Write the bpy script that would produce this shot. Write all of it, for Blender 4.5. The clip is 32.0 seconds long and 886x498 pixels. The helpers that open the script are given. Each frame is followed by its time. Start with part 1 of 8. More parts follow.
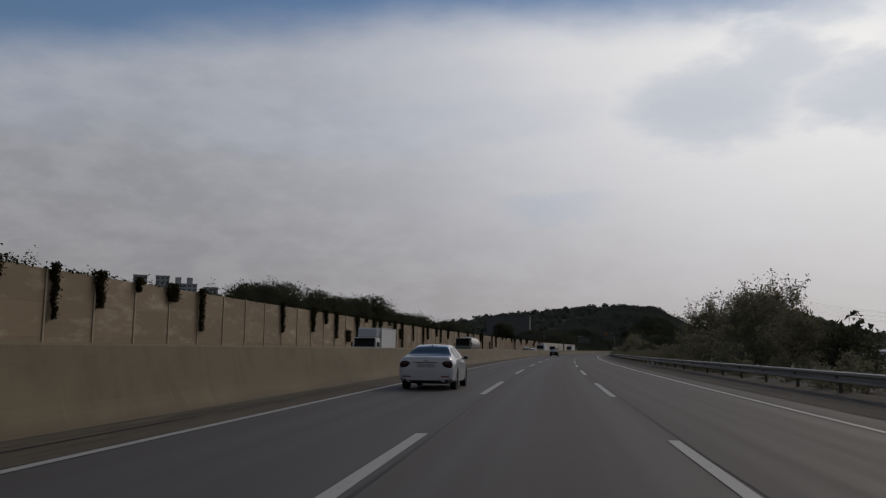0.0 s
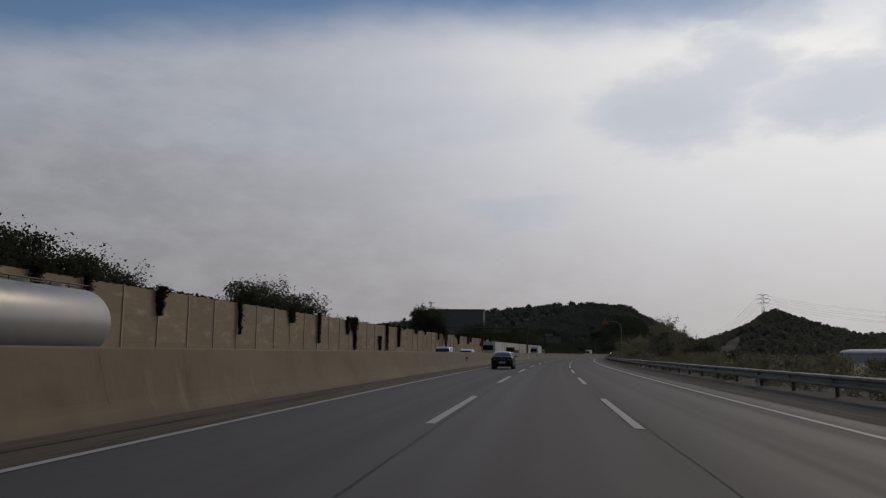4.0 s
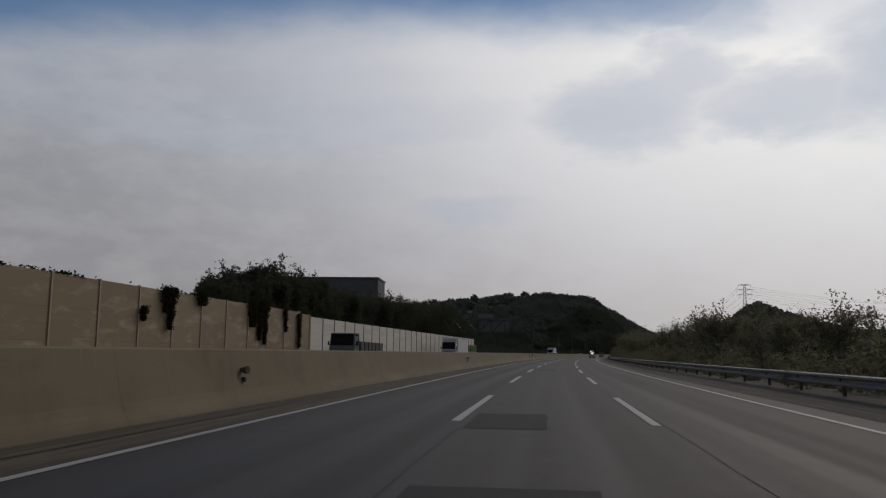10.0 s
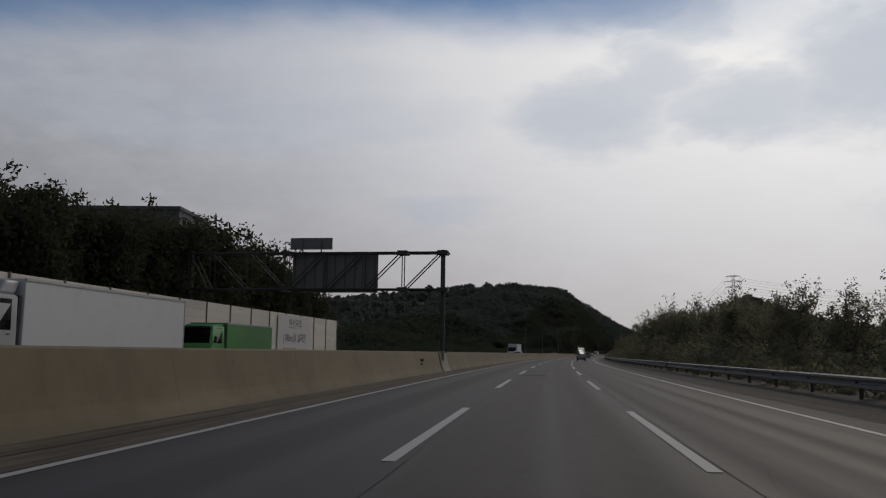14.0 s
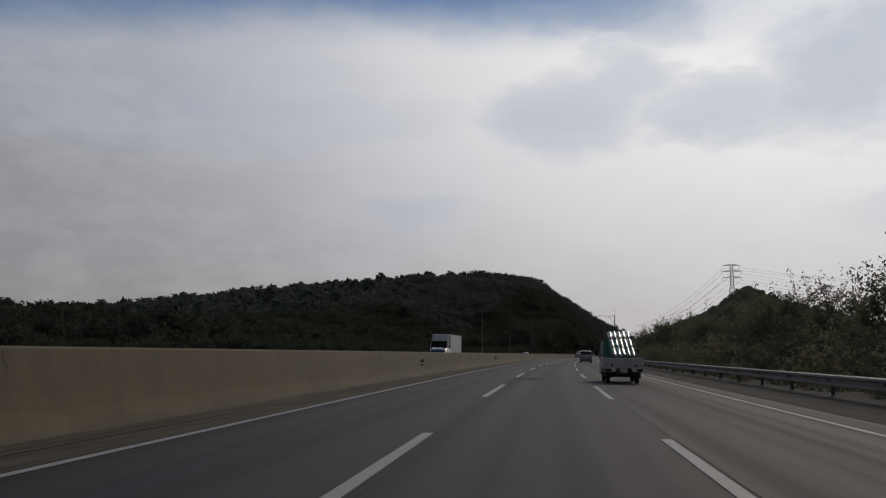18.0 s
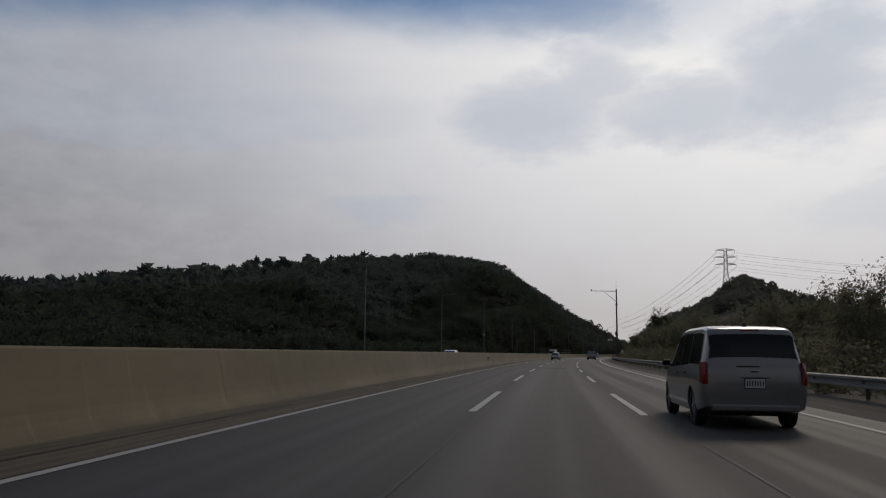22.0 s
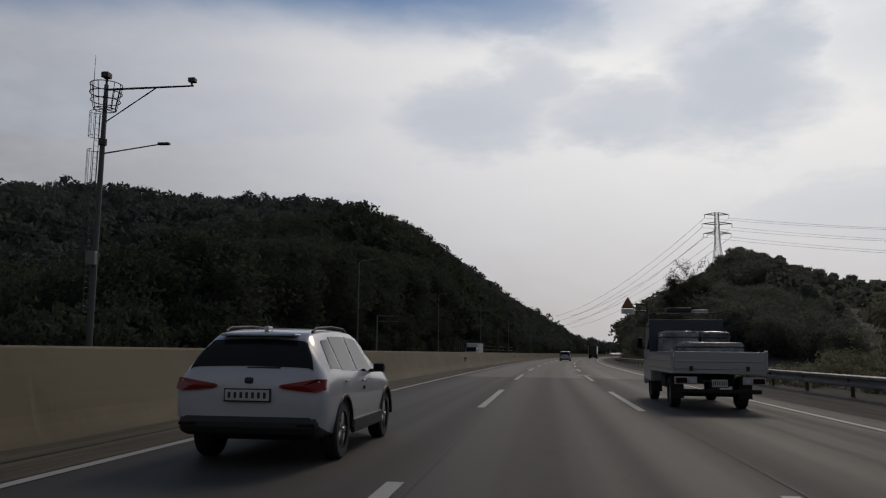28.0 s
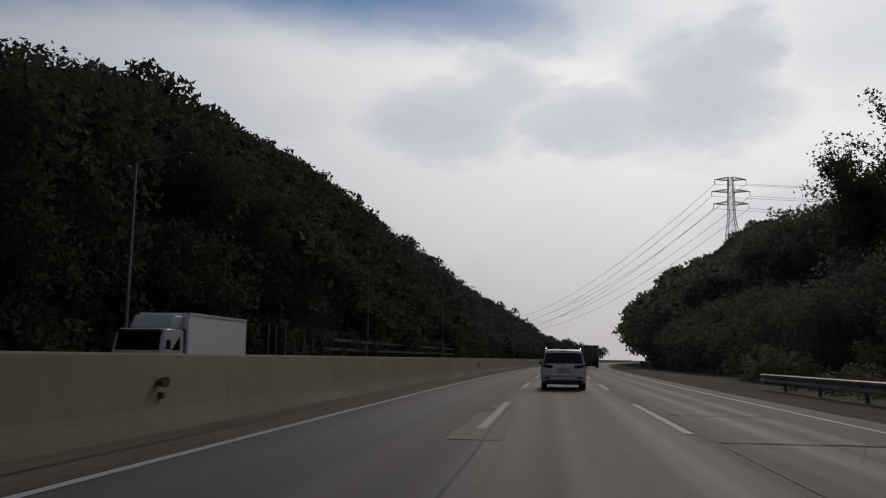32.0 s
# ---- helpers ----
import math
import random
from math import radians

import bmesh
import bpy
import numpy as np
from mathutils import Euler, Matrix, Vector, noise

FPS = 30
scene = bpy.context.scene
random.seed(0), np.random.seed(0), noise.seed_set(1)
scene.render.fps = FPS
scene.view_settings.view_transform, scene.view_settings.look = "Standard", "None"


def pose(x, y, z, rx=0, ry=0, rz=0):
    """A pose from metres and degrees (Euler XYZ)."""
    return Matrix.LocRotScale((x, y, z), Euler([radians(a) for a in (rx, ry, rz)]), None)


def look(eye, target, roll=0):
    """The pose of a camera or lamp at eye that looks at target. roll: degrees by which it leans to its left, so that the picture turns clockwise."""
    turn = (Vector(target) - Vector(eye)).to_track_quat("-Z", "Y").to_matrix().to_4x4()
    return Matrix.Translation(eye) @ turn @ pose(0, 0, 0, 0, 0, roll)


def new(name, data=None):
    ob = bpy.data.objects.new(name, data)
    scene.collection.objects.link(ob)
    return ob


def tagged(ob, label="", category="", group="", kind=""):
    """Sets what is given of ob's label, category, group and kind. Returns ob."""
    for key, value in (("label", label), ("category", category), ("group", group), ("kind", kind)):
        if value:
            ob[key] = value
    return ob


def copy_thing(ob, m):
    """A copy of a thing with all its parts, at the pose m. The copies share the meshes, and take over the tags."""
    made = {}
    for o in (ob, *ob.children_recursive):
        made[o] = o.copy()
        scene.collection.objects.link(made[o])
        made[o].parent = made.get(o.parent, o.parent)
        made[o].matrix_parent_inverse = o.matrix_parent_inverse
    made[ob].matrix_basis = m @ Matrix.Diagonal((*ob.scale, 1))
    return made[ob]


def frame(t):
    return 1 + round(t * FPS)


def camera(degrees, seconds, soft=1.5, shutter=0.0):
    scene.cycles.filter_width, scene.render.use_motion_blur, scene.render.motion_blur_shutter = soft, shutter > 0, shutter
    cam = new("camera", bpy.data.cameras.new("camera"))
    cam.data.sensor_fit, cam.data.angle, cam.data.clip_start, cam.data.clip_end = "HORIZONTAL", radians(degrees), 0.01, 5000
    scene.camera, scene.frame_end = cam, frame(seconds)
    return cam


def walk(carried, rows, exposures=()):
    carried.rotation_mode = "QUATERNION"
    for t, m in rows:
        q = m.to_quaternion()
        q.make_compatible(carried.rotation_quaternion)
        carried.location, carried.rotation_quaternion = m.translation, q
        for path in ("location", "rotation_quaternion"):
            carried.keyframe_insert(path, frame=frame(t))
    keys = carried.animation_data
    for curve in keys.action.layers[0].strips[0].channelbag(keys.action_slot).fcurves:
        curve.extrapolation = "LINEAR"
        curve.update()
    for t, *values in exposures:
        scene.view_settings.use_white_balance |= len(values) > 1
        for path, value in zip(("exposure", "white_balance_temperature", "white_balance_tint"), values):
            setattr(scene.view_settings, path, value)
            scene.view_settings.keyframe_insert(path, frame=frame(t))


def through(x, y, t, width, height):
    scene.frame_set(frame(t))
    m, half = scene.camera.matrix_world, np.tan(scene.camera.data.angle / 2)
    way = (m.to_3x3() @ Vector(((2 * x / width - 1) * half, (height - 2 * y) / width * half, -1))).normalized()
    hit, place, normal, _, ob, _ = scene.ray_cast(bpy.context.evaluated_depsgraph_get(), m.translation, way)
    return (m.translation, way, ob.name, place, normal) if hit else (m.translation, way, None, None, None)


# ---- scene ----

# the road's centre line: curvature (1/m) along its length s, bending gently to the right
S_TAB = np.arange(-400.0, 3000.0, 1.0)
K_TAB = np.interp(S_TAB, [8, 223, 434, 646, 856], [0.000355, 0.000413, 0.000316, 0.000417, 0.000451])
A_TAB = np.concatenate([[0], np.cumsum((K_TAB[1:] + K_TAB[:-1]) / 2)])
A_TAB -= np.interp(0, S_TAB, A_TAB)
X_TAB = np.concatenate([[0], np.cumsum(np.sin((A_TAB[1:] + A_TAB[:-1]) / 2))])
Y_TAB = np.concatenate([[0], np.cumsum(np.cos((A_TAB[1:] + A_TAB[:-1]) / 2))])
X_TAB -= np.interp(0, S_TAB, X_TAB)
Y_TAB -= np.interp(0, S_TAB, Y_TAB)


def heading(s):
    return float(np.interp(s, S_TAB, A_TAB))


def road(s, d=0.0, z=0.0):
    """The place at s metres along the road, d metres to the right of the middle lane's centre."""
    a = np.interp(s, S_TAB, A_TAB)
    return Vector((float(np.interp(s, S_TAB, X_TAB) + d * np.cos(a)), float(np.interp(s, S_TAB, Y_TAB) - d * np.sin(a)), z))


def road_np(s, d):
    a = np.interp(s, S_TAB, A_TAB)
    return np.interp(s, S_TAB, X_TAB) + d * np.cos(a), np.interp(s, S_TAB, Y_TAB) - d * np.sin(a)


def on_road(s, d=0.0, z=0.0, turn=0.0):
    """The pose of a thing that stands at s, d with its front (+y) along the road, turned by some degrees."""
    p = road(s, d, z)
    return pose(p.x, p.y, p.z, 0, 0, turn - math.degrees(heading(s)))


# ---- camera ----
CAM_Z, ROLL = 1.252, 0.70
DRIVE = [  # seconds, s, d, turn to the left of the road, tilt up
    (0, 8.00, 0.03, 7.25, 7.09), (1, 35.46, 0.04, 7.02, 7.18), (2, 62.75, 0.08, 7.26, 7.24), (3, 89.71, 0.11, 7.06, 7.31),
    (6, 169.93, 0.16, 7.38, 7.29), (7, 196.49, 0.01, 7.63, 7.27), (8, 222.96, -0.09, 7.21, 7.28), (9, 249.34, -0.03, 7.50, 7.35),
    (10, 275.82, -0.14, 7.20, 7.33), (11, 302.22, -0.14, 7.11, 7.26), (12, 328.60, -0.08, 7.06, 7.34), (13, 355.15, -0.09, 7.13, 7.46),
    (14, 381.53, -0.02, 7.13, 7.32), (15, 407.72, -0.04, 7.11, 7.36), (18, 487.32, 0.04, 7.29, 7.35), (19, 513.89, 0.01, 7.30, 7.39),
    (20, 540.46, -0.13, 7.45, 7.40), (21, 566.97, -0.20, 7.44, 7.36), (22, 593.33, -0.23, 7.14, 7.34), (23, 619.74, -0.35, 7.18, 7.33),
    (24, 646.25, -0.38, 7.13, 7.35), (27, 725.87, -0.44, 6.84, 7.40), (28, 752.16, -0.43, 6.76, 7.32), (29, 778.24, -0.45, 6.81, 7.43),
    (30, 804.22, -0.47, 7.17, 7.40), (31, 830.10, -0.62, 7.21, 7.56), (32, 856.08, -0.66, 7.10, 7.73)]


def cam_row(t, s, d, yaw, pitch):
    p = road(s, d, CAM_Z)
    return (t, pose(p.x, p.y, p.z, 90 + pitch, 0, yaw - math.degrees(heading(s))) @ pose(0, 0, 0, 0, 0, ROLL))


cam = camera(57.75, 32.0, soft=1.2)
walk(cam, [cam_row(*row) for row in DRIVE])

# ---- world and sun ----
SUN_AZ, SUN_EL = 33.0, 36.0
sun_way = Vector((math.sin(radians(SUN_AZ)) * math.cos(radians(SUN_EL)), math.cos(radians(SUN_AZ)) * math.cos(radians(SUN_EL)), math.sin(radians(SUN_EL))))
world = bpy.data.worlds.new("hazy_sky")
scene.world = world
world.use_nodes = True
W = world.node_tree
W.nodes.clear()


class Net:
    """Short hand for building node trees."""

    def __init__(self, tree):
        self.tree = tree

    def node(self, kind, **settings):
        n = self.tree.nodes.new(kind)
        for key, value in settings.items():
            if key == "operation":
                n.operation = value
            elif key == "data_type":
                n.data_type = value
            elif key == "blend_type":
                n.blend_type = value
            elif key == "interpolation_type":
                n.interpolation_type = value
        return n

    def put(self, socket, value):
        if isinstance(value, bpy.types.NodeSocket):
            self.tree.links.new(value, socket)
        else:
            socket.default_value = value

    def math(self, op, a, b=0.0, clamp=False):
        n = self.node("ShaderNodeMath", operation=op)
        n.use_clamp = clamp
        self.put(n.inputs[0], a)
        self.put(n.inputs[1], b)
        return n.outputs[0]

    def mix(self, fac, a, b, blend="MIX"):
        n = self.node("ShaderNodeMix", data_type="RGBA", blend_type=blend)
        self.put(n.inputs[0], fac)
        self.put(n.inputs[6], a)
        self.put(n.inputs[7], b)
        return n.outputs[2]

    def step(self, value, lo, hi, out_lo=0.0, out_hi=1.0):
        n = self.node("ShaderNodeMapRange", interpolation_type="SMOOTHSTEP")
        self.put(n.inputs[0], value)
        for i, v in enumerate((lo, hi, out_lo, out_hi)):
            n.inputs[i + 1].default_value = v
        return n.outputs[0]

    def noise(self, vector, scale, detail=3.0, rough=0.55):
        n = self.node("ShaderNodeTexNoise")
        if vector is not None:
            self.put(n.inputs["Vector"], vector)
        n.inputs["Scale"].default_value = scale
        n.inputs["Detail"].default_value = detail
        n.inputs["Roughness"].default_value = rough
        return n.outputs[0]


def rgb(r, g, b):
    return (r, g, b, 1.0)


def build_sky():
    n = Net(W)
    gen = n.node("ShaderNodeTexCoord").outputs["Generated"]
    sep = n.node("ShaderNodeSeparateXYZ")
    n.put(sep.inputs[0], gen)
    warp = n.node("ShaderNodeMapping")
    n.put(warp.inputs[0], gen)
    warp.inputs[3].default_value = (1, 1, 2.4)
    w1 = n.noise(warp.outputs[0], 5.0, 4)
    w2 = n.noise(warp.outputs[0], 7.3, 4)
    w3 = n.noise(warp.outputs[0], 17.0, 5, 0.6)
    w4 = n.noise(warp.outputs[0], 21.0, 5, 0.6)
    sway = n.math("ADD", n.math("MULTIPLY", n.math("SUBTRACT", w1, 0.5), 8.0), n.math("MULTIPLY", n.math("SUBTRACT", w3, 0.5), 4.0))
    lift = n.math("ADD", n.math("MULTIPLY", n.math("SUBTRACT", w2, 0.5), 4.0), n.math("MULTIPLY", n.math("SUBTRACT", w4, 0.5), 2.6))
    az = n.math("ADD", n.math("MULTIPLY", n.math("ARCTAN2", sep.outputs[0], sep.outputs[1]), 57.2958), sway)
    el = n.math("ADD", n.math("MULTIPLY", n.math("ARCSINE", sep.outputs[2]), 57.2958), lift)
    sky = n.node("ShaderNodeTexSky")
    sky.sky_type = "NISHITA"
    sky.sun_disc = False
    sky.sun_elevation, sky.sun_rotation = radians(SUN_EL), radians(SUN_AZ)
    sky.dust_density = 0.0
    sky.ozone_density = 2.5
    # the high cloud veil, warm towards the horizon, brighter towards the veiled sun and dimmer away from it
    veil = n.mix(n.step(el, -2.0, 15.0), rgb(0.49, 0.455, 0.45), rgb(0.545, 0.555, 0.605))
    way = n.node("ShaderNodeVectorMath", operation="DOT_PRODUCT")
    n.put(way.inputs[0], gen)
    way.inputs[1].default_value = tuple(sun_way)
    away = n.math("MULTIPLY", n.math("ARCCOSINE", way.outputs["Value"]), 57.2958)
    veil = n.mix(n.math("MULTIPLY", n.step(away, 10.0, 48.0, 1.0, 0.0), n.step(el, 0.0, 15.0, 0.60, 1.0)), veil, rgb(1.0, 0.98, 0.955))
    veil = n.mix(n.step(away, 31.0, 62.0, 0.0, 0.60), veil, rgb(0.135, 0.14, 0.155))
    # mostly out of view, behind and overhead: veil dimmed to weaken the ambient light
    veil = n.mix(n.step(away, 58.0, 110.0, 0.0, 0.82), veil, rgb(0.125, 0.120, 0.118))
    veil = n.mix(n.step(el, 27.0, 46.0, 0.0, 0.85), veil, rgb(0.150, 0.147, 0.145))
    # thicker grey-blue clouds
    grey = 0.0
    for a, e, ra, re, power in ((12.2, 16.6, 4.6, 2.3, 0.58), (15.6, 18.8, 2.8, 2.2, 0.52), (30.0, 18.2, 5.0, 3.2, 0.66), (33.0, 19.8, 3.0, 2.4, 0.6), (22.8, 16.8, 5.0, 1.9, 0.56), (14.5, 23.6, 3.6, 1.3, 0.55),
                                (18.5, 22.6, 2.0, 1.6, 0.35), (1.3, 10.1, 3.4, 0.9, 0.34), (-17, 15.8, 11, 1.8, 0.30), (-6, 16.5, 8, 1.6, 0.25), (37, 9.5, 6, 1.6, 0.25), (-12, 19.5, 9, 1.6, 0.22), (42, 19, 5, 3, 0.22), (-38, 20, 16, 5, 0.4),
                                (70, 24, 20, 8, 0.5), (-80, 22, 25, 7, 0.5), (120, 30, 30, 9, 0.5), (180, 25, 30, 8, 0.5), (-140, 28, 25, 8, 0.5)):
        r2 = n.math("ADD", n.math("POWER", n.math("DIVIDE", n.math("SUBTRACT", az, a), ra), 2.0), n.math("POWER", n.math("DIVIDE", n.math("SUBTRACT", el, e), re), 2.0))
        grey = n.math("MAXIMUM", grey, n.step(r2, 0.0, 2.8, power, 0.0))
    cloudy = n.mix(grey, veil, rgb(0.395, 0.455, 0.56))
    fine = n.noise(warp.outputs[0], 14.0, 5, 0.6)
    cloudy = n.mix(n.step(fine, 0.3, 0.7, 0.0, 0.13), cloudy, rgb(0.70, 0.70, 0.72))
    # open blue overhead; the band along the view's top imitates a windscreen tint strip
    rise = n.math("DIVIDE", sep.outputs[2], n.math("MAXIMUM", n.math("ADD", sep.outputs[1], n.math("MULTIPLY", sep.outputs[0], 0.035)), 0.2))
    gap = n.step(n.math("ADD", rise, n.math("MULTIPLY", n.math("SUBTRACT", w2, 0.5), 0.05)), 0.375, 0.475, 0.0, 1.0)
    gap = n.math("MULTIPLY", gap, n.step(n.math("ABSOLUTE", n.math("SUBTRACT", az, 40.0)), 8.0, 34.0, 0.15, 1.0))
    gap = n.math("MULTIPLY", gap, n.step(sep.outputs[1], 0.2, 0.5, 0.0, 1.0))
    gap = n.math("MAXIMUM", gap, n.step(el, 27.0, 36.0, 0.0, 0.55))
    bg_cloud = n.node("ShaderNodeBackground")
    n.put(bg_cloud.inputs[0], cloudy)
    bg_cloud.inputs[1].default_value = 0.93
    bg_sky = n.node("ShaderNodeBackground")
    n.put(bg_sky.inputs[0], sky.outputs[0])
    bg_sky.inputs[1].default_value = 0.062
    mixer = n.node("ShaderNodeMixShader")
    n.put(mixer.inputs[0], gap)
    n.put(mixer.inputs[1], bg_cloud.outputs[0])
    n.put(mixer.inputs[2], bg_sky.outputs[0])
    out = n.node("ShaderNodeOutputWorld")
    n.put(out.inputs[0], mixer.outputs[0])


build_sky()
sun_data = bpy.data.lights.new("sun", "SUN")
sun_data.energy, sun_data.angle, sun_data.color = 0.68, radians(14), (1.0, 0.84, 0.66)
sun = new("sun", sun_data)
sun.matrix_world = look(sun_way * 100, (0, 0, 0))
scene.view_settings.exposure = 0.0


# ---- materials ----
def material(name, base, rough=0.8, metal=0.0, dark=None, grain=8.0, amount=0.5, stain=None, stain_scale=0.4, stain_lo=0.5, bump=0.0, bump_scale=40.0,
             stretch=(1, 1, 1), spec=0.5, coat=0.0, vary=0.0, island=0.0, coords="Object"):
    """A procedural surface: base and dark mixed by a fine grain, a stain colour by a coarse one, a little relief."""
    m = bpy.data.materials.new(name)
    m.use_nodes = True
    n = Net(m.node_tree)
    bsdf = m.node_tree.nodes["Principled BSDF"]
    pos = n.node("ShaderNodeTexCoord").outputs[coords] if coords != "World" else n.node("ShaderNodeNewGeometry").outputs["Position"]
    mp = n.node("ShaderNodeMapping")
    n.put(mp.inputs[0], pos)
    mp.inputs[3].default_value = stretch
    v = mp.outputs[0]
    dark = dark or tuple(c * 0.72 for c in base)
    col = n.mix(n.math("MULTIPLY", n.noise(v, grain, 4, 0.6), amount * 2.0, True), rgb(*base), rgb(*dark))
    if stain:
        col = n.mix(n.step(n.noise(v, stain_scale, 5, 0.62), stain_lo, stain_lo + 0.25, 0.0, 0.85), col, rgb(*stain))
    if vary:
        hsv = n.node("ShaderNodeHueSaturation")
        n.put(hsv.inputs["Value"], n.step(n.node("ShaderNodeObjectInfo").outputs["Random"], 0, 1, 1 - vary, 1 + vary))
        n.put(hsv.inputs["Color"], col)
        col = hsv.outputs[0]
    if island:
        hsv = n.node("ShaderNodeHueSaturation")
        rnd = n.node("ShaderNodeNewGeometry").outputs["Random Per Island"]
        n.put(hsv.inputs["Value"], n.step(rnd, 0, 1, 1 - island, 1 + island))
        n.put(hsv.inputs["Hue"], n.step(rnd, 0, 1, 0.485, 0.515))
        n.put(hsv.inputs["Color"], col)
        col = hsv.outputs[0]
    n.put(bsdf.inputs["Base Color"], col)
    bsdf.inputs["Roughness"].default_value = rough
    bsdf.inputs["Metallic"].default_value = metal
    bsdf.inputs["Specular IOR Level"].default_value = spec
    bsdf.inputs["Coat Weight"].default_value = coat
    bsdf.inputs["Coat Roughness"].default_value = 0.05
    if bump:
        b = n.node("ShaderNodeBump")
        b.inputs["Strength"].default_value = bump
        b.inputs["Distance"].default_value = 0.02
        n.put(b.inputs["Height"], n.noise(v, bump_scale, 4))
        n.put(bsdf.inputs["Normal"], b.outputs[0])
    return m


def glass(name, tint=(0.02, 0.024, 0.026), rough=0.04):
    """Dark tinted car glass: it mirrors the sky and shows next to nothing behind."""
    m = bpy.data.materials.new(name)
    m.use_nodes = True
    b = m.node_tree.nodes["Principled BSDF"]
    b.inputs["Base Color"].default_value = rgb(*tint)
    b.inputs["Roughness"].default_value = rough
    b.inputs["IOR"].default_value = 1.36
    b.inputs["Specular IOR Level"].default_value = 0.32
    return m


M = {}


def dirt_strip(name, base, dark, pale):
    """Road dust in metres across and along the road, swept into long bands."""
    m = bpy.data.materials.new(name)
    m.use_nodes = True
    n = Net(m.node_tree)
    b = m.node_tree.nodes["Principled BSDF"]
    uv = n.node("ShaderNodeTexCoord").outputs["UV"]
    def scaled(x, y):
        mp = n.node("ShaderNodeMapping")
        n.put(mp.inputs[0], uv)
        mp.inputs[3].default_value = (x, y, 1)
        return mp.outputs[0]
    col = n.mix(n.step(n.noise(scaled(7.0, 0.06), 1.0, 4.0, 0.6), 0.40, 0.62), rgb(*base), rgb(*dark))
    col = n.mix(n.step(n.noise(scaled(4.0, 0.35), 1.0, 5.0, 0.65), 0.48, 0.68, 0.0, 0.7), col, rgb(*pale))
    grit = n.noise(scaled(1, 1), 30.0, 4.0, 0.7)
    col = n.mix(n.step(grit, 0.45, 0.75, 0.0, 0.5), col, rgb(*(c * 0.6 for c in dark)))
    n.put(b.inputs["Base Color"], col)
    b.inputs["Roughness"].default_value = 0.95
    bump = n.node("ShaderNodeBump")
    bump.inputs["Strength"].default_value = 0.6
    bump.inputs["Distance"].default_value = 0.02
    n.put(bump.inputs["Height"], grit)
    n.put(b.inputs["Normal"], bump.outputs[0])
    return m


M["shoulder"] = dirt_strip("shoulder_dirt", (0.098, 0.078, 0.050), (0.052, 0.043, 0.030), (0.135, 0.110, 0.074))
M["verge_dirt"] = dirt_strip("verge_dirt", (0.070, 0.058, 0.042), (0.042, 0.036, 0.028), (0.098, 0.082, 0.060))


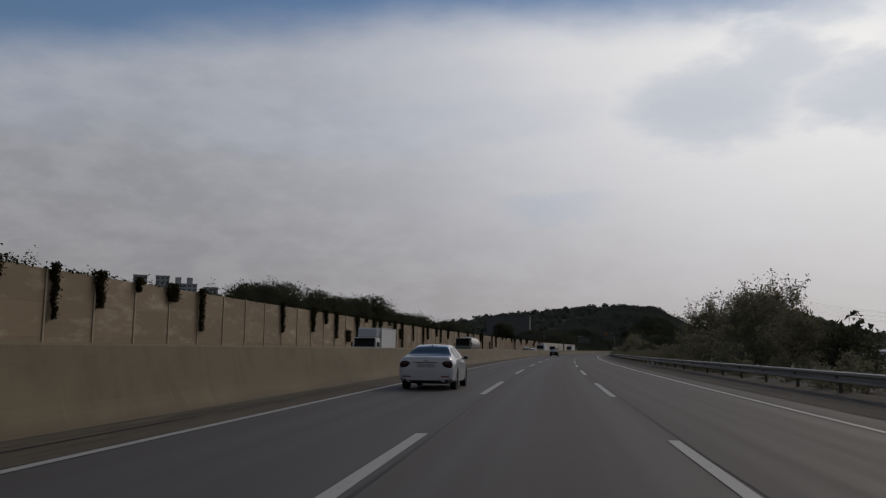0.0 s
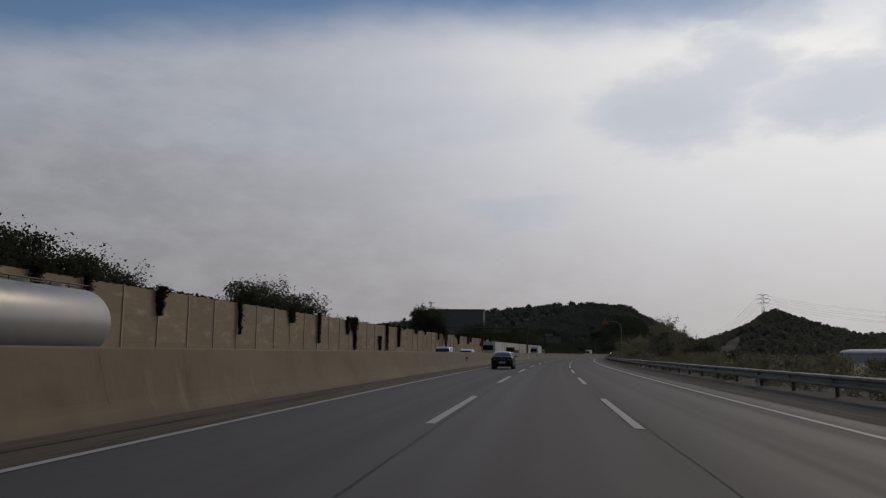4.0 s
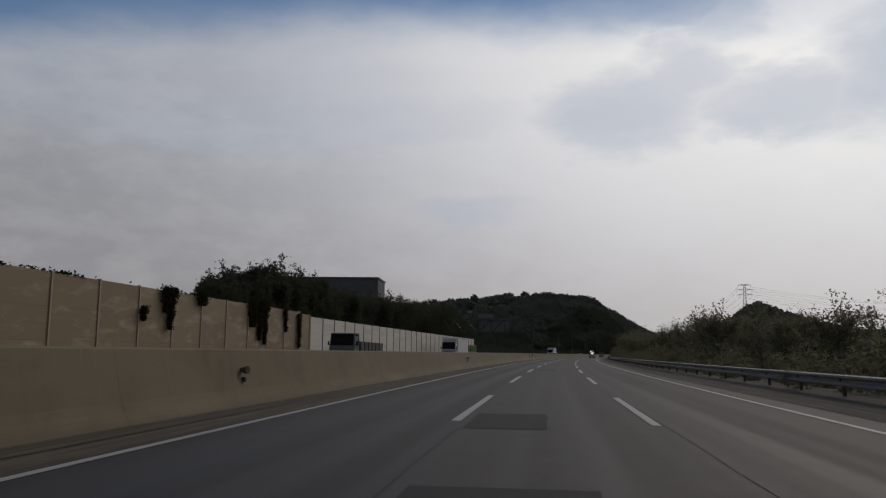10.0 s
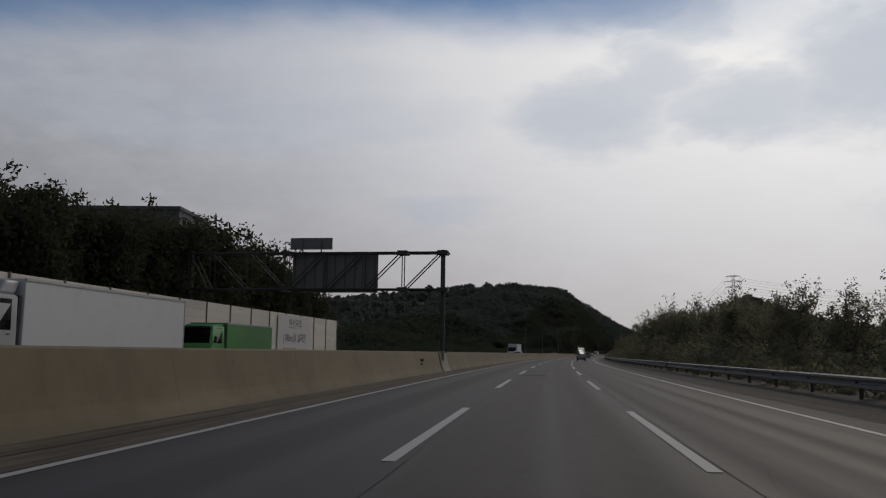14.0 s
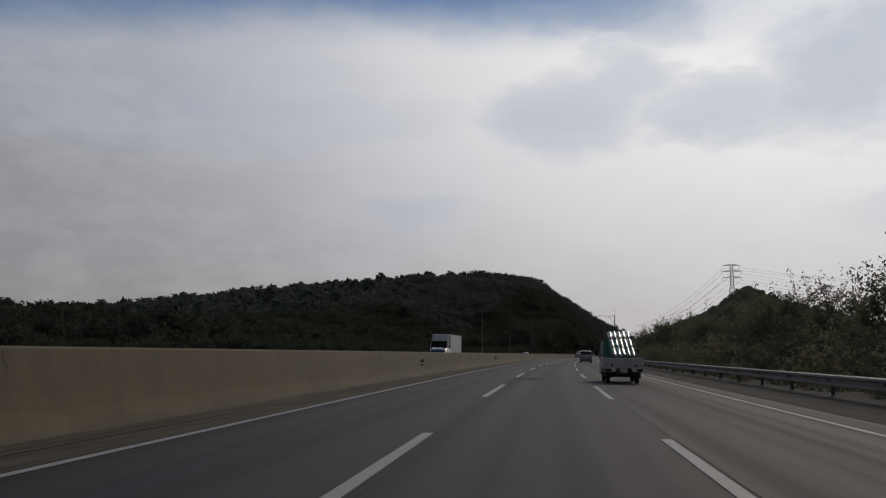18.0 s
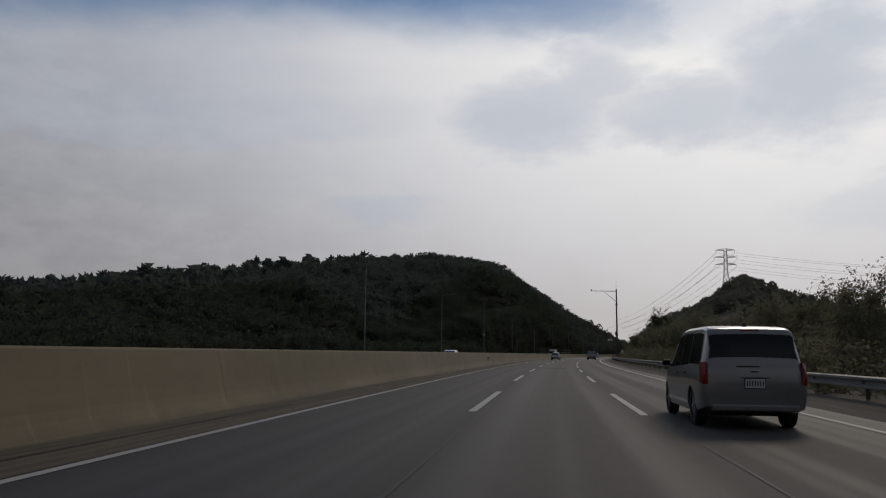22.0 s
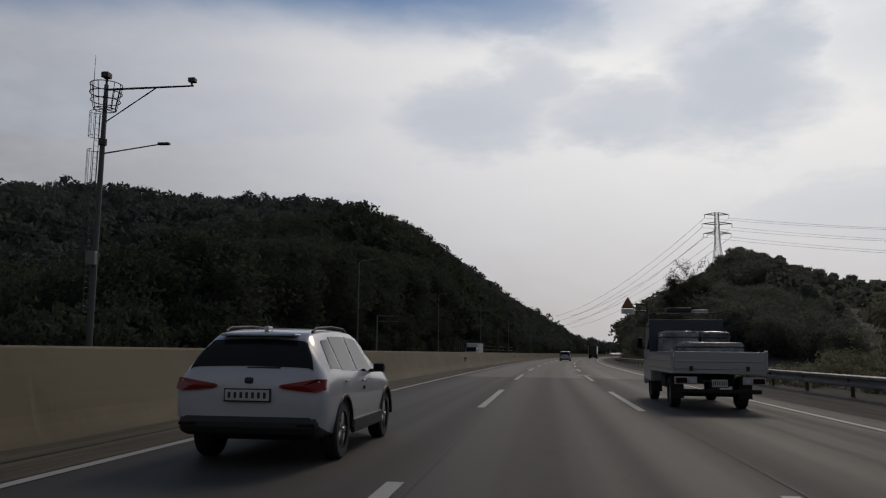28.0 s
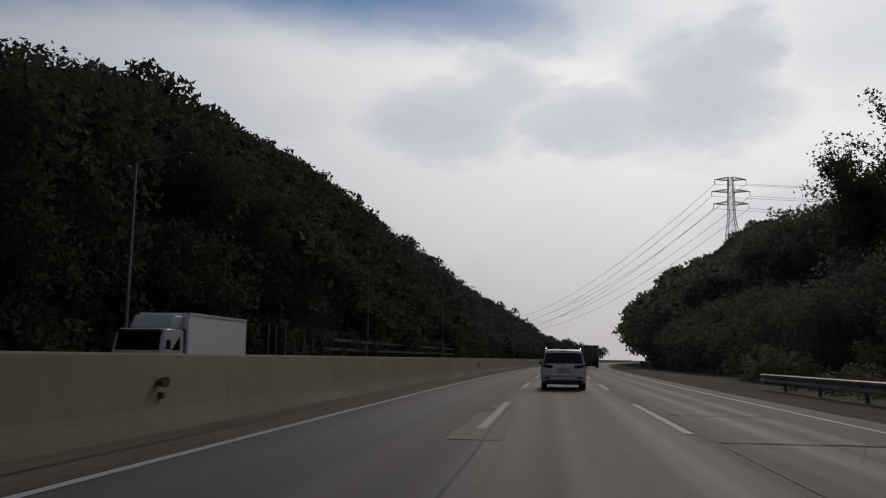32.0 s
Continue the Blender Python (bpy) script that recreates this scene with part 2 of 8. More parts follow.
def worn_road(name, base, track, crack, rough):
    """Road surface in metres across and along the road: tyre tracks, long stains, fine grain and hairline cracks."""
    m = bpy.data.materials.new(name)
    m.use_nodes = True
    n = Net(m.node_tree)
    b = m.node_tree.nodes["Principled BSDF"]
    uv = n.node("ShaderNodeTexCoord").outputs["UV"]
    def scaled(x, y):
        mp = n.node("ShaderNodeMapping")
        n.put(mp.inputs[0], uv)
        mp.inputs[3].default_value = (x, y, 1)
        return mp.outputs[0]
    bands = n.noise(scaled(1.15, 0.004), 1.0, 2.0)
    parts = n.node("ShaderNodeSeparateXYZ")
    n.put(parts.inputs[0], uv)
    # darker left of the left joint, very slightly so in the middle lane
    lane_tone = n.math("ADD", n.step(parts.outputs[0], -1.66, -1.56, 0.54, 0.0), n.step(parts.outputs[0], 1.7, 2.1, 0.06, 0.0))
    first_stretch = n.step(parts.outputs[1], 110.0, 225.0, 1.0, 0.0)
    long_stain = n.noise(scaled(0.9, 0.05), 1.0, 5.0, 0.65)
    cloud = n.noise(scaled(0.22, 0.10), 1.0, 4.0, 0.6)
    grain = n.noise(scaled(1, 1), 55.0, 3.0, 0.7)
    col = n.mix(n.step(bands, 0.38, 0.62), rgb(*base), rgb(*track))
    col = n.mix(n.step(long_stain, 0.48, 0.72, 0.0, 0.55), col, rgb(*(c * 1.25 for c in base)))
    col = n.mix(n.step(cloud, 0.50, 0.70, 0.0, 0.45), col, rgb(*(c * 0.72 for c in track)))
    col = n.mix(n.step(grain, 0.35, 0.75, 0.0, 0.35), col, rgb(*(c * 0.6 for c in track)))
    blotch = n.noise(scaled(2.6, 1.3), 1.0, 5.0, 0.7)
    col = n.mix(n.step(blotch, 0.42, 0.66, 0.0, 0.42), col, rgb(*(c * 0.62 for c in track)))
    vor = n.node("ShaderNodeTexVoronoi")
    vor.feature = "DISTANCE_TO_EDGE"
    n.put(vor.inputs["Vector"], scaled(0.28, 0.16))
    n.put(vor.inputs["Scale"], 1.0)
    hair = n.math("MULTIPLY", n.step(vor.outputs["Distance"], 0.0, 0.006, 1.0, 0.0), n.step(n.noise(scaled(0.3, 0.2), 1.0, 2.0), 0.52, 0.62))
    col = n.mix(n.math("MULTIPLY", hair, crack), col, rgb(0.012, 0.012, 0.012))
    col = n.mix(lane_tone, col, rgb(*(c * 0.55 for c in track)))
    # the first stretch is paler
    col = n.mix(first_stretch, col, n.mix(0.5, col, rgb(*(c * 2.2 for c in base))))
    # later stretches are darker
    col = n.mix(n.step(parts.outputs[1], 400.0, 520.0, 0.0, 0.30), col, rgb(*(c * 0.45 for c in track)))
    # wheel-polished tracks, two to a lane
    lane = n.math("ABSOLUTE", n.math("SUBTRACT", n.math("PINGPONG", n.math("ADD", parts.outputs[0], 9.0), 1.8), 0.95))
    worn = n.math("MULTIPLY", n.step(lane, 0.12, 0.62, 0.30, 0.0), n.step(n.noise(scaled(0.5, 0.03), 1.0, 3.0), 0.35, 0.65, 0.4, 1.0))
    col = n.mix(worn, col, rgb(*(c * 1.45 for c in base)))
    n.put(b.inputs["Base Color"], col)
    n.put(b.inputs["Roughness"], n.step(bands, 0.35, 0.65, rough, rough - 0.12))
    bump = n.node("ShaderNodeBump")
    bump.inputs["Strength"].default_value = 0.25
    bump.inputs["Distance"].default_value = 0.01
    n.put(bump.inputs["Height"], n.noise(scaled(1, 1), 80.0, 3.0))
    n.put(b.inputs["Normal"], bump.outputs[0])
    return m


M["asphalt"] = worn_road("worn_asphalt", (0.049, 0.042, 0.0365), (0.0325, 0.0285, 0.025), 0.6, 0.82)
M["concrete_road"] = worn_road("worn_concrete_road", (0.112, 0.093, 0.075), (0.078, 0.066, 0.054), 0.9, 0.76)
M["patch"] = material("asphalt_patch", (0.0145, 0.0135, 0.013), 0.88, grain=60, bump=0.25, bump_scale=90, coords="World")
M["joint"] = material("joint_tar", (0.018, 0.018, 0.018), 0.7, coords="World")
M["paint"] = material("road_paint", (0.41, 0.40, 0.37), 0.65, grain=14, dark=(0.33, 0.32, 0.30), stain=(0.14, 0.135, 0.12), stain_scale=3.0, stain_lo=0.57, coords="World")
def streaked(name, base, dark, foot, light):
    """Painted concrete seen along the road: rain streaks from the top edge, a grimy foot, scuffs and fine pores."""
    m = bpy.data.materials.new(name)
    m.use_nodes = True
    n = Net(m.node_tree)
    b = m.node_tree.nodes["Principled BSDF"]
    uv = n.node("ShaderNodeTexCoord").outputs["UV"]
    def scaled(x, y):
        mp = n.node("ShaderNodeMapping")
        n.put(mp.inputs[0], uv)
        mp.inputs[3].default_value = (x, y, 1)
        return mp.outputs[0]
    sep = n.node("ShaderNodeSeparateXYZ")
    n.put(sep.inputs[0], uv)
    streak = n.noise(scaled(0.6, 1.1), 1.0, 5.0, 0.65)
    broad = n.noise(scaled(0.5, 0.16), 1.0, 4.0, 0.6)
    scuff = n.noise(scaled(5.0, 0.7), 1.0, 4.0, 0.7)
    pores = n.noise(scaled(1, 1), 40.0, 3.0)
    slide = n.node("ShaderNodeMapping")
    n.put(slide.inputs[0], uv)
    slide.inputs[2].default_value = (0, 0, radians(52))
    slide.inputs[3].default_value = (0.35, 4.2, 1)
    scrape = n.math("MULTIPLY", n.step(n.noise(slide.outputs[0], 1.0, 4.0, 0.6), 0.56, 0.70), n.step(n.noise(scaled(0.4, 0.07), 1.0, 2.0), 0.50, 0.62))
    col = n.mix(n.step(streak, 0.45, 0.68, 0.0, 0.65), rgb(*base), rgb(*dark))
    col = n.mix(n.step(broad, 0.46, 0.66, 0.0, 0.7), col, rgb(*light))
    col = n.mix(n.step(scuff, 0.60, 0.72, 0.0, 0.5), col, rgb(*dark))
    col = n.mix(n.math("MULTIPLY", scrape, 0.55), col, rgb(*(c * 1.25 for c in light)))
    grime = n.math("ADD", sep.outputs[0], n.math("MULTIPLY", n.math("SUBTRACT", broad, 0.5), 0.6))
    col = n.mix(n.step(grime, 0.0, 0.34, 0.8, 0.0), col, rgb(*foot))
    col = n.mix(n.step(pores, 0.4, 0.75, 0.0, 0.2), col, rgb(*dark))
    n.put(b.inputs["Base Color"], col)
    b.inputs["Roughness"].default_value = 0.85
    bump = n.node("ShaderNodeBump")
    bump.inputs["Strength"].default_value = 0.2
    bump.inputs["Distance"].default_value = 0.01
    n.put(bump.inputs["Height"], pores)
    n.put(b.inputs["Normal"], bump.outputs[0])
    return m


M["barrier"] = streaked("tan_barrier_concrete", (0.156, 0.127, 0.075), (0.118, 0.094, 0.056), (0.098, 0.080, 0.050), (0.188, 0.155, 0.095))
M["barrier_grey"] = material("barrier_grey_concrete", (0.27, 0.25, 0.20), 0.85, grain=4, stain=(0.22, 0.20, 0.165), stain_scale=0.8, stain_lo=0.5, bump=0.25, bump_scale=30, coords="World")
M["ground"] = material("dry_grass_ground", (0.105, 0.095, 0.055), 0.95, grain=0.8, dark=(0.06, 0.065, 0.03), stain=(0.05, 0.06, 0.025), stain_scale=0.05, stain_lo=0.45, bump=0.6, bump_scale=6, coords="World")
M["verge_ground"] = material("dark_verge_soil", (0.046, 0.042, 0.031), 0.95, grain=3.0, dark=(0.030, 0.030, 0.018), stain=(0.085, 0.076, 0.050), stain_scale=0.5, stain_lo=0.55, bump=0.7, bump_scale=8, coords="World")
M["tan_panel"] = material("tan_noise_panel", (0.262, 0.194, 0.118), 0.7, grain=0.7, dark=(0.212, 0.155, 0.092), stain=(0.405, 0.328, 0.225), stain_scale=0.42, stain_lo=0.49, bump=0.1, bump_scale=20, coords="World", stretch=(1, 1, 3.2), vary=0.07)
M["white_panel"] = material("white_noise_panel", (0.62, 0.58, 0.50), 0.7, grain=2.0, dark=(0.55, 0.51, 0.44), stain=(0.42, 0.38, 0.31), stain_scale=0.5, stain_lo=0.56, bump=0.1, bump_scale=20, coords="World", stretch=(1, 1, 3), vary=0.06)
M["steel_post"] = material("grey_steel_post", (0.13, 0.12, 0.10), 0.6, 0.4, grain=6)
M["tan_post"] = material("tan_steel_post", (0.40, 0.318, 0.215), 0.6, grain=6, dark=(0.30, 0.235, 0.155), coords="World")
M["galv"] = material("galvanised_steel", (0.255, 0.245, 0.23), 0.55, 0.55, grain=5, dark=(0.16, 0.152, 0.14), stain=(0.10, 0.085, 0.068), stain_scale=0.7, stain_lo=0.52, coords="World")
M["rail_post"] = material("dirty_rail_post", (0.075, 0.066, 0.054), 0.8, 0.2, grain=6, coords="World")
M["dark_steel"] = material("dark_painted_steel", (0.05, 0.052, 0.05), 0.55, 0.3, grain=8)
M["pole"] = material("grey_painted_pole", (0.17, 0.175, 0.17), 0.5, 0.3, grain=5)


# ---- mesh helpers ----
def mesh_from(name, verts, faces, mat=None, smooth=False):
    me = bpy.data.meshes.new(name)
    me.from_pydata([tuple(v) for v in verts], [], faces)
    if mat:
        me.materials.append(mat)
    if smooth:
        me.polygons.foreach_set("use_smooth", [True] * len(me.polygons))
    me.update()
    return me


def quick_mesh(name, verts, faces, mat):
    """A mesh of many triangles or many quads from arrays."""
    k = faces.shape[1]
    me = bpy.data.meshes.new(name)
    me.vertices.add(len(verts))
    me.vertices.foreach_set("co", np.ascontiguousarray(verts, dtype=np.float32).ravel())
    me.loops.add(faces.size)
    me.loops.foreach_set("vertex_index", np.ascontiguousarray(faces, dtype=np.int32).ravel())
    me.polygons.add(len(faces))
    me.polygons.foreach_set("loop_start", np.arange(0, faces.size, k, dtype=np.int32))
    me.polygons.foreach_set("loop_total", np.full(len(faces), k, dtype=np.int32))
    me.materials.append(mat)
    me.update()
    return me


def part(name, bm, mat, parent, label="", smooth=False):
    """Links a bmesh, or a ready mesh, as one object under a thing."""
    if isinstance(bm, bmesh.types.BMesh):
        me = bpy.data.meshes.new(name)
        bm.normal_update()
        bm.to_mesh(me)
        bm.free()
        if mat:
            me.materials.append(mat)
        if smooth:
            me.polygons.foreach_set("use_smooth", [True] * len(me.polygons))
    else:
        me = bm
    ob = new(name, me)
    ob.parent = parent
    if label:
        ob["label"] = label
    return ob


def thing(name, m, label, category, group="", kind=""):
    """An Empty at the base of a thing."""
    ob = new(name)
    ob.empty_display_size = 0.2
    ob.matrix_world = m
    return tagged(ob, label, category, group, kind)


def box(bm, x0, x1, y0, y1, z0, z1, bevel=0.0):
    made = bmesh.ops.create_cube(bm, size=1.0, matrix=Matrix.Translation(((x0 + x1) / 2, (y0 + y1) / 2, (z0 + z1) / 2)) @ Matrix.Diagonal((x1 - x0, y1 - y0, z1 - z0, 1)))
    if bevel:
        edges = {e for v in made["verts"] for e in v.link_edges}
        bmesh.ops.bevel(bm, geom=list(edges), offset=bevel, segments=2, affect="EDGES", profile=0.5)
    return bm


def tube(bm, a, b, r0, r1=None, sides=8):
    """A round bar from a to b."""
    a, b = Vector(a), Vector(b)
    r1 = r0 if r1 is None else r1
    q = (b - a).to_track_quat("Z", "Y").to_matrix().to_4x4()
    bmesh.ops.create_cone(bm, cap_ends=True, segments=sides, radius1=r0, radius2=r1, depth=(b - a).length, matrix=Matrix.Translation((a + b) / 2) @ q)
    return bm


def ribbon(name, s0, s1, profile, mat, step=6.0, closed=False):
    """A mesh swept along the road: profile points (d, z)."""
    n = max(2, int(round((s1 - s0) / step)) + 1)
    verts, faces, k = [], [], len(profile)
    for s in np.linspace(s0, s1, n):
        verts += [road(s, d, z) for d, z in profile]
    for i in range(n - 1):
        for j in range(k if closed else k - 1):
            a, b = i * k + j, i * k + (j + 1) % k
            faces.append((a, b, b + k, a + k))
    if closed:
        faces += [tuple(range(k)), tuple(range((n - 1) * k + k - 1, (n - 1) * k - 1, -1))]
    me = mesh_from(name, verts, faces, mat)
    run = np.concatenate([[0], np.cumsum([math.hypot(b[0] - a[0], b[1] - a[1]) for a, b in zip(profile[:-1], profile[1:])])])
    uv = np.array([(profile[0][0] + r if not closed else r, s) for s in np.linspace(s0, s1, n) for r in run])
    idx = np.empty(len(me.loops), dtype=np.int32)
    me.loops.foreach_get("vertex_index", idx)
    me.uv_layers.new(name="along").data.foreach_set("uv", uv[idx].astype(np.float32).ravel())
    return me


def structure(name, me, label, category="", group=""):
    ob = new(name, me)
    return tagged(ob, label, category or name.replace("_", " "), group, "structure")


# ---- the ground and the road ----
gx = np.array([-2600, -900, -400, -150, -60, 0, 60, 150, 400, 900, 2600.0])
gy = np.concatenate([np.arange(-900, 2600, 100), [3200, 4200]])
gv = [(x, y, -0.22) for y in gy for x in gx]
gf = [(j * 11 + i, j * 11 + i + 1, (j + 1) * 11 + i + 1, (j + 1) * 11 + i) for j in range(len(gy) - 1) for i in range(10)]
structure("ground", mesh_from("ground", gv, gf, M["ground"]), "flat dry grassland and soil beside the motorway")
S0, S1, SC = -80.0, 1500.0, 795.0
structure("road", ribbon("road", S0, SC, [(-6.35, 0), (8.1, 0)], M["asphalt"]), "worn grey asphalt motorway carriageway with three lanes")
structure("road_concrete", ribbon("road_concrete", SC, S1, [(-6.35, 0), (8.1, 0)], M["concrete_road"]), "paler concrete motorway carriageway with cracked slabs")
structure("road_opposite", ribbon("road_opposite", S0, S1, [(-22.4, -0.01), (-8.0, -0.01)], M["asphalt"]), "asphalt carriageway of the opposite direction")
structure("pavement_median", ribbon("pavement_median", S0, S1, [(-7.0, 0.07), (-6.5, 0.045), (-6.2, 0.02), (-6.1, 0.012), (-5.38, 0.006)], M["shoulder"]), "dusty strip of dirt at the foot of the median barrier")
structure("road_groove", ribbon("road_groove", S0, S1, [(-6.155, 0.022), (-6.115, 0.020)], M["joint"]), "dark gutter groove along the foot of the barrier", "gutter")
structure("pavement_verge", ribbon("pavement_verge", S0, S1, [(6.35, 0.006), (7.1, 0.02), (7.7, 0.10), (8.3, 0.20), (8.6, 0.16)], M["verge_dirt"]), "dirty brown hard shoulder edge below the guard rail")
structure("ground_verge", ribbon("ground_verge", S0, S1, [(8.45, 0.12), (9.2, 0.18), (13.0, -0.05), (24.0, -0.21)], M["verge_ground"]), "dry grass bank behind the guard rail")


# ---- lane markings ----
def stripes():
    """Edge lines as long strips, lane lines as single dashes: 9.2 m of paint every 20 m."""
    for d, what in ((-5.25, "inner"), (5.42, "outer")):
        ob = structure("edge_line", ribbon("edge_line", S0, S1, [(d - 0.075, 0.008), (d + 0.075, 0.008)], M["paint"], 5.0), "solid worn white edge line on the carriageway", "road marking")
    dash = thing("lane_marking", Matrix.Identity(4), "broken white lane lines, worn and dusty", "road marking", kind="structure")
    bm = bmesh.new()
    box(bm, -0.085, 0.085, -4.6, 4.6, 0.0, 0.006)
    me = part("dash", bm, M["paint"], dash).data
    first = True
    for d, off in ((-1.8, 0.0), (1.8, -0.1)):
        for i in range(-3, 65):
            m = on_road(20 * i + off - 4.6, d, 0.004)
            if first:
                dash.children[0].matrix_world = m
                first = False
                continue
            ob = new("dash", me)
            ob.parent = dash
            ob.matrix_world = m


stripes()


def road_joints():
    """The dark construction joint beside each lane line, and dark repair patches in the middle lane."""
    for d in (-1.62, 1.96):
        rng = random.Random(int(d * 100))
        verts, faces = [], []
        for i, s in enumerate(np.arange(-60, 1300, 3.0)):
            w = 0.012 + 0.012 * rng.random()
            c = d + 0.02 * rng.uniform(-1, 1)
            verts += [road(s, c - w, 0.0075), road(s, c + w, 0.0075)]
            if i:
                k = 2 * i
                faces.append((k - 2, k - 1, k + 1, k))
        structure("road_joint", mesh_from("road_joint", verts, faces, M["joint"]), "dark tar joint along the lane line", "road joint")
    for s, d0, d1, length in PATCHES:
        n, rng = 7, random.Random(int(s))
        verts = [road(s - length / 2 + length * i / (n - 1) + rng.uniform(-.05, .05), dd + rng.uniform(-.03, .03), 0.006) for i in range(n) for dd in (d0, d1)]
        faces = [(2 * i, 2 * i + 1, 2 * i + 3, 2 * i + 2) for i in range(n - 1)]
        structure("road_patch", mesh_from("road_patch", verts, faces, M["patch"]), "darker asphalt repair patch in the middle lane", "road patch")


PATCHES = [(212.4, -1.54, -0.2, 4.2), (233.2, -1.66, 0.1, 3.0), (242.7, -1.65, 0.1, 4.2), (257.8, -1.3, 0.1, 2.4), (280.5, -1.4, 0.35, 6.0), (291.1, -1.55, -0.15, 3.4),
           (338.0, -1.4, 0.05, 2.3), (428.0, -1.6, -0.2, 2.6), (528.0, -1.8, -0.3, 3.8), (578.9, -1.8, 1.07, 6.0), (665.5, -1.2, 0.7, 3.6), (698, -1.4, 0.9, 3.0)]
road_joints()


def slab_repairs():
    """Pale mortar repairs beside the lane lines of the concrete stretch, and dark transverse cracks in its slabs."""
    M["mortar"] = material("pale_repair_mortar", (0.25, 0.222, 0.188), 0.85, grain=25, dark=(0.19, 0.17, 0.145), stain=(0.13, 0.118, 0.10), stain_scale=1.5, stain_lo=0.5, coords="World")
    M["crack"] = material("dark_crack", (0.020, 0.018, 0.016), 0.9, coords="World")
    pale = [(818.2, -2.25, -1.35, 2.8), (824.7, -2.3, -1.3, 1.5), (830, -2.4, -1.3, 1.0), (836.6, 1.9, 3.4, 1.2), (819.6, 1.35, 1.95, 2.0), (814.4, 1.3, 1.95, 3.6), (842.5, -2.3, -1.35, 2.4), (872.0, -2.2, -1.35, 6.5),
            (877.5, -2.1, -1.4, 1.2), (861.5, 1.5, 2.1, 5.0), (800.5, 1.4, 2.1, 3.0), (905, -2.2, -1.4, 4.0), (898, 1.5, 2.1, 3.0)]
    for s, d0, d1, length in pale:
        r = random.Random(int(s * 10))
        n = max(4, int(length / 0.5))
        verts = [road(s - length / 2 + length * i / (n - 1), dd + r.uniform(-.05, .05), 0.007) for i in range(n) for dd in (d0, d1)]
        structure("road_repair", mesh_from("road_repair", verts, [(2 * i, 2 * i + 1, 2 * i + 3, 2 * i + 2) for i in range(n - 1)], M["mortar"]), "pale ragged mortar repair beside the lane line", "road patch")
    r = random.Random(77)
    s = 797.0
    while s < 960:
        d0, d1 = r.choice(((-5.2, -1.9), (2.0, 5.3), (2.1, 4.4), (2.3, 3.9), (-1.7, 1.7)))
        n = 10
        verts = []
        for i in range(n):
            d, c, w = d0 + (d1 - d0) * i / (n - 1), s + r.uniform(-.06, .06), r.uniform(0.02, 0.07)
            verts += [road(c - w, d, 0.008), road(c + w, d, 0.008)]
        structure("road_crack", mesh_from("road_crack", verts, [(2 * i, 2 * i + 2, 2 * i + 3, 2 * i + 1) for i in range(n - 1)], M["crack"]), "dark filled transverse crack in the concrete slab", "road crack")
        s += r.uniform(2.2, 6.5)


slab_repairs()


# ---- median barrier ----
def barrier_profile(d0, bulge=0.0):
    """A tall safety-shape concrete barrier; d0 is its foot on this side."""
    return [(d0 + 0.03, 0.0), (d0 - 0.03, 0.07), (d0 - 0.09, 0.17), (d0 - 0.14 - bulge, 0.27), (d0 - 0.19 - bulge, 0.40), (d0 - 0.25, 0.62), (d0 - 0.39, 1.24), (d0 - 0.42, 1.275), (d0 - 0.98, 1.275), (d0 - 1.01, 1.24), (d0 - 1.22, 0.33), (d0 - 1.38, 0.09), (d0 - 1.40, 0.0)]


median = thing("median_barrier", Matrix.Identity(4), "long tan painted concrete median barrier with streaks and hairline cracks", "barrier", kind="structure")
GANTRY_S = (270.65, 433.6)
s = -60.0
while s < 1380:
    e = s + 12.0
    cut = [g for g in GANTRY_S if s < g + 1.6 and e > g - 1.6]
    if cut:
        g = cut[0]
        if g - 1.6 > s + 0.3:
            part("barrier_segment", ribbon("barrier_segment", s + 0.003, g - 1.61, barrier_profile(-6.62), M["barrier"], closed=True), None, median)
        part("barrier_segment", ribbon("barrier_segment", g - 1.6, g + 1.6, barrier_profile(-6.55), M["barrier_grey"], closed=True), None, median, "grey concrete barrier segment round the gantry foot")
        e = max(e, g + 2.5)
        part("barrier_segment", ribbon("barrier_segment", g + 1.61, e - 0.003, barrier_profile(-6.62), M["barrier"], closed=True), None, median)
    else:
        part("barrier_segment", ribbon("barrier_segment", s + 0.003, e - 0.003, barrier_profile(-6.62), M["barrier"], closed=True), None, median)
    s = e


def barrier_cracks():
    """Hairline cracks and chips on this side of the median barrier."""
    M["hairline"] = material("hairline_crack", (0.035, 0.030, 0.022), 0.9)
    r = random.Random(19)
    s = 12.0
    while s < 900:
        low, high = r.choice(((0.10, 0.55), (0.35, 1.2), (0.9, 1.22), (0.15, 1.2), (0.95, 1.2)))
        n, verts, c = 7, [], s
        for i in range(n):
            z = low + (high - low) * i / (n - 1)
            c += r.uniform(-0.045, 0.045)
            face = float(np.interp(z, [0.0, 0.07, 0.17, 0.27, 0.40, 0.62, 1.24], [-6.59, -6.65, -6.71, -6.76, -6.81, -6.87, -7.01])) + 0.004
            w = 0.003 + 0.006 * r.random()
            verts += [road(c - w, face, z), road(c + w, face, z)]
        part("crack", mesh_from("crack", verts, [(2 * i, 2 * i + 1, 2 * i + 3, 2 * i + 2) for i in range(n - 1)], M["hairline"]), None, median)
        s += r.uniform(6.0, 19.0)


barrier_cracks()


# ---- noise walls beyond the opposite carriageway ----
WALL_D, BAY = -23.2, 4.0


def bay_pose(s, bay=BAY):
    a, b = road(s, WALL_D), road(s + bay, WALL_D)
    return Matrix.Translation(a) @ Matrix.Rotation(math.atan2(b.y - a.y, b.x - a.x), 4, "Z")


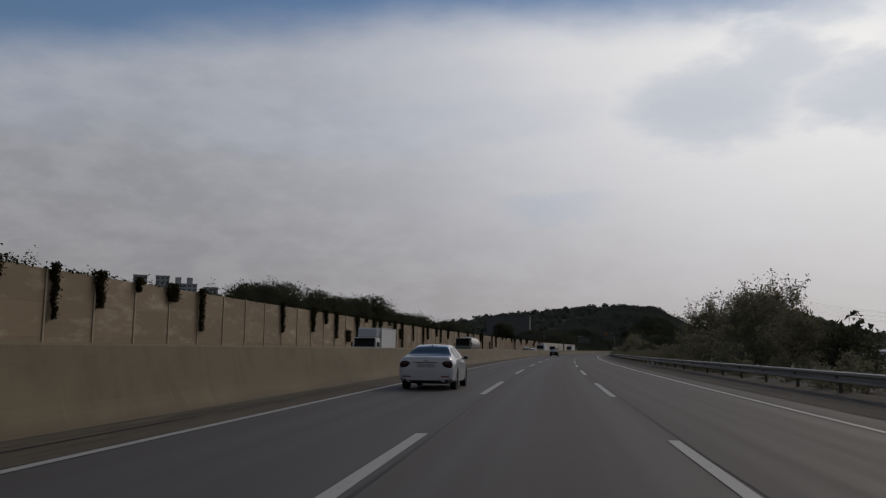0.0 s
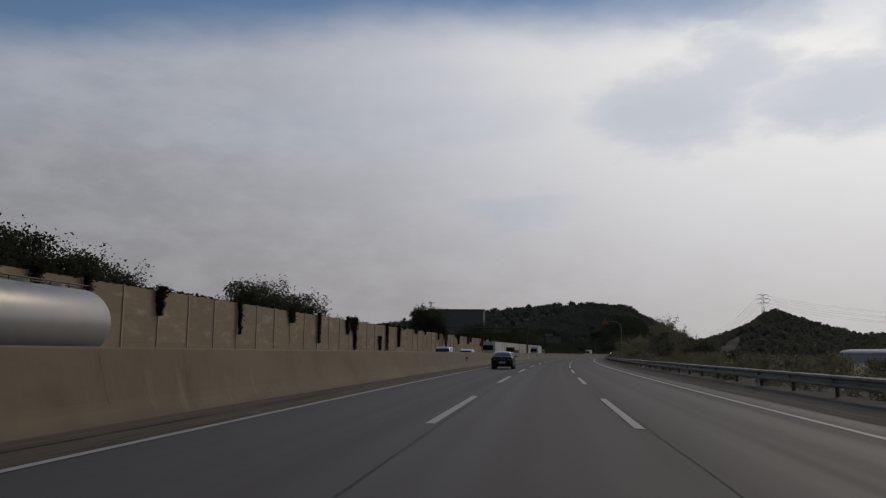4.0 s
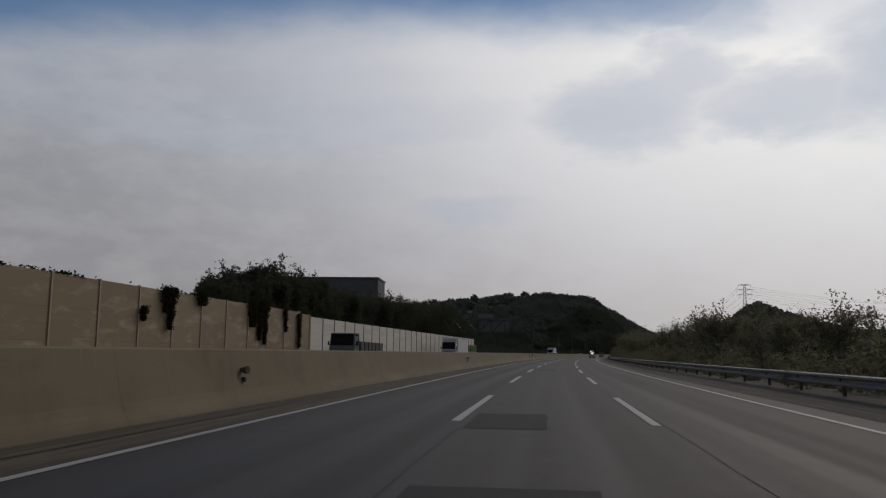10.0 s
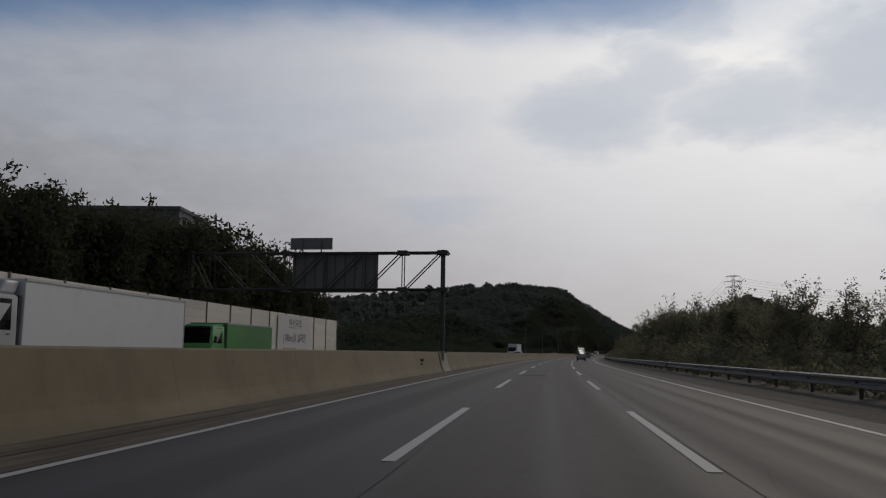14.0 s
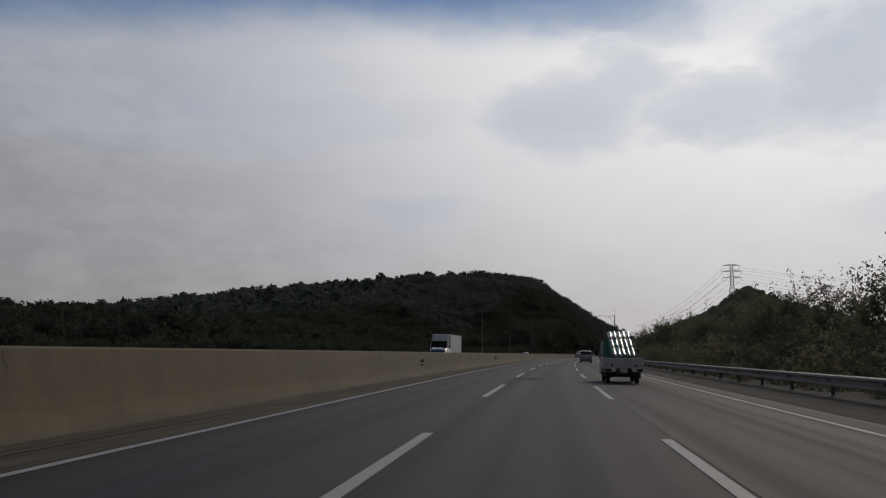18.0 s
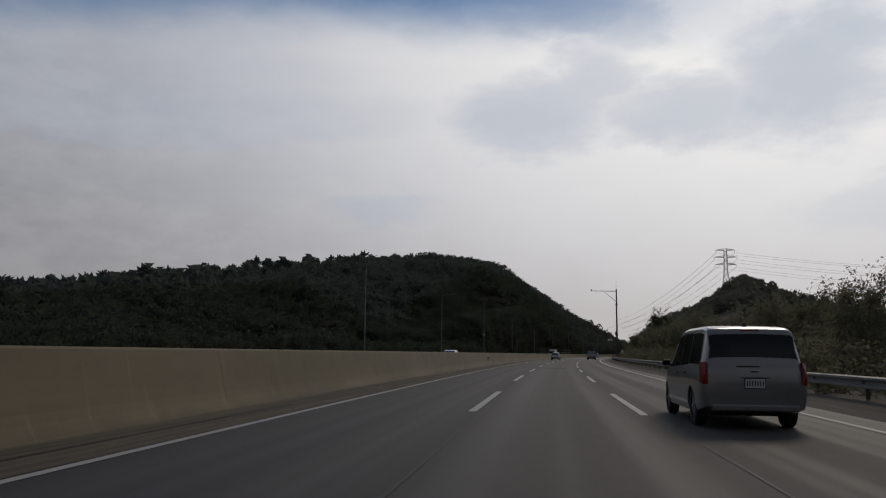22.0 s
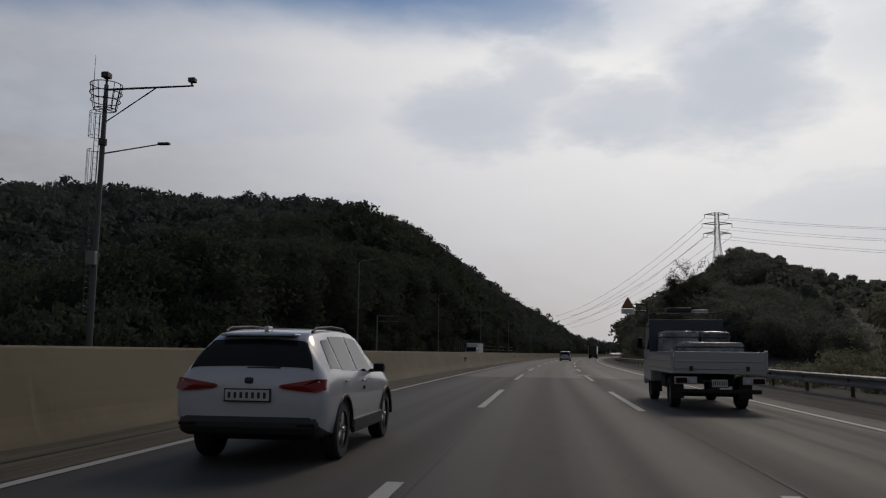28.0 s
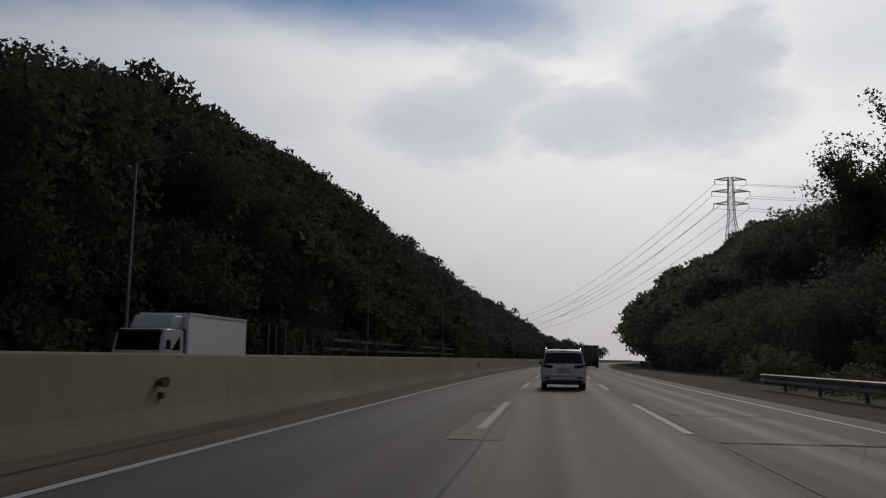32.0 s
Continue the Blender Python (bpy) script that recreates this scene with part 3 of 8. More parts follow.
def noise_wall(name, s0, s1, height, mat, boards, label, bay=BAY, post_mat="steel_post"):
    wall = thing(name, Matrix.Identity(4), label, "noise wall", kind="structure")
    length = (road(s0 + bay, WALL_D) - road(s0, WALL_D)).length
    bm = bmesh.new()
    hb = height / boards
    box(bm, 0.05, length - 0.05, -0.06, 0.04, 0.0, hb - 0.003, 0.005 if boards < 5 else 0.014)
    board = bpy.data.meshes.new("board")
    bm.to_mesh(board)
    bm.free()
    board.materials.append(mat)
    bm = bmesh.new()
    box(bm, -0.045, 0.045, -0.10, 0.09, -0.2, height + 0.05)
    box(bm, -0.06, 0.06, -0.112, -0.10, -0.2, height + 0.03)
    post = bpy.data.meshes.new("post")
    bm.to_mesh(post)
    bm.free()
    post.materials.append(M[post_mat])
    n = int(round((s1 - s0) / bay))
    for i in range(n + 1):
        m = bay_pose(s0 + i * bay, bay)
        ob = part("post", post, None, wall)
        ob.matrix_world = m
        if i < n:
            if boards * n <= 420:
                for k in range(boards):
                    ob = part("board", board, None, wall)
                    ob.matrix_world = m @ Matrix.Translation((0, 0, k * hb))
    return wall


noise_wall("wall_noise_tan", -61.7, 346.3, 4.75, M["tan_panel"], 3, "tall tan noise wall of stacked panels between steel posts, streaked and stained", post_mat="tan_post")
noise_wall("wall_noise_link", 346.3 + 0.15, 349.4 - 0.15, 4.6, M["tan_panel"], 3, "short tan noise wall bay joining the two walls", 2.8, "tan_post")
noise_wall("wall_noise_white", 349.4, 465.4, 4.45, M["white_panel"], 8, "tall off-white noise wall of stacked boards between slim posts")
structure("wall_base_noise", ribbon("wall_base_noise", -61, 465.4, [(-22.4, -0.2), (-22.4, 0.35), (-23.0, 0.35), (-23.0, -0.2)], M["barrier_grey"]), "low concrete kerb under the noise wall", "kerb")


# ---- guard rail ----
RAIL_END = 891.0


def guard_rail():
    rail = thing("guard_rail", Matrix.Identity(4), "galvanised corrugated steel guard rail on posts along the shoulder", "guard rail", kind="structure")
    prof = [(8.02, 0.44), (7.94, 0.47), (7.94, 0.53), (8.03, 0.58), (8.03, 0.63), (7.94, 0.68), (7.94, 0.74), (8.02, 0.77), (8.035, 0.77), (8.035, 0.44)]
    s = -60.0
    while s < RAIL_END - 1:
        part("beam", ribbon("beam", s + 0.01, min(s + 19.99, RAIL_END), prof, M["galv"], 10.0, closed=True), None, rail)
        s += 20.0
    bm = bmesh.new()
    tube(bm, (0.12, 0, -0.3), (0.12, 0, 0.80), 0.057, sides=8)
    box(bm, -0.0, 0.09, -0.05, 0.05, 0.5, 0.7)
    me = bpy.data.meshes.new("post")
    bm.to_mesh(me)
    bm.free()
    me.materials.append(M["rail_post"])
    for i in range(int((RAIL_END + 60) / 4) + 1):
        ob = part("post", me, None, rail)
        ob.matrix_world = on_road(-60 + 4.0 * i, 8.0)


guard_rail()


# ---- foliage ----
def foliage(name, base, dark, share=0.40, through=1.5):
    m = material(name, base, 0.65, grain=1.2, dark=dark, spec=0.05, island=0.09, coords="World")
    n = Net(m.node_tree)
    b = m.node_tree.nodes["Principled BSDF"]
    back = n.node("ShaderNodeBsdfTranslucent")
    back.inputs[0].default_value = rgb(base[0] * through, base[1] * through, base[2] * through * 0.8)
    mixer = n.node("ShaderNodeMixShader")
    mixer.inputs[0].default_value = share
    n.put(mixer.inputs[1], b.outputs[0])
    n.put(mixer.inputs[2], back.outputs[0])
    n.put(m.node_tree.nodes["Material Output"].inputs[0], mixer.outputs[0])
    return m


M["leaf_wood"] = foliage("leaves_of_the_wood", (0.050, 0.058, 0.046), (0.032, 0.038, 0.031))
M["leaf_verge"] = foliage("leaves_of_the_verge", (0.104, 0.102, 0.080), (0.078, 0.078, 0.062), 0.50, 2.0)
M["leaf_dark"] = foliage("dark_leaves", (0.052, 0.056, 0.040), (0.034, 0.037, 0.027))
# distance haze put into the colour: paler and bluer than leaf_wood
M["leaf_far_haze"] = foliage("hazed_leaves_of_the_far_wood", (0.078, 0.088, 0.088), (0.056, 0.065, 0.067), 0.40, 1.5)
# lifted base colour stands in for haze and sun glare over this slope
M["leaf_slope_glare"] = foliage("glare_paled_leaves_of_the_slope", (0.096, 0.100, 0.092), (0.074, 0.078, 0.072), 0.45, 1.7)
M["ivy"] = foliage("ivy_leaves", (0.030, 0.028, 0.014), (0.018, 0.016, 0.010))
M["bark"] = material("bark", (0.085, 0.068, 0.05), 0.9, grain=20, bump=0.6, bump_scale=30, stretch=(1, 1, 0.25))
M["wood_floor"] = material("woodland_floor", (0.030, 0.032, 0.026), 0.95, grain=0.6, dark=(0.024, 0.024, 0.018), bump=0.8, bump_scale=2.0, coords="World")


def leaf_quads(rng, centres, size, flat=0.5, spread=0.35):
    """One rhombic leaf (or leaf clump) at each centre, turned at random; returns vertices and quads."""
    n = len(centres)
    nrm = rng.normal(size=(n, 3))
    nrm[:, 2] += flat
    nrm /= np.linalg.norm(nrm, axis=1)[:, None]
    t = np.cross(nrm, rng.normal(size=(n, 3)))
    t /= np.linalg.norm(t, axis=1)[:, None] + 1e-9
    b = np.cross(nrm, t)
    ls = size * rng.uniform(1 - spread, 1 + spread, (n, 1))
    wd = ls * rng.uniform(0.35, 0.7, (n, 1))
    bend = nrm * ls * 0.15
    v = np.stack([centres - t * ls * 0.5, centres + b * wd * 0.5 + bend, centres + t * ls * 0.5, centres - b * wd * 0.5 + bend], 1).reshape(-1, 3)
    f = np.arange(4 * n).reshape(n, 4)
    return v, f


def leaf_tris(rng, centres, size, flat=0.4, spread=0.4):
    """One three-cornered leaf spray at each centre, turned at random; returns vertices and triangles."""
    n = len(centres)
    nrm = rng.normal(size=(n, 3))
    nrm[:, 2] += flat
    nrm /= np.linalg.norm(nrm, axis=1)[:, None]
    t = np.cross(nrm, rng.normal(size=(n, 3)))
    t /= np.linalg.norm(t, axis=1)[:, None] + 1e-9
    b = np.cross(nrm, t)
    ls = size * rng.uniform(1 - spread, 1 + spread, (n, 1))
    wd = ls * rng.uniform(0.55, 0.95, (n, 1))
    v = np.stack([centres - t * ls * 0.5, centres + b * wd * 0.5 + t * ls * 0.2, centres - b * wd * 0.5 + t * ls * 0.5], 1).reshape(-1, 3)
    return v, np.arange(3 * n).reshape(n, 3)


def crown_points(rng, n, lobes, radius, height, low):
    """Points over the skin of several lobes, which make up one uneven crown."""
    ang = rng.uniform(0, 2 * np.pi, lobes)
    rad = radius * np.sqrt(rng.uniform(0, 0.55, lobes))
    cz = low + (height - low) * rng.uniform(0.2, 0.82, lobes)
    cen = np.stack([np.cos(ang) * rad, np.sin(ang) * rad, cz], 1)
    lr = radius * rng.uniform(0.34, 0.62, lobes)
    k = rng.integers(0, lobes, n)
    dirs = rng.normal(size=(n, 3))
    dirs[:, 2] += 0.35
    dirs /= np.linalg.norm(dirs, axis=1)[:, None]
    return cen[k] + dirs * (lr[k] * rng.uniform(0.55, 1.05, n))[:, None] * np.array([1, 1, 0.85])


def scatter(name, templates, spots, mat, rng):
    """Copies of leaf templates at spots (x, y, z, scale), joined into one mesh."""
    vs, fs, base = [], [], 0
    for x, y, z, sc in spots:
        v, f = templates[rng.integers(len(templates))]
        a = rng.uniform(0, 2 * np.pi)
        c, s_ = np.cos(a), np.sin(a)
        hs = sc * rng.uniform(0.92, 1.1)
        w = np.stack([(v[:, 0] * c - v[:, 1] * s_) * sc + x, (v[:, 0] * s_ + v[:, 1] * c) * sc + y, v[:, 2] * hs + z], 1)
        vs.append(w)
        fs.append(f + base)
        base += len(v)
    return quick_mesh(name, np.concatenate(vs), np.concatenate(fs), mat)


# ---- the wooded hills ----
def hill_left(s, d):
    """Height of the tree tops on the hill beyond the opposite carriageway."""
    at60 = np.interp(s, [440, 700, 790, 832, 871, 911, 965, 1000, 1070, 1150, 1200, 1279, 1341, 1400, 1600], [5, 6, 7, 11, 19, 29, 44, 46, 41, 34, 32, 24, 11, 8, 6])
    at90 = np.interp(s, [440, 600, 629, 693, 742, 789, 860, 974, 1062, 1110, 1150, 1250, 1356, 1450, 1600], [8, 8.5, 9, 10.0, 12.2, 16.4, 27.6, 46, 59, 60.5, 56.5, 41, 27, 11, 8])
    near = np.interp(s, [440, 780, 812, 3000], [-44, -38, -26, -26])
    g40 = np.where(d > -60, np.interp(-d, [26, 34, 44, 60], [0.14, 0.40, 0.68, 1.0]) * at60, 0)
    g90 = np.where(d <= -60, at60 + (at90 - at60) * np.clip((-d - 60) / 30, 0, 1), 0) * np.interp(-d, [90, 150, 420], [1.0, 1.06, 0.75])
    edge = np.interp(s, [798, 814, 822, 838, 850, 861, 874, 888, 906, 930, 975], [0, 8.4, 11.6, 14.4, 15.8, 14.8, 15.6, 18.4, 21.8, 18.0, 10]) * np.interp(-d, [26, 28, 36, 46], [0.8, 1.0, 1.0, 0.0])
    g40 = np.maximum(g40, edge)
    return np.where((d > near + 1) | (s > 1395), 0.0, np.maximum(4.0, g40 + g90 + 1.0 * np.sin(s * 0.09 + d * 0.05) + 0.9 * np.sin(s * 0.043 - d * 0.11)))


def hill_right(s, d):
    at25 = np.interp(s, [862, 880, 900, 925, 990, 1087, 1194, 1260, 1340, 1450, 1600], [0, 8, 13, 15.5, 19, 25, 32, 30, 24, 12, 6])
    at60 = np.interp(s, [870, 885, 922, 945, 1006, 1063, 1136, 1200, 1271, 1340, 1450, 1600], [0, 5, 12, 16, 23, 34, 46, 59, 61, 46, 22, 6])
    g = np.where(d <= 25, at25 * np.interp(d, [11, 18, 25], [0.42, 0.8, 1.0]), at25 + (at60 - at25) * np.clip((d - 25) / 35, 0, 1)) * np.interp(d, [60, 100, 150, 300, 500], [1.0, 0.74, 0.5, 0.42, 0.35])
    return np.where(d < 11.5, 0.0, np.maximum(0.0, g + 1.0 * np.sin(s * 0.08 + d * 0.06)))


def terrain(name, func, ss, dd, drop, near, label):
    S, D = np.meshgrid(ss, dd, indexing="ij")
    H = np.maximum((func(S, D) - drop) * np.clip((np.abs(D) - near) / 24, 0, 1) ** 1.3, -0.3)
    X, Y = road_np(S, D)
    v = np.stack([X, Y, H], 2).reshape(-1, 3)
    n, k = S.shape
    i, j = np.meshgrid(np.arange(n - 1), np.arange(k - 1), indexing="ij")
    a = (i * k + j).ravel()
    f = np.stack([a, a + 1, a + k + 1, a + k], 1)
    ob = new(name, quick_mesh(name, v, f, M["wood_floor"]))
    return tagged(ob, label, "hill", kind="structure")


terrain("ground_hill_left", hill_left, np.arange(430, 1700, 10.0), -np.concatenate([np.arange(26, 120, 6.0), np.arange(120, 700, 40.0)]), 6.0, 27.0, "dark wooded hillside beyond the opposite carriageway")
terrain("ground_hill_right", hill_right, np.arange(850, 1700, 10.0), np.concatenate([np.arange(10, 110, 5.0), np.arange(110, 520, 40.0)]), 6.0, 13.0, "dark wooded hillside under the power lines")

rng = np.random.default_rng(5)
fine_crowns = [leaf_tris(rng, crown_points(rng, 1500, 17, 3.0, 7.5, 0.4), 0.36) for _ in range(5)]
edge_crowns = [leaf_tris(rng, crown_points(rng, 900, 15, 3.0, 7.5, 0.4), 0.50) for _ in range(4)]
mid_crowns = [leaf_tris(rng, crown_points(rng, 330, 12, 3.9, 7.3, 0.6), 0.90) for _ in range(5)]
far_crowns = [leaf_tris(rng, crown_points(rng, 96, 7, 3.2, 7.5, 1.0), 1.75) for _ in range(4)]


def wood(name, func, s0, s1, d0, d1, gap, crowns, seed, label, scale=(0.8, 1.35), mat="leaf_wood"):
    r = np.random.default_rng(seed)
    ns, nd = int((s1 - s0) / gap), max(1, int(abs(d1 - d0) / gap))
    S = s0 + (np.arange(ns)[:, None] + r.uniform(0, 1, (ns, nd))) * gap
    D = d0 + np.sign(d1 - d0) * (np.arange(nd)[None, :] + r.uniform(0, 1, (ns, nd))) * gap
    H = func(S, D)
    keep = (H > 2.0)
    X, Y = road_np(S, D)
    sc = np.minimum(r.uniform(*scale, S.shape), np.maximum(H, 2.5) / 6.6)
    Z = np.maximum(H - 7.4 * sc, -0.8)
    spots = np.stack([X[keep], Y[keep], Z[keep], sc[keep]], 1)
    ob = new(name, scatter(name, crowns, spots, M[mat], r))
    return tagged(ob, label, "woodland", kind="stuff")


wood("woodland_left_mid", hill_left, 930, 1060, -26, -62, 4.6, mid_crowns, 23, "dense dark wood on the middle of the hillside")
wood("woodland_left_near", hill_left, 804, 930, -26, -62, 4.0, fine_crowns, 11, "dense dark green broadleaf wood on the near hillside")
wood("woodland_left_foot", lambda s, d: hill_left(s, d) * 0.62, 804, 940, -26, -40, 4.0, fine_crowns, 21, "dense dark undergrowth at the foot of the wood")
wood("woodland_right_foot", lambda s, d: hill_right(s, d) * 0.6, 914, 980, 12, 26, 4.0, fine_crowns, 22, "dense dark undergrowth at the foot of the slope", mat="leaf_slope_glare")
wood("woodland_left_edge", lambda s, d: hill_left(s, d) - 1.6, 470, 786, -42, -56, 4.6, edge_crowns, 25, "dense dark front row of the wood beyond the carriageway", (0.55, 0.85))
wood("woodland_left_far", hill_left, 600, 830, -56, -125, 5.2, mid_crowns, 12, "dense dark green broadleaf wood on the far hillside", (0.7, 1.0))
wood("woodland_left_crest", hill_left, 830, 1500, -62, -130, 5.8, mid_crowns, 13, "dense dark wood along the crest of the hill", mat="leaf_far_haze")
wood("woodland_left_end", hill_left, 1060, 1550, -26, -62, 5.8, mid_crowns, 14, "dense dark wood falling towards the road", mat="leaf_far_haze")
wood("woodland_left_low", hill_left, 440, 600, -56, -130, 6.0, mid_crowns, 15, "low belt of dark trees behind the carriageway")
wood("woodland_left_back", hill_left, 440, 1600, -130, -330, 12.0, far_crowns, 16, "distant dark woods behind the hill", (1.5, 2.1), "leaf_far_haze")
wood("woodland_right_mid", hill_right, 970, 1060, 12, 48, 4.6, mid_crowns, 24, "dense dark wood on the middle of the slope", mat="leaf_slope_glare")
wood("woodland_right_near", hill_right, 880, 970, 22, 48, 3.9, fine_crowns, 17, "dense dark green wood on the slope above the shoulder", mat="leaf_slope_glare")
near_crowns = [leaf_tris(rng, crown_points(rng, 3200, 22, 2.6, 7.5, 0.3), 0.21) for _ in range(4)]
wood("woodland_right_edge", lambda s, d: hill_right(s, d) * 0.85, 868, 916, 12, 24, 3.4, near_crowns, 26, "dense small-leaved trees at the nearest foot of the slope", mat="leaf_slope_glare")
wood("woodland_right_far", hill_right, 1060, 1500, 12, 75, 5.9, mid_crowns, 18, "dense dark wood on the hill below the pylon", mat="leaf_slope_glare")
wood("woodland_right_back", hill_right, 880, 1550, 60, 300, 9.5, far_crowns, 19, "distant dark woods on the hill", (1.2, 1.7), "leaf_slope_glare")


# ---- trees and shrubs of the verges ----
def tree_thing(seed, height, radius, leaves, leaf, mat, label, trunk_r=0.12, low=0.3, limbs=9):
    """A tree: tapered trunk, forked limbs and a gappy crown of single leaf sprays."""
    r = np.random.default_rng(seed)
    root = thing("tree", Matrix.Identity(4), label, "tree")
    bm = bmesh.new()
    top = Vector((r.normal() * 0.3, r.normal() * 0.3, height * 0.62))
    tube(bm, (0, 0, -0.3), top * 0.5, trunk_r, trunk_r * 0.7, 7)
    tube(bm, top * 0.5, top, trunk_r * 0.7, trunk_r * 0.35, 6)
    pts = []
    for i in range(limbs):
        h = low + (0.62 - low * 0.7) * (i + r.uniform(0, 0.8)) / limbs
        a = r.uniform(0, 2 * np.pi)
        start = top * min(1.0, h / 0.62 * 0.9)
        out = radius * r.uniform(0.55, 1.0)
        end = start + Vector((math.cos(a) * out, math.sin(a) * out, height * r.uniform(0.16, 0.40)))
        end.z = min(end.z, height)
        midp = start.lerp(end, 0.5) + Vector((0, 0, -0.1 * out))
        tube(bm, start, midp, trunk_r * 0.38, trunk_r * 0.26, 5)
        tube(bm, midp, end, trunk_r * 0.26, trunk_r * 0.10, 5)
        for k in range(6):
            q = midp.lerp(end, 0.2 + 0.8 * k / 5)
            tip = q + Vector((r.normal(), r.normal(), abs(r.normal()) + 0.25)) * radius * 0.32
            tube(bm, q, tip, trunk_r * 0.12, trunk_r * 0.05, 4)
            pts.append((q, tip))
    part("trunk", bm, M["bark"], root)
    k = r.integers(0, len(pts), leaves)
    u = r.uniform(0.1, 1.1, leaves)[:, None]
    A = np.array([p[0] for p in pts])[k]
    B = np.array([p[1] for p in pts])[k]
    c = A * (1 - u) + B * u + r.normal(size=(leaves, 3)) * radius * 0.075
    v, f = leaf_tris(r, c, leaf)
    part("crown", quick_mesh("crown", v, f, M[mat]), None, root)
    return root


VERGE = [tree_thing(21, 5.6, 2.3, 4600, 0.15, "leaf_verge", "scrubby tree with thin olive leaves behind the guard rail", limbs=12),
         tree_thing(22, 4.4, 2.2, 4400, 0.15, "leaf_verge", "low scrubby tree with dull olive leaves behind the guard rail", limbs=11),
         tree_thing(23, 6.4, 2.6, 6500, 0.16, "leaf_verge", "taller dull green verge tree with an open crown", limbs=13),
         tree_thing(24, 5.0, 1.9, 1000, 0.15, "leaf_verge", "nearly bare thin tree with few leaves", limbs=12)]
VERGE_H = (5.4, 4.3, 6.2, 4.9)
TALL_TREE = tree_thing(25, 16.5, 4.6, 16000, 0.27, "leaf_dark", "tall tree with an airy ragged top beside the wood", trunk_r=0.24, low=0.3, limbs=18)
for s, d, sc in ((893, 17.5, 0.52), (901, 19, 0.55), (909, 21, 0.80), (917, 23, 1.04)):
    copy_thing(TALL_TREE, on_road(s, d, 0.0, s * 41 % 360) @ Matrix.Diagonal((sc, sc, sc, 1)))
TALL_TREE.matrix_world = on_road(886, 15.5, -0.1) @ Matrix.Diagonal((0.48, 0.48, 0.48, 1))
# how high the scrub and its trees stand along the road
SCRUB_S = [-40, 47, 53, 58, 64, 72, 84, 92, 100, 112, 190, 206, 212, 222, 232, 240, 247, 270, 285, 290, 298, 308, 320, 335, 345, 360, 385, 395, 404, 425, 440, 455, 463, 480, 500, 522, 536, 550, 600, 640, 662, 680, 720, 770, 790, 800, 850, 870, 900]
SCRUB_H = [2.6, 2.6, 3.0, 4.7, 5.8, 6.1, 5.9, 3.9, 3.4, 2.9, 3.2, 3.2, 4.3, 6.0, 6.4, 6.5, 4.3, 4.1, 5.3, 4.8, 5.0, 5.0, 3.9, 4.4, 5.5, 5.0, 4.6, 4.9, 3.8, 4.7, 5.3, 6.2, 7.3, 6.8, 7.3, 5.6, 5.8, 5.6, 5.5, 5.3, 4.8, 5.3, 5.4, 5.0, 4.0, 1.2, 1.2, 3.0, 5.0]


def scrub_height(s):
    return float(np.interp(s, SCRUB_S, SCRUB_H))


verge_rng = random.Random(61)
s, i = 50.0, 0
while s < 786:
    h = scrub_height(s) * verge_rng.uniform(0.76, 0.95)
    k = 3 if i % 6 == 4 else (2 if 440 < s < 560 and i % 2 else verge_rng.choice((0, 0, 1)))
    sc = h / VERGE_H[k]
    if h > 3.0 and not 116 < s < 188:
        copy_thing(VERGE[k], on_road(s, verge_rng.uniform(12.4, 16.0), -0.1, (i * 137) % 360) @ Matrix.Diagonal((sc * 0.95, sc * 0.95, sc, 1)))
    s += verge_rng.uniform(4.2, 7.8)
    i += 1
copy_thing(VERGE[3], on_road(90.5, 14.6, -0.1, 40) @ Matrix.Diagonal((1.35, 1.35, 1.38, 1)))
for t in VERGE:
    t.matrix_world = on_road(66 + 6 * VERGE.index(t), 15.5 + 0.6 * VERGE.index(t), -0.1) @ Matrix.Diagonal((0.98, 0.98, 0.98, 1))

shrub = [leaf_tris(rng, crown_points(rng, 520, 13, 1.3, 2.6, 0.1), 0.20) for _ in range(5)]
coarse_shrub = [leaf_tris(rng, crown_points(rng, 380, 11, 1.3, 2.6, 0.1), 0.29) for _ in range(5)]
bush = [leaf_tris(rng, crown_points(rng, 1000, 19, 1.9, 4.2, 0.1), 0.235) for _ in range(6)]


def hedge(name, s0, s1, rows, gap, tall, seed, label, mat, kinds=None):
    r = np.random.default_rng(seed)
    spots = []
    for d in rows:
        for s in np.arange(s0, s1, gap):
            ss = s + r.uniform(-gap, gap) * 0.6
            t = float(np.interp(ss, *tall)) * r.uniform(0.7, 1.25)
            if t < 0.25:
                continue
            x, y = road_np(ss, d + r.uniform(-0.8, 0.8))
            spots.append((x, y, -0.25, t))
    ob = new(name, scatter(name, kinds or shrub, spots, M[mat], r))
    return tagged(ob, label, "shrubs", kind="stuff")


hedge("verge_bushes", -30, 905, (13.3,), 2.6, (SCRUB_S, [min(3.4, h * 0.56) / 4.2 for h in SCRUB_H]), 34, "dense dull green bushes on the verge", "leaf_verge", bush)
hedge("verge_shrubs", -30, 905, (10.8,), 2.0, (SCRUB_S, [h * 0.40 / 2.6 for h in SCRUB_H]), 31, "tangled dull green scrub behind the guard rail", "leaf_verge")
weed = [leaf_tris(rng, crown_points(rng, 170, 8, 1.3, 2.6, 0.1), 0.34) for _ in range(4)]
hedge("verge_weeds", -30, 890, (9.2,), 1.5, ([-60, 790, 800, 850, 880, 1300], [0.40, 0.42, 0.26, 0.26, 0.4, 0.4]), 36, "low dusty weeds along the back of the guard rail", "leaf_verge", weed)
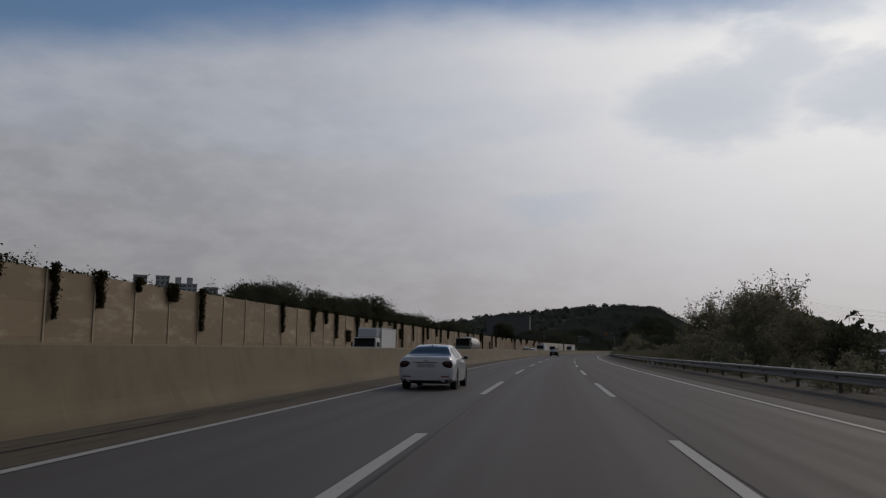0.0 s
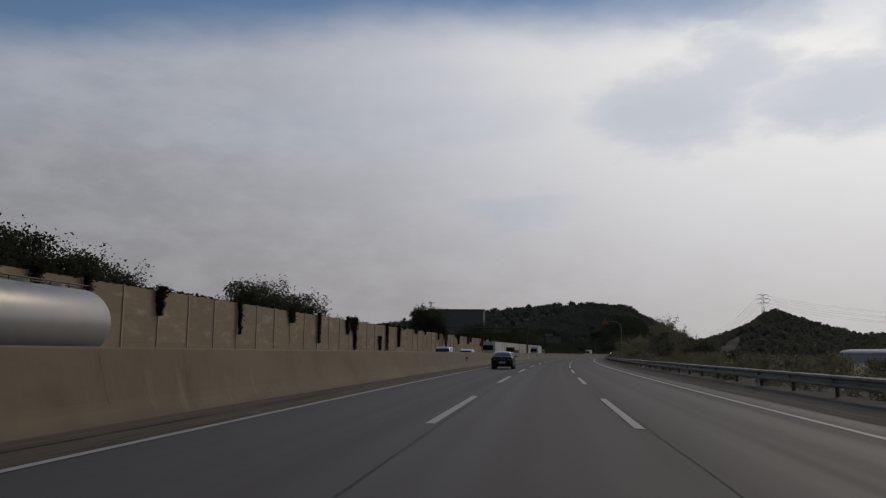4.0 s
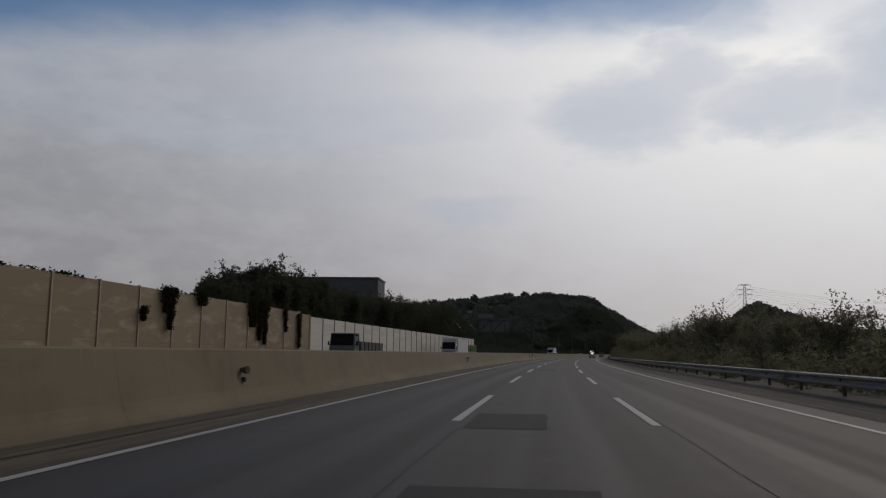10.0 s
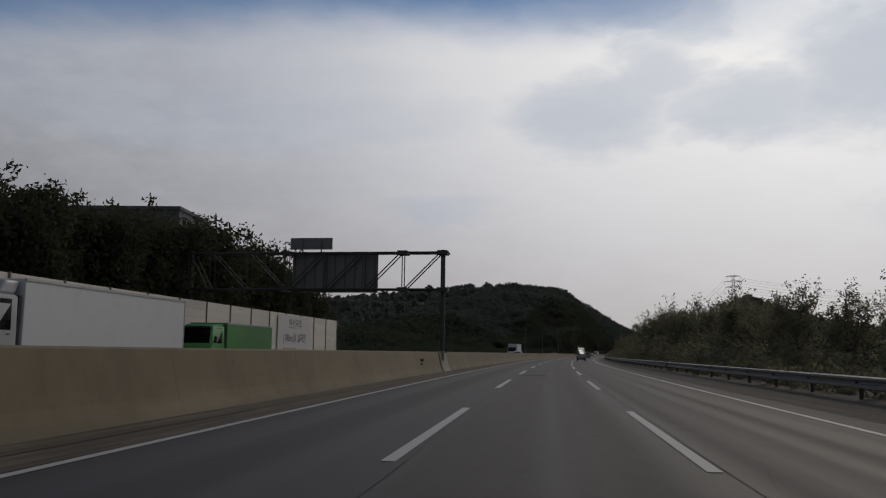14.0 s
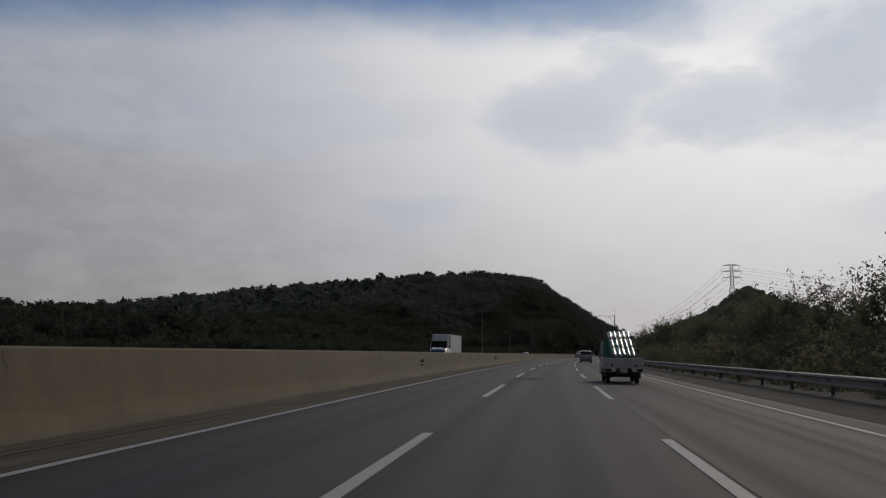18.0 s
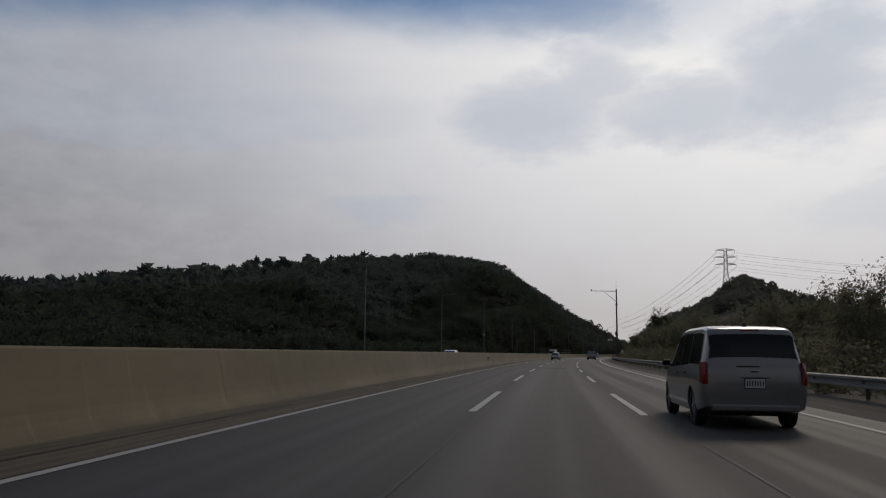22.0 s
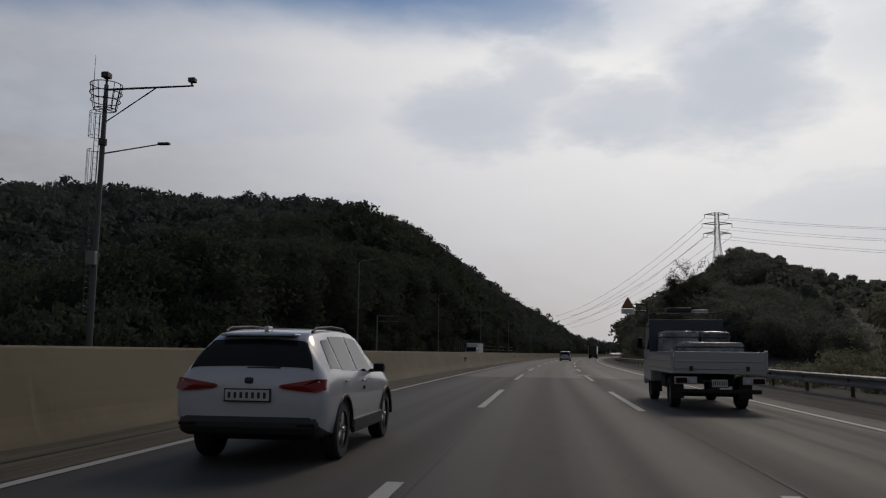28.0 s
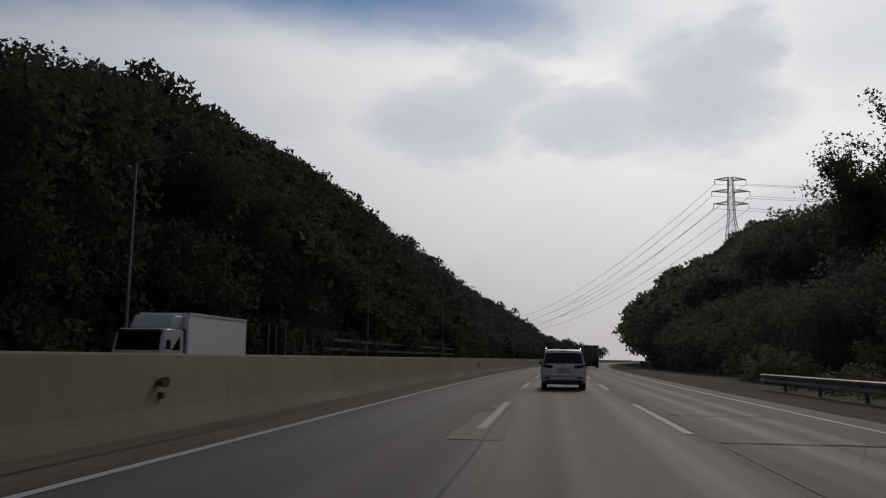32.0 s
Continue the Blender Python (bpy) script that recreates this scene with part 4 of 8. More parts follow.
hedge("verge_shrubs_far", -30, 890, (17.5,), 3.2, (SCRUB_S, [min(3.6, h * 0.6) / 2.6 for h in SCRUB_H]), 32, "taller dull green scrub further from the road", "leaf_dark", coarse_shrub)
hedge("wood_edge_shrubs", 462, 1300, (-26.0, -28.5), 2.8, ([460, 600, 840, 1300], [0.8, 0.9, 1.5, 1.5]), 33, "dark bushes along the far edge of the opposite carriageway", "leaf_wood", coarse_shrub)

def leafy_tree(seed, height, radius, lobes, leaves, leaf, label):
    """A full-crowned tree: tapered trunk, rising limbs, and a crown of many lobes of small leaf sprays."""
    r = np.random.default_rng(seed)
    root = thing("tree", Matrix.Identity(4), label, "tree")
    bm = bmesh.new()
    tube(bm, (0, 0, -0.3), (0.1, 0, height * 0.4), 0.2, 0.15, 8)
    tube(bm, (0.1, 0, height * 0.4), (0, 0.1, height * 0.85), 0.15, 0.04, 7)
    for i in range(10):
        a, z = r.uniform(0, 2 * np.pi), height * r.uniform(0.2, 0.7)
        tube(bm, (0.05, 0.03, z), (radius * 0.7 * math.cos(a), radius * 0.7 * math.sin(a), z + height * 0.18), 0.07, 0.025, 5)
    part("trunk", bm, M["bark"], root)
    c = crown_points(r, leaves, lobes, radius, height, height * 0.16)
    # ragged twigs that stand out of the crown
    tips = crown_points(r, 90, lobes, radius * 1.12, height * 1.03, height * 0.3)
    k = r.integers(0, len(tips), leaves // 7)
    c = np.concatenate([c, tips[k] + r.normal(size=(len(k), 3)) * np.array([0.22, 0.22, 0.28])])
    c[:, 2] *= height / np.quantile(c[:, 2], 0.998)
    v, f = leaf_tris(r, c, leaf)
    part("crown", quick_mesh("crown", v, f, M["leaf_dark"]), None, root)
    return root


WALL_TREES = [leafy_tree(41, 8.0, 2.6, 22, 9000, 0.19, "young feathery dark tree crowding over the noise wall"),
              leafy_tree(42, 8.0, 2.3, 17, 7000, 0.18, "young dark tree with a ragged top behind the noise wall"),
              leafy_tree(43, 10.0, 3.1, 34, 15000, 0.25, "broad dense dark tree towering over the noise wall"),
              leafy_tree(44, 10.0, 2.7, 30, 13000, 0.25, "dense dark tree with a rounded crown behind the noise wall")]
# tops of the tree belt behind the walls
BELT_S = [43, 60, 72, 85, 92, 100, 107, 123, 129, 132, 138, 146, 154, 161, 166]
BELT_H = [5.9, 5.9, 6.6, 8.3, 8.0, 7.5, 8.1, 8.8, 8.3, 6.8, 7.1, 7.9, 8.0, 7.2, 6.9]
GROVE_S = [335, 341, 350, 357, 363, 366, 376, 388, 404, 416, 427, 439, 452, 462, 467]
GROVE_H = [7.2, 8.2, 9.4, 9.8, 9.2, 8.6, 9.0, 10.0, 10.2, 10.6, 10.7, 11.5, 11.3, 10.6, 8.4]
belt_rng = random.Random(62)


def plant_belt(ss, hh, kinds, natural, s, end, gap, d):
    i = 0
    while s < end:
        h = float(np.interp(s, ss, hh)) * belt_rng.uniform(0.90, 1.0)
        k = kinds[i % len(kinds)]
        w = h / natural * belt_rng.uniform(0.9, 1.1)
        copy_thing(WALL_TREES[k], on_road(s, d + belt_rng.uniform(-0.5, 0.5), -0.2, belt_rng.uniform(0, 360)) @ Matrix.Diagonal((w, w, h / natural, 1)))
        s += gap * belt_rng.uniform(0.8, 1.2)
        i += 1


plant_belt(BELT_S, BELT_H, (0, 1), 8.0, 70, 166, 3.3, -26.6)
plant_belt(BELT_S, BELT_H, (1, 0), 8.0, 84, 166, 4.4, -29.5)
plant_belt(GROVE_S, GROVE_H, (2, 3), 10.0, 339, 466, 3.9, -27.0)
plant_belt(GROVE_S, [h * 1.02 for h in GROVE_H], (3, 2), 10.0, 345, 464, 4.6, -31.0)
for s, d, k, h in ((44, -26.5, 1, 6.0), (51, -28, 0, 5.6), (60, -27.5, 1, 5.9), (187, -27, 0, 7.8), (193, -28, 1, 8.4), (200, -27, 0, 7.6), (271, -26.4, 2, 10.4), (275.0, -27.2, 3, 9.2)):
    n = 8.0 if k < 2 else 10.0
    copy_thing(WALL_TREES[k], on_road(s, d, -0.2, s * 53 % 360) @ Matrix.Diagonal((h / n * 1.15, h / n * 1.15, h / n, 1)))
for k, (t, s, h) in enumerate(zip(WALL_TREES, (80, 112, 352, 420), (0.9, 1.0, 1.02, 1.03))):
    t.matrix_world = on_road(s, -27.8, -0.2) @ Matrix.Diagonal((h, h, h, 1))


# ---- telecom pole behind the noise wall ----
tele = thing("telecom_pole", on_road(270.5, -28.6, -0.2), "slim pole with dark panel antennas behind the noise wall", "pole")
bm = bmesh.new()
tube(bm, (0, 0, 0), (0, 0, 8.9), 0.12, 0.09, 10)
part("column", bm, M["dark_steel"], tele)
for x, y in ((-0.38, 0.0), (0.38, 0.0), (0.0, -0.38)):
    bm = bmesh.new()
    box(bm, x - 0.16, x + 0.16, y - 0.10, y + 0.10, 6.4, 8.6, 0.03)
    part("antenna_panel", bm, M["dark_steel"], tele)
bm = bmesh.new()
tube(bm, (0, 0, 8.9), (0, 0, 10.9), 0.025, 0.012, 6)
part("lightning_rod", bm, M["dark_steel"], tele)


# ---- ivy on the noise wall ----
def ivy_mesh(seed, length, width, n):
    """A ragged hanging clump: broad at the wall's top, with a few thin tails."""
    r = np.random.default_rng(seed)
    z = -length * r.uniform(0, 1, n) ** 1.5
    u = -z / length
    tails = r.uniform(-0.5, 0.5, 3) * width
    k = r.integers(0, 3, n)
    spread = width * (0.10 + 0.42 * (1 - u) ** 1.6)
    x = tails[k] * np.clip(u * 2.2, 0, 1) * 0.6 + r.normal(size=n) * spread * 0.55 + 0.06 * np.sin(z * 5 + seed)
    c = np.stack([x, -0.14 - np.abs(r.normal(size=n)) * 0.12, z + 0.08 * np.abs(r.normal(size=n)) * (u < 0.1)], 1)
    v, f = leaf_quads(r, c, 0.15)
    return quick_mesh("ivy", v, f, M["ivy"])


IVY = [ivy_mesh(51, 2.7, 0.6, 1300), ivy_mesh(52, 1.7, 1.0, 1200), ivy_mesh(53, 2.4, 1.5, 2000), ivy_mesh(54, 0.7, 0.8, 500), ivy_mesh(55, 3.3, 0.7, 1500), ivy_mesh(56, 1.1, 1.8, 1100)]
IVY_LEN = (2.7, 1.7, 2.4, 0.7, 3.3, 1.1)
IVY_AT = [  # s, top, bottom, which clump
    (38.4, 4.9, 3.9, 5), (42.7, 4.9, 2.4, 0), (46.5, 4.9, 3.1, 1), (50.4, 4.9, 4.2, 3), (54.5, 4.9, 3.9, 5), (58.5, 4.9, 2.2, 4), (74.1, 4.9, 2.5, 0), (82.6, 4.9, 2.7, 2), (86.5, 4.9, 3.6, 1), (90.3, 4.9, 2.2, 4),
    (95.0, 3.0, 1.9, 5), (98.7, 4.8, 1.5, 4), (98.7, 4.9, 3.9, 5), (102.9, 4.9, 4.3, 3), (106.9, 4.9, 2.5, 2), (110.0, 4.8, 1.4, 2), (114.9, 4.9, 4.3, 3), (118.3, 4.9, 1.4, 2), (121.8, 3.9, 2.6, 1), (123.0, 4.9, 1.4, 4),
    (130.6, 4.9, 2.4, 0), (138.5, 4.9, 1.4, 4), (142.3, 4.9, 2.8, 1), (150.4, 4.9, 3.4, 1), (154.6, 4.9, 2.3, 0), (162.4, 4.9, 3.2, 2), (174.5, 4.9, 2.4, 0), (186.4, 4.9, 3.7, 5), (194.5, 4.9, 2.0, 4),
    (205.0, 4.95, 3.1, 1), (207.2, 4.95, 3.6, 5), (208.4, 4.95, 1.4, 2), (220.5, 3.1, 1.4, 1), (224.6, 4.9, 1.4, 4), (232.2, 4.9, 1.9, 2), (235.6, 4.95, 4.5, 3), (244.5, 4.95, 4.1, 5), (252.0, 4.9, 4.2, 3), (264.3, 4.9, 3.5, 1),
    (272.4, 4.9, 3.0, 5), (283.9, 4.9, 4.3, 3), (286.6, 4.9, 3.9, 5), (287.3, 4.9, 3.0, 2), (299.9, 4.95, 3.1, 2), (303.4, 4.85, 3.6, 5), (318.6, 3.5, 2.8, 3), (321.4, 4.8, 3.4, 5), (321.9, 4.8, 2.4, 2), (326.1, 5.0, 4.1, 5), (334.9, 5.0, 3.0, 5), (336.5, 5.0, 2.0, 2),
    (337.6, 5.0, 1.7, 2), (342.2, 4.7, 2.8, 0), (345.8, 4.4, 1.5, 4)]
for s, top, low, k in IVY_AT:
    ob = new("ivy", IVY[k])
    ob.matrix_world = bay_pose(s) @ Matrix.Translation((0, 0, top + 0.02)) @ Matrix.Diagonal((0.88, 1, (top - low) / IVY_LEN[k], 1))
    tagged(ob, "dark withered ivy hanging down the noise wall", "ivy", "ivy on the noise wall")
# a thin fringe of creeper along the wall's top
r = np.random.default_rng(64)
fs = r.uniform(36, 346, 5200)
keep = np.sin(fs * 0.31) + 0.7 * np.sin(fs * 0.97 + 1) + r.normal(size=len(fs)) * 0.4 > np.where((fs > 84) & (fs < 166), -1.4, 0.25)
fs = fs[keep]
fx, fy = road_np(fs, WALL_D + r.normal(size=len(fs)) * 0.07)
creeper_v, creeper_f = leaf_tris(r, np.stack([fx, fy, 4.78 + np.abs(r.normal(size=len(fs))) * 0.09 - 0.05], 1), 0.19)
tagged(new("creeper", quick_mesh("creeper", creeper_v, creeper_f, M["ivy"])), "thin dark creeper along the top edge of the noise wall", "creeper", kind="stuff")


# ---- gantry with round signals over the opposite carriageway ----
def truss_gantry(s, d_near, d_far, z_low, z_high, label, depth=1.1, r=0.085, bays=11, ground_legs=True):
    """A portal gantry of tubes: a box truss beam on two pairs of tubular legs. Local x runs across the road, y along it."""
    g = thing("sign_gantry", on_road(s, 0, 0), label, "gantry")
    for x, z0 in ((d_near, 1.2), (d_far, -0.2)):
        for y in (-depth / 2, depth / 2):
            bm = bmesh.new()
            tube(bm, (x, y, z0), (x, y, z_high + 0.25), r * 1.5, sides=12)
            part("leg", bm, M["dark_steel"], g, smooth=False)
        zz = np.linspace(z0 + 0.4, z_high, 7)
        for i in range(6):
            a, b = (-1, 1) if i % 2 else (1, -1)
            bm = bmesh.new()
            tube(bm, (x, a * depth / 2, zz[i]), (x, b * depth / 2, zz[i + 1]), 0.032, sides=6)
            part("leg_brace", bm, M["dark_steel"], g)
            bm = bmesh.new()
            tube(bm, (x, -depth / 2, zz[i + 1]), (x, depth / 2, zz[i + 1]), 0.028, sides=6)
            part("leg_rung", bm, M["dark_steel"], g)
    for y in (-depth / 2, depth / 2):
        for z in (z_low, z_high):
            bm = bmesh.new()
            tube(bm, (d_near + 0.35, y, z), (d_far - 0.35, y, z), r, sides=10)
            part("chord", bm, M["dark_steel"], g)
        xs = np.linspace(d_near, d_far, 2 * bays + 1)
        for i in range(2 * bays):
            za, zb = (z_low, z_high) if i % 2 else (z_high, z_low)
            bm = bmesh.new()
            tube(bm, (xs[i], y, za), (xs[i + 1], y, zb), 0.034, sides=6)
            part("lattice_bar", bm, M["dark_steel"], g)
    xs = np.linspace(d_near, d_far, bays + 1)
    for i in range(bays):
        for z in (z_low, z_high):
            a = -1 if i % 2 else 1
            bm = bmesh.new()
            tube(bm, (xs[i], a * depth / 2, z), (xs[i + 1], -a * depth / 2, z), 0.03, sides=6)
            part("cross_brace", bm, M["dark_steel"], g)
            bm = bmesh.new()
            tube(bm, (xs[i], -depth / 2, z), (xs[i], depth / 2, z), 0.03, sides=6)
            part("cross_strut", bm, M["dark_steel"], g)
    for z in (z_low, z_high):
        for y in (-depth / 2, depth / 2):
            bm = bmesh.new()
            box(bm, d_near - 0.28, d_near + 0.28, y - 0.16, y + 0.16, z - 0.13, z + 0.13, 0.02)
            part("flange", bm, M["dark_steel"], g)
    return g


g1 = truss_gantry(270.65, -6.98, -22.7, 4.95, 5.98, "dark steel truss gantry with three round sign backs")
M["sign_back"] = material("sign_back", (0.16, 0.165, 0.17), 0.5, 0.4, grain=5, dark=(0.12, 0.122, 0.125))
M["sign_dark"] = material("sign_back_dark", (0.035, 0.036, 0.04), 0.5, 0.2, grain=5)
for x, mat in ((-9.55, "sign_dark"), (-13.15, "sign_back"), (-17.1, "sign_dark")):
    bm = bmesh.new()
    tube(bm, (x, 0.62, 5.42), (x, 0.70, 5.42), 0.53, sides=36)
    tube(bm, (x, 0.56, 5.42), (x, 0.62, 5.42), 0.47, sides=36)
    disc = part("round_sign", bm, M[mat], g1, "round speed sign seen from behind")
    bm = bmesh.new()
    tube(bm, (x - 0.3, 0.54, 5.0), (x - 0.3, 0.54, 6.0), 0.03)
    tube(bm, (x + 0.3, 0.54, 5.0), (x + 0.3, 0.54, 6.0), 0.03)
    part("bracket", bm, M["dark_steel"], disc)
for x, top in ((-11.1, 8.1), (-17.9, 7.75)):
    bm = bmesh.new()
    tube(bm, (x, -0.5, 5.0), (x, -0.5, top), 0.022, 0.012)
    tube(bm, (x - 0.09, -0.5, top - 0.2), (x + 0.09, -0.5, top - 0.2), 0.008)
    part("lightning_rod", bm, M["dark_steel"], g1)
bm = bmesh.new()
box(bm, -13.3, -12.95, -0.4, 0.2, 6.17, 6.35, 0.02)
tube(bm, (-13.12, -0.1, 5.95), (-13.12, -0.1, 6.2), 0.03)
part("camera_box", bm, M["dark_steel"], g1, "small camera housing on the gantry")

# ---- gantry with a large sign seen from behind ----
def pratt_gantry(s, label):
    """A box-truss gantry on single columns: paired chords, verticals at each panel point and one diagonal per panel."""
    g = thing("sign_gantry", on_road(s, 0, 0), label, "gantry")
    nodes = [-6.95, -9.6, -12.25, -14.9, -17.55, -20.2, -22.85, -24.4]
    zl, zh, half = 5.3, 7.72, 0.42
    for x, z0 in ((-6.95, 1.2), (-24.4, -0.2)):
        bm = bmesh.new()
        tube(bm, (x, 0, z0), (x, 0, zh + 0.2), 0.17, 0.15, 14)
        part("column", bm, M["dark_steel"], g)
        bm = bmesh.new()
        tube(bm, (x, 0, z0), (x, 0, z0 + 0.12), 0.32, sides=14)
        part("base_flange", bm, M["dark_steel"], g)
    for y in (-half, half):
        for z in (zl, zh):
            bm = bmesh.new()
            tube(bm, (-6.55, y, z), (-24.6, y, z), 0.06, sides=10)
            part("chord", bm, M["dark_steel"], g)
        for k, (x0, x1) in enumerate(zip(nodes[:-1], nodes[1:])):
            bm = bmesh.new()
            z0, z1 = (zh, zl) if x0 > -15 else (zl, zh)
            tube(bm, (x0 - 0.12, y, z0), (x1 + 0.12, y, z1), 0.042, sides=8)
            part("diagonal", bm, M["dark_steel"], g)
        for x in nodes:
            bm = bmesh.new()
            tube(bm, (x, y, zl), (x, y, zh), 0.035, sides=8)
            part("vertical", bm, M["dark_steel"], g)
    for z in (zl, zh):
        for k, (x0, x1) in enumerate(zip(nodes[:-1], nodes[1:])):
            sgn = 1 if k % 2 else -1
            bm = bmesh.new()
            tube(bm, (x0, sgn * half, z), (x1, -sgn * half, z), 0.03, sides=6)
            part("plan_brace", bm, M["dark_steel"], g)
        for x in (-6.95, -9.6, -17.55):
            bm = bmesh.new()
            box(bm, x - 0.34, x + 0.34, -half - 0.08, half + 0.08, z - 0.13, z + 0.13, 0.02)
            part("splice_box", bm, M["dark_steel"], g)
    return g


g2 = pratt_gantry(433.4, "dark steel truss gantry carrying a large sign seen from behind")
bm = bmesh.new()
box(bm, -17.4, -11.45, 0.66, 0.72, 5.15, 7.88, 0.01)
panel = part("sign_panel", bm, M["sign_back"], g2, "large grey sign board seen from behind")
for k in range(9):
    bm = bmesh.new()
    x = -17.2 + 5.55 * k / 8
    box(bm, x - 0.035, x + 0.035, 0.60, 0.66, 5.2, 7.8)
    part("stiffener", bm, M["steel_post"], panel)
bm = bmesh.new()
box(bm, -17.6, -14.65, 0.62, 0.68, 8.08, 8.88, 0.01)
small = part("sign_panel", bm, M["sign_back"], g2, "small grey name board above the beam")
for x in (-16.7, -15.4):
    bm = bmesh.new()
    box(bm, x - 0.04, x + 0.04, 0.55, 0.62, 7.6, 8.7)
    part("stiffener", bm, M["steel_post"], small)
bm = bmesh.new()
tube(bm, (-20.6, 0, 7.7), (-20.6, 0, 8.9), 0.02)
part("lightning_rod", bm, M["dark_steel"], g2)
bm = bmesh.new()
box(bm, -7.15, -6.72, -0.75, -0.45, 0.72, 1.32, 0.02)
part("junction_box", bm, M["barrier_grey"], g2, "grey junction box at the gantry foot")


# ---- banner on the white noise wall ----
M["banner"] = material("banner_cloth", (0.62, 0.60, 0.56), 0.8, grain=3, stain=(0.5, 0.48, 0.43), stain_scale=1.0)
M["ink"] = material("dark_grey_ink", (0.10, 0.10, 0.13), 0.8)
M["ink_red"] = material("dull_red_ink", (0.30, 0.10, 0.10), 0.8)
sa, sb = road(447.2, WALL_D + 0.16), road(456.2, WALL_D + 0.16)
ban = thing("banner", Matrix.Translation(sa) @ Matrix.Rotation(math.atan2(sb.y - sa.y, sb.x - sa.x), 4, "Z"), "white safety banner with dark Korean lettering on the noise wall", "banner")
bm = bmesh.new()
box(bm, 0.0, 9.0, -0.012, 0.012, 0.25, 4.3, 0.004)
part("cloth", bm, M["banner"], ban)


def lettering(text, x, z, size, mat, parent, depth=0.004, rx=90, rz=0, y=-0.02, align="CENTER", name="lettering"):
    cu = bpy.data.curves.new(name, "FONT")
    cu.body, cu.size, cu.align_x, cu.align_y, cu.extrude = text, size, align, "CENTER", depth
    cu.materials.append(mat)
    ob = new(name, cu)
    ob.parent = parent
    ob.matrix_local = pose(x, y, z, rx, 0, rz)
    return ob


lettering("안전거리", 4.5, 3.55, 0.95, M["ink"], ban)
lettering("(100m)를 넓히면", 4.5, 2.30, 0.90, M["ink"], ban)
lettering("추돌방지는 100%", 4.5, 1.05, 0.90, M["ink_red"], ban)


# ---- warning triangle on a curved arm ----
M["sign_red"] = material("sign_red", (0.13, 0.030, 0.022), 0.5)
M["sign_amber"] = material("sign_amber", (0.24, 0.115, 0.03), 0.5)
M["sign_white"] = material("sign_white", (0.72, 0.72, 0.72), 0.5)


def triangle_mesh(w, y0, y1, lift=0.0, shrink=1.0):
    h = w * 0.866
    pts = []
    for i in range(3):
        a = radians(90 + 120 * i)
        for off in (-4, 0, 4):
            b = a + radians(off)
            rr = (h * 2 / 3) * shrink * (0.94 if off else 0.965)
            pts.append((math.cos(b) * rr, math.sin(b) * rr + h / 3 + lift))
    bm = bmesh.new()
    front = [bm.verts.new((x, y0, z)) for x, z in pts]
    back = [bm.verts.new((x, y1, z)) for x, z in pts]
    bm.faces.new(front)
    bm.faces.new(back[::-1])
    for i in range(9):
        bm.faces.new((front[i], back[i], back[(i + 1) % 9], front[(i + 1) % 9]))
    bmesh.ops.recalc_face_normals(bm, faces=bm.faces)
    return bm


def curved_pole(pts, r0, r1):
    bm = bmesh.new()
    for i in range(len(pts) - 1):
        u, v = i / (len(pts) - 1), (i + 1) / (len(pts) - 1)
        tube(bm, pts[i], pts[i + 1], r0 + (r1 - r0) * u, r0 + (r1 - r0) * v, 10)
    return bm


t1 = thing("warning_sign", on_road(244.3, 0, 0), "triangular warning sign on a curved grey pole arm over the shoulder", "road sign")
arm = [(9.42, 0, -0.2), (9.42, 0, 3.0), (9.42, 0, 5.3)] + [(9.42 - 1.1 * (1 - math.cos(a)), 0, 5.3 + 0.98 * math.sin(a)) for a in np.linspace(0.25, math.pi / 2, 6)] + [(7.3, 0, 6.31)]
part("pole", curved_pole(arm, 0.10, 0.05), M["pole"], t1)
tri = triangle_mesh(1.32, -0.03, 0.0, 5.83)
bmesh.ops.translate(tri, verts=tri.verts, vec=(6.97, -0.06, 0))
board = part("sign_board", tri, M["sign_red"], t1, "red-edged triangular board")
tri = triangle_mesh(1.32, -0.036, -0.031, 5.83, 0.78)
bmesh.ops.translate(tri, verts=tri.verts, vec=(6.97, -0.06, 0.0))
part("sign_face", tri, M["sign_amber"], board, "dull amber sign face")
bm = bmesh.new()
for a, b in (((6.85, -0.10, 6.02), (6.95, -0.10, 6.30)), ((6.95, -0.10, 6.30), (7.12, -0.10, 6.42))):
    tube(bm, a, b, 0.04, sides=6)
part("symbol", bm, M["ink"], board)

t2 = thing("warning_sign", on_road(834.5, 0, 0), "orange slippery-road warning triangle with white text plate on double arm", "road sign")
part("pole", curved_pole([(8.95, 0, -0.2), (8.95, 0, 6.42)], 0.14, 0.12), M["dark_steel"], t2)
for z in (5.55, 6.25):
    part("arm", curved_pole([(8.95, 0, z), (7.9, 0, z)], 0.075, 0.06), M["dark_steel"], t2)
    part("arm", curved_pole([(7.9, 0, z), (6.75, 0, z)], 0.05, 0.05), M["dark_steel"], t2)
    bm = bmesh.new()
    tube(bm, (7.82, 0, z), (7.95, 0, z), 0.12, sides=12)
    part("flange", bm, M["dark_steel"], t2)
tri = triangle_mesh(1.30, -0.03, 0.0, 5.83)
bmesh.ops.translate(tri, verts=tri.verts, vec=(7.05, -0.10, 0))
board = part("sign_board", tri, M["sign_red"], t2, "red-edged triangular board")
tri = triangle_mesh(1.30, -0.036, -0.031, 5.87, 0.74)
bmesh.ops.translate(tri, verts=tri.verts, vec=(7.05, -0.10, 0))
part("sign_face", tri, M["sign_amber"], board, "amber sign face with a dark skid symbol")
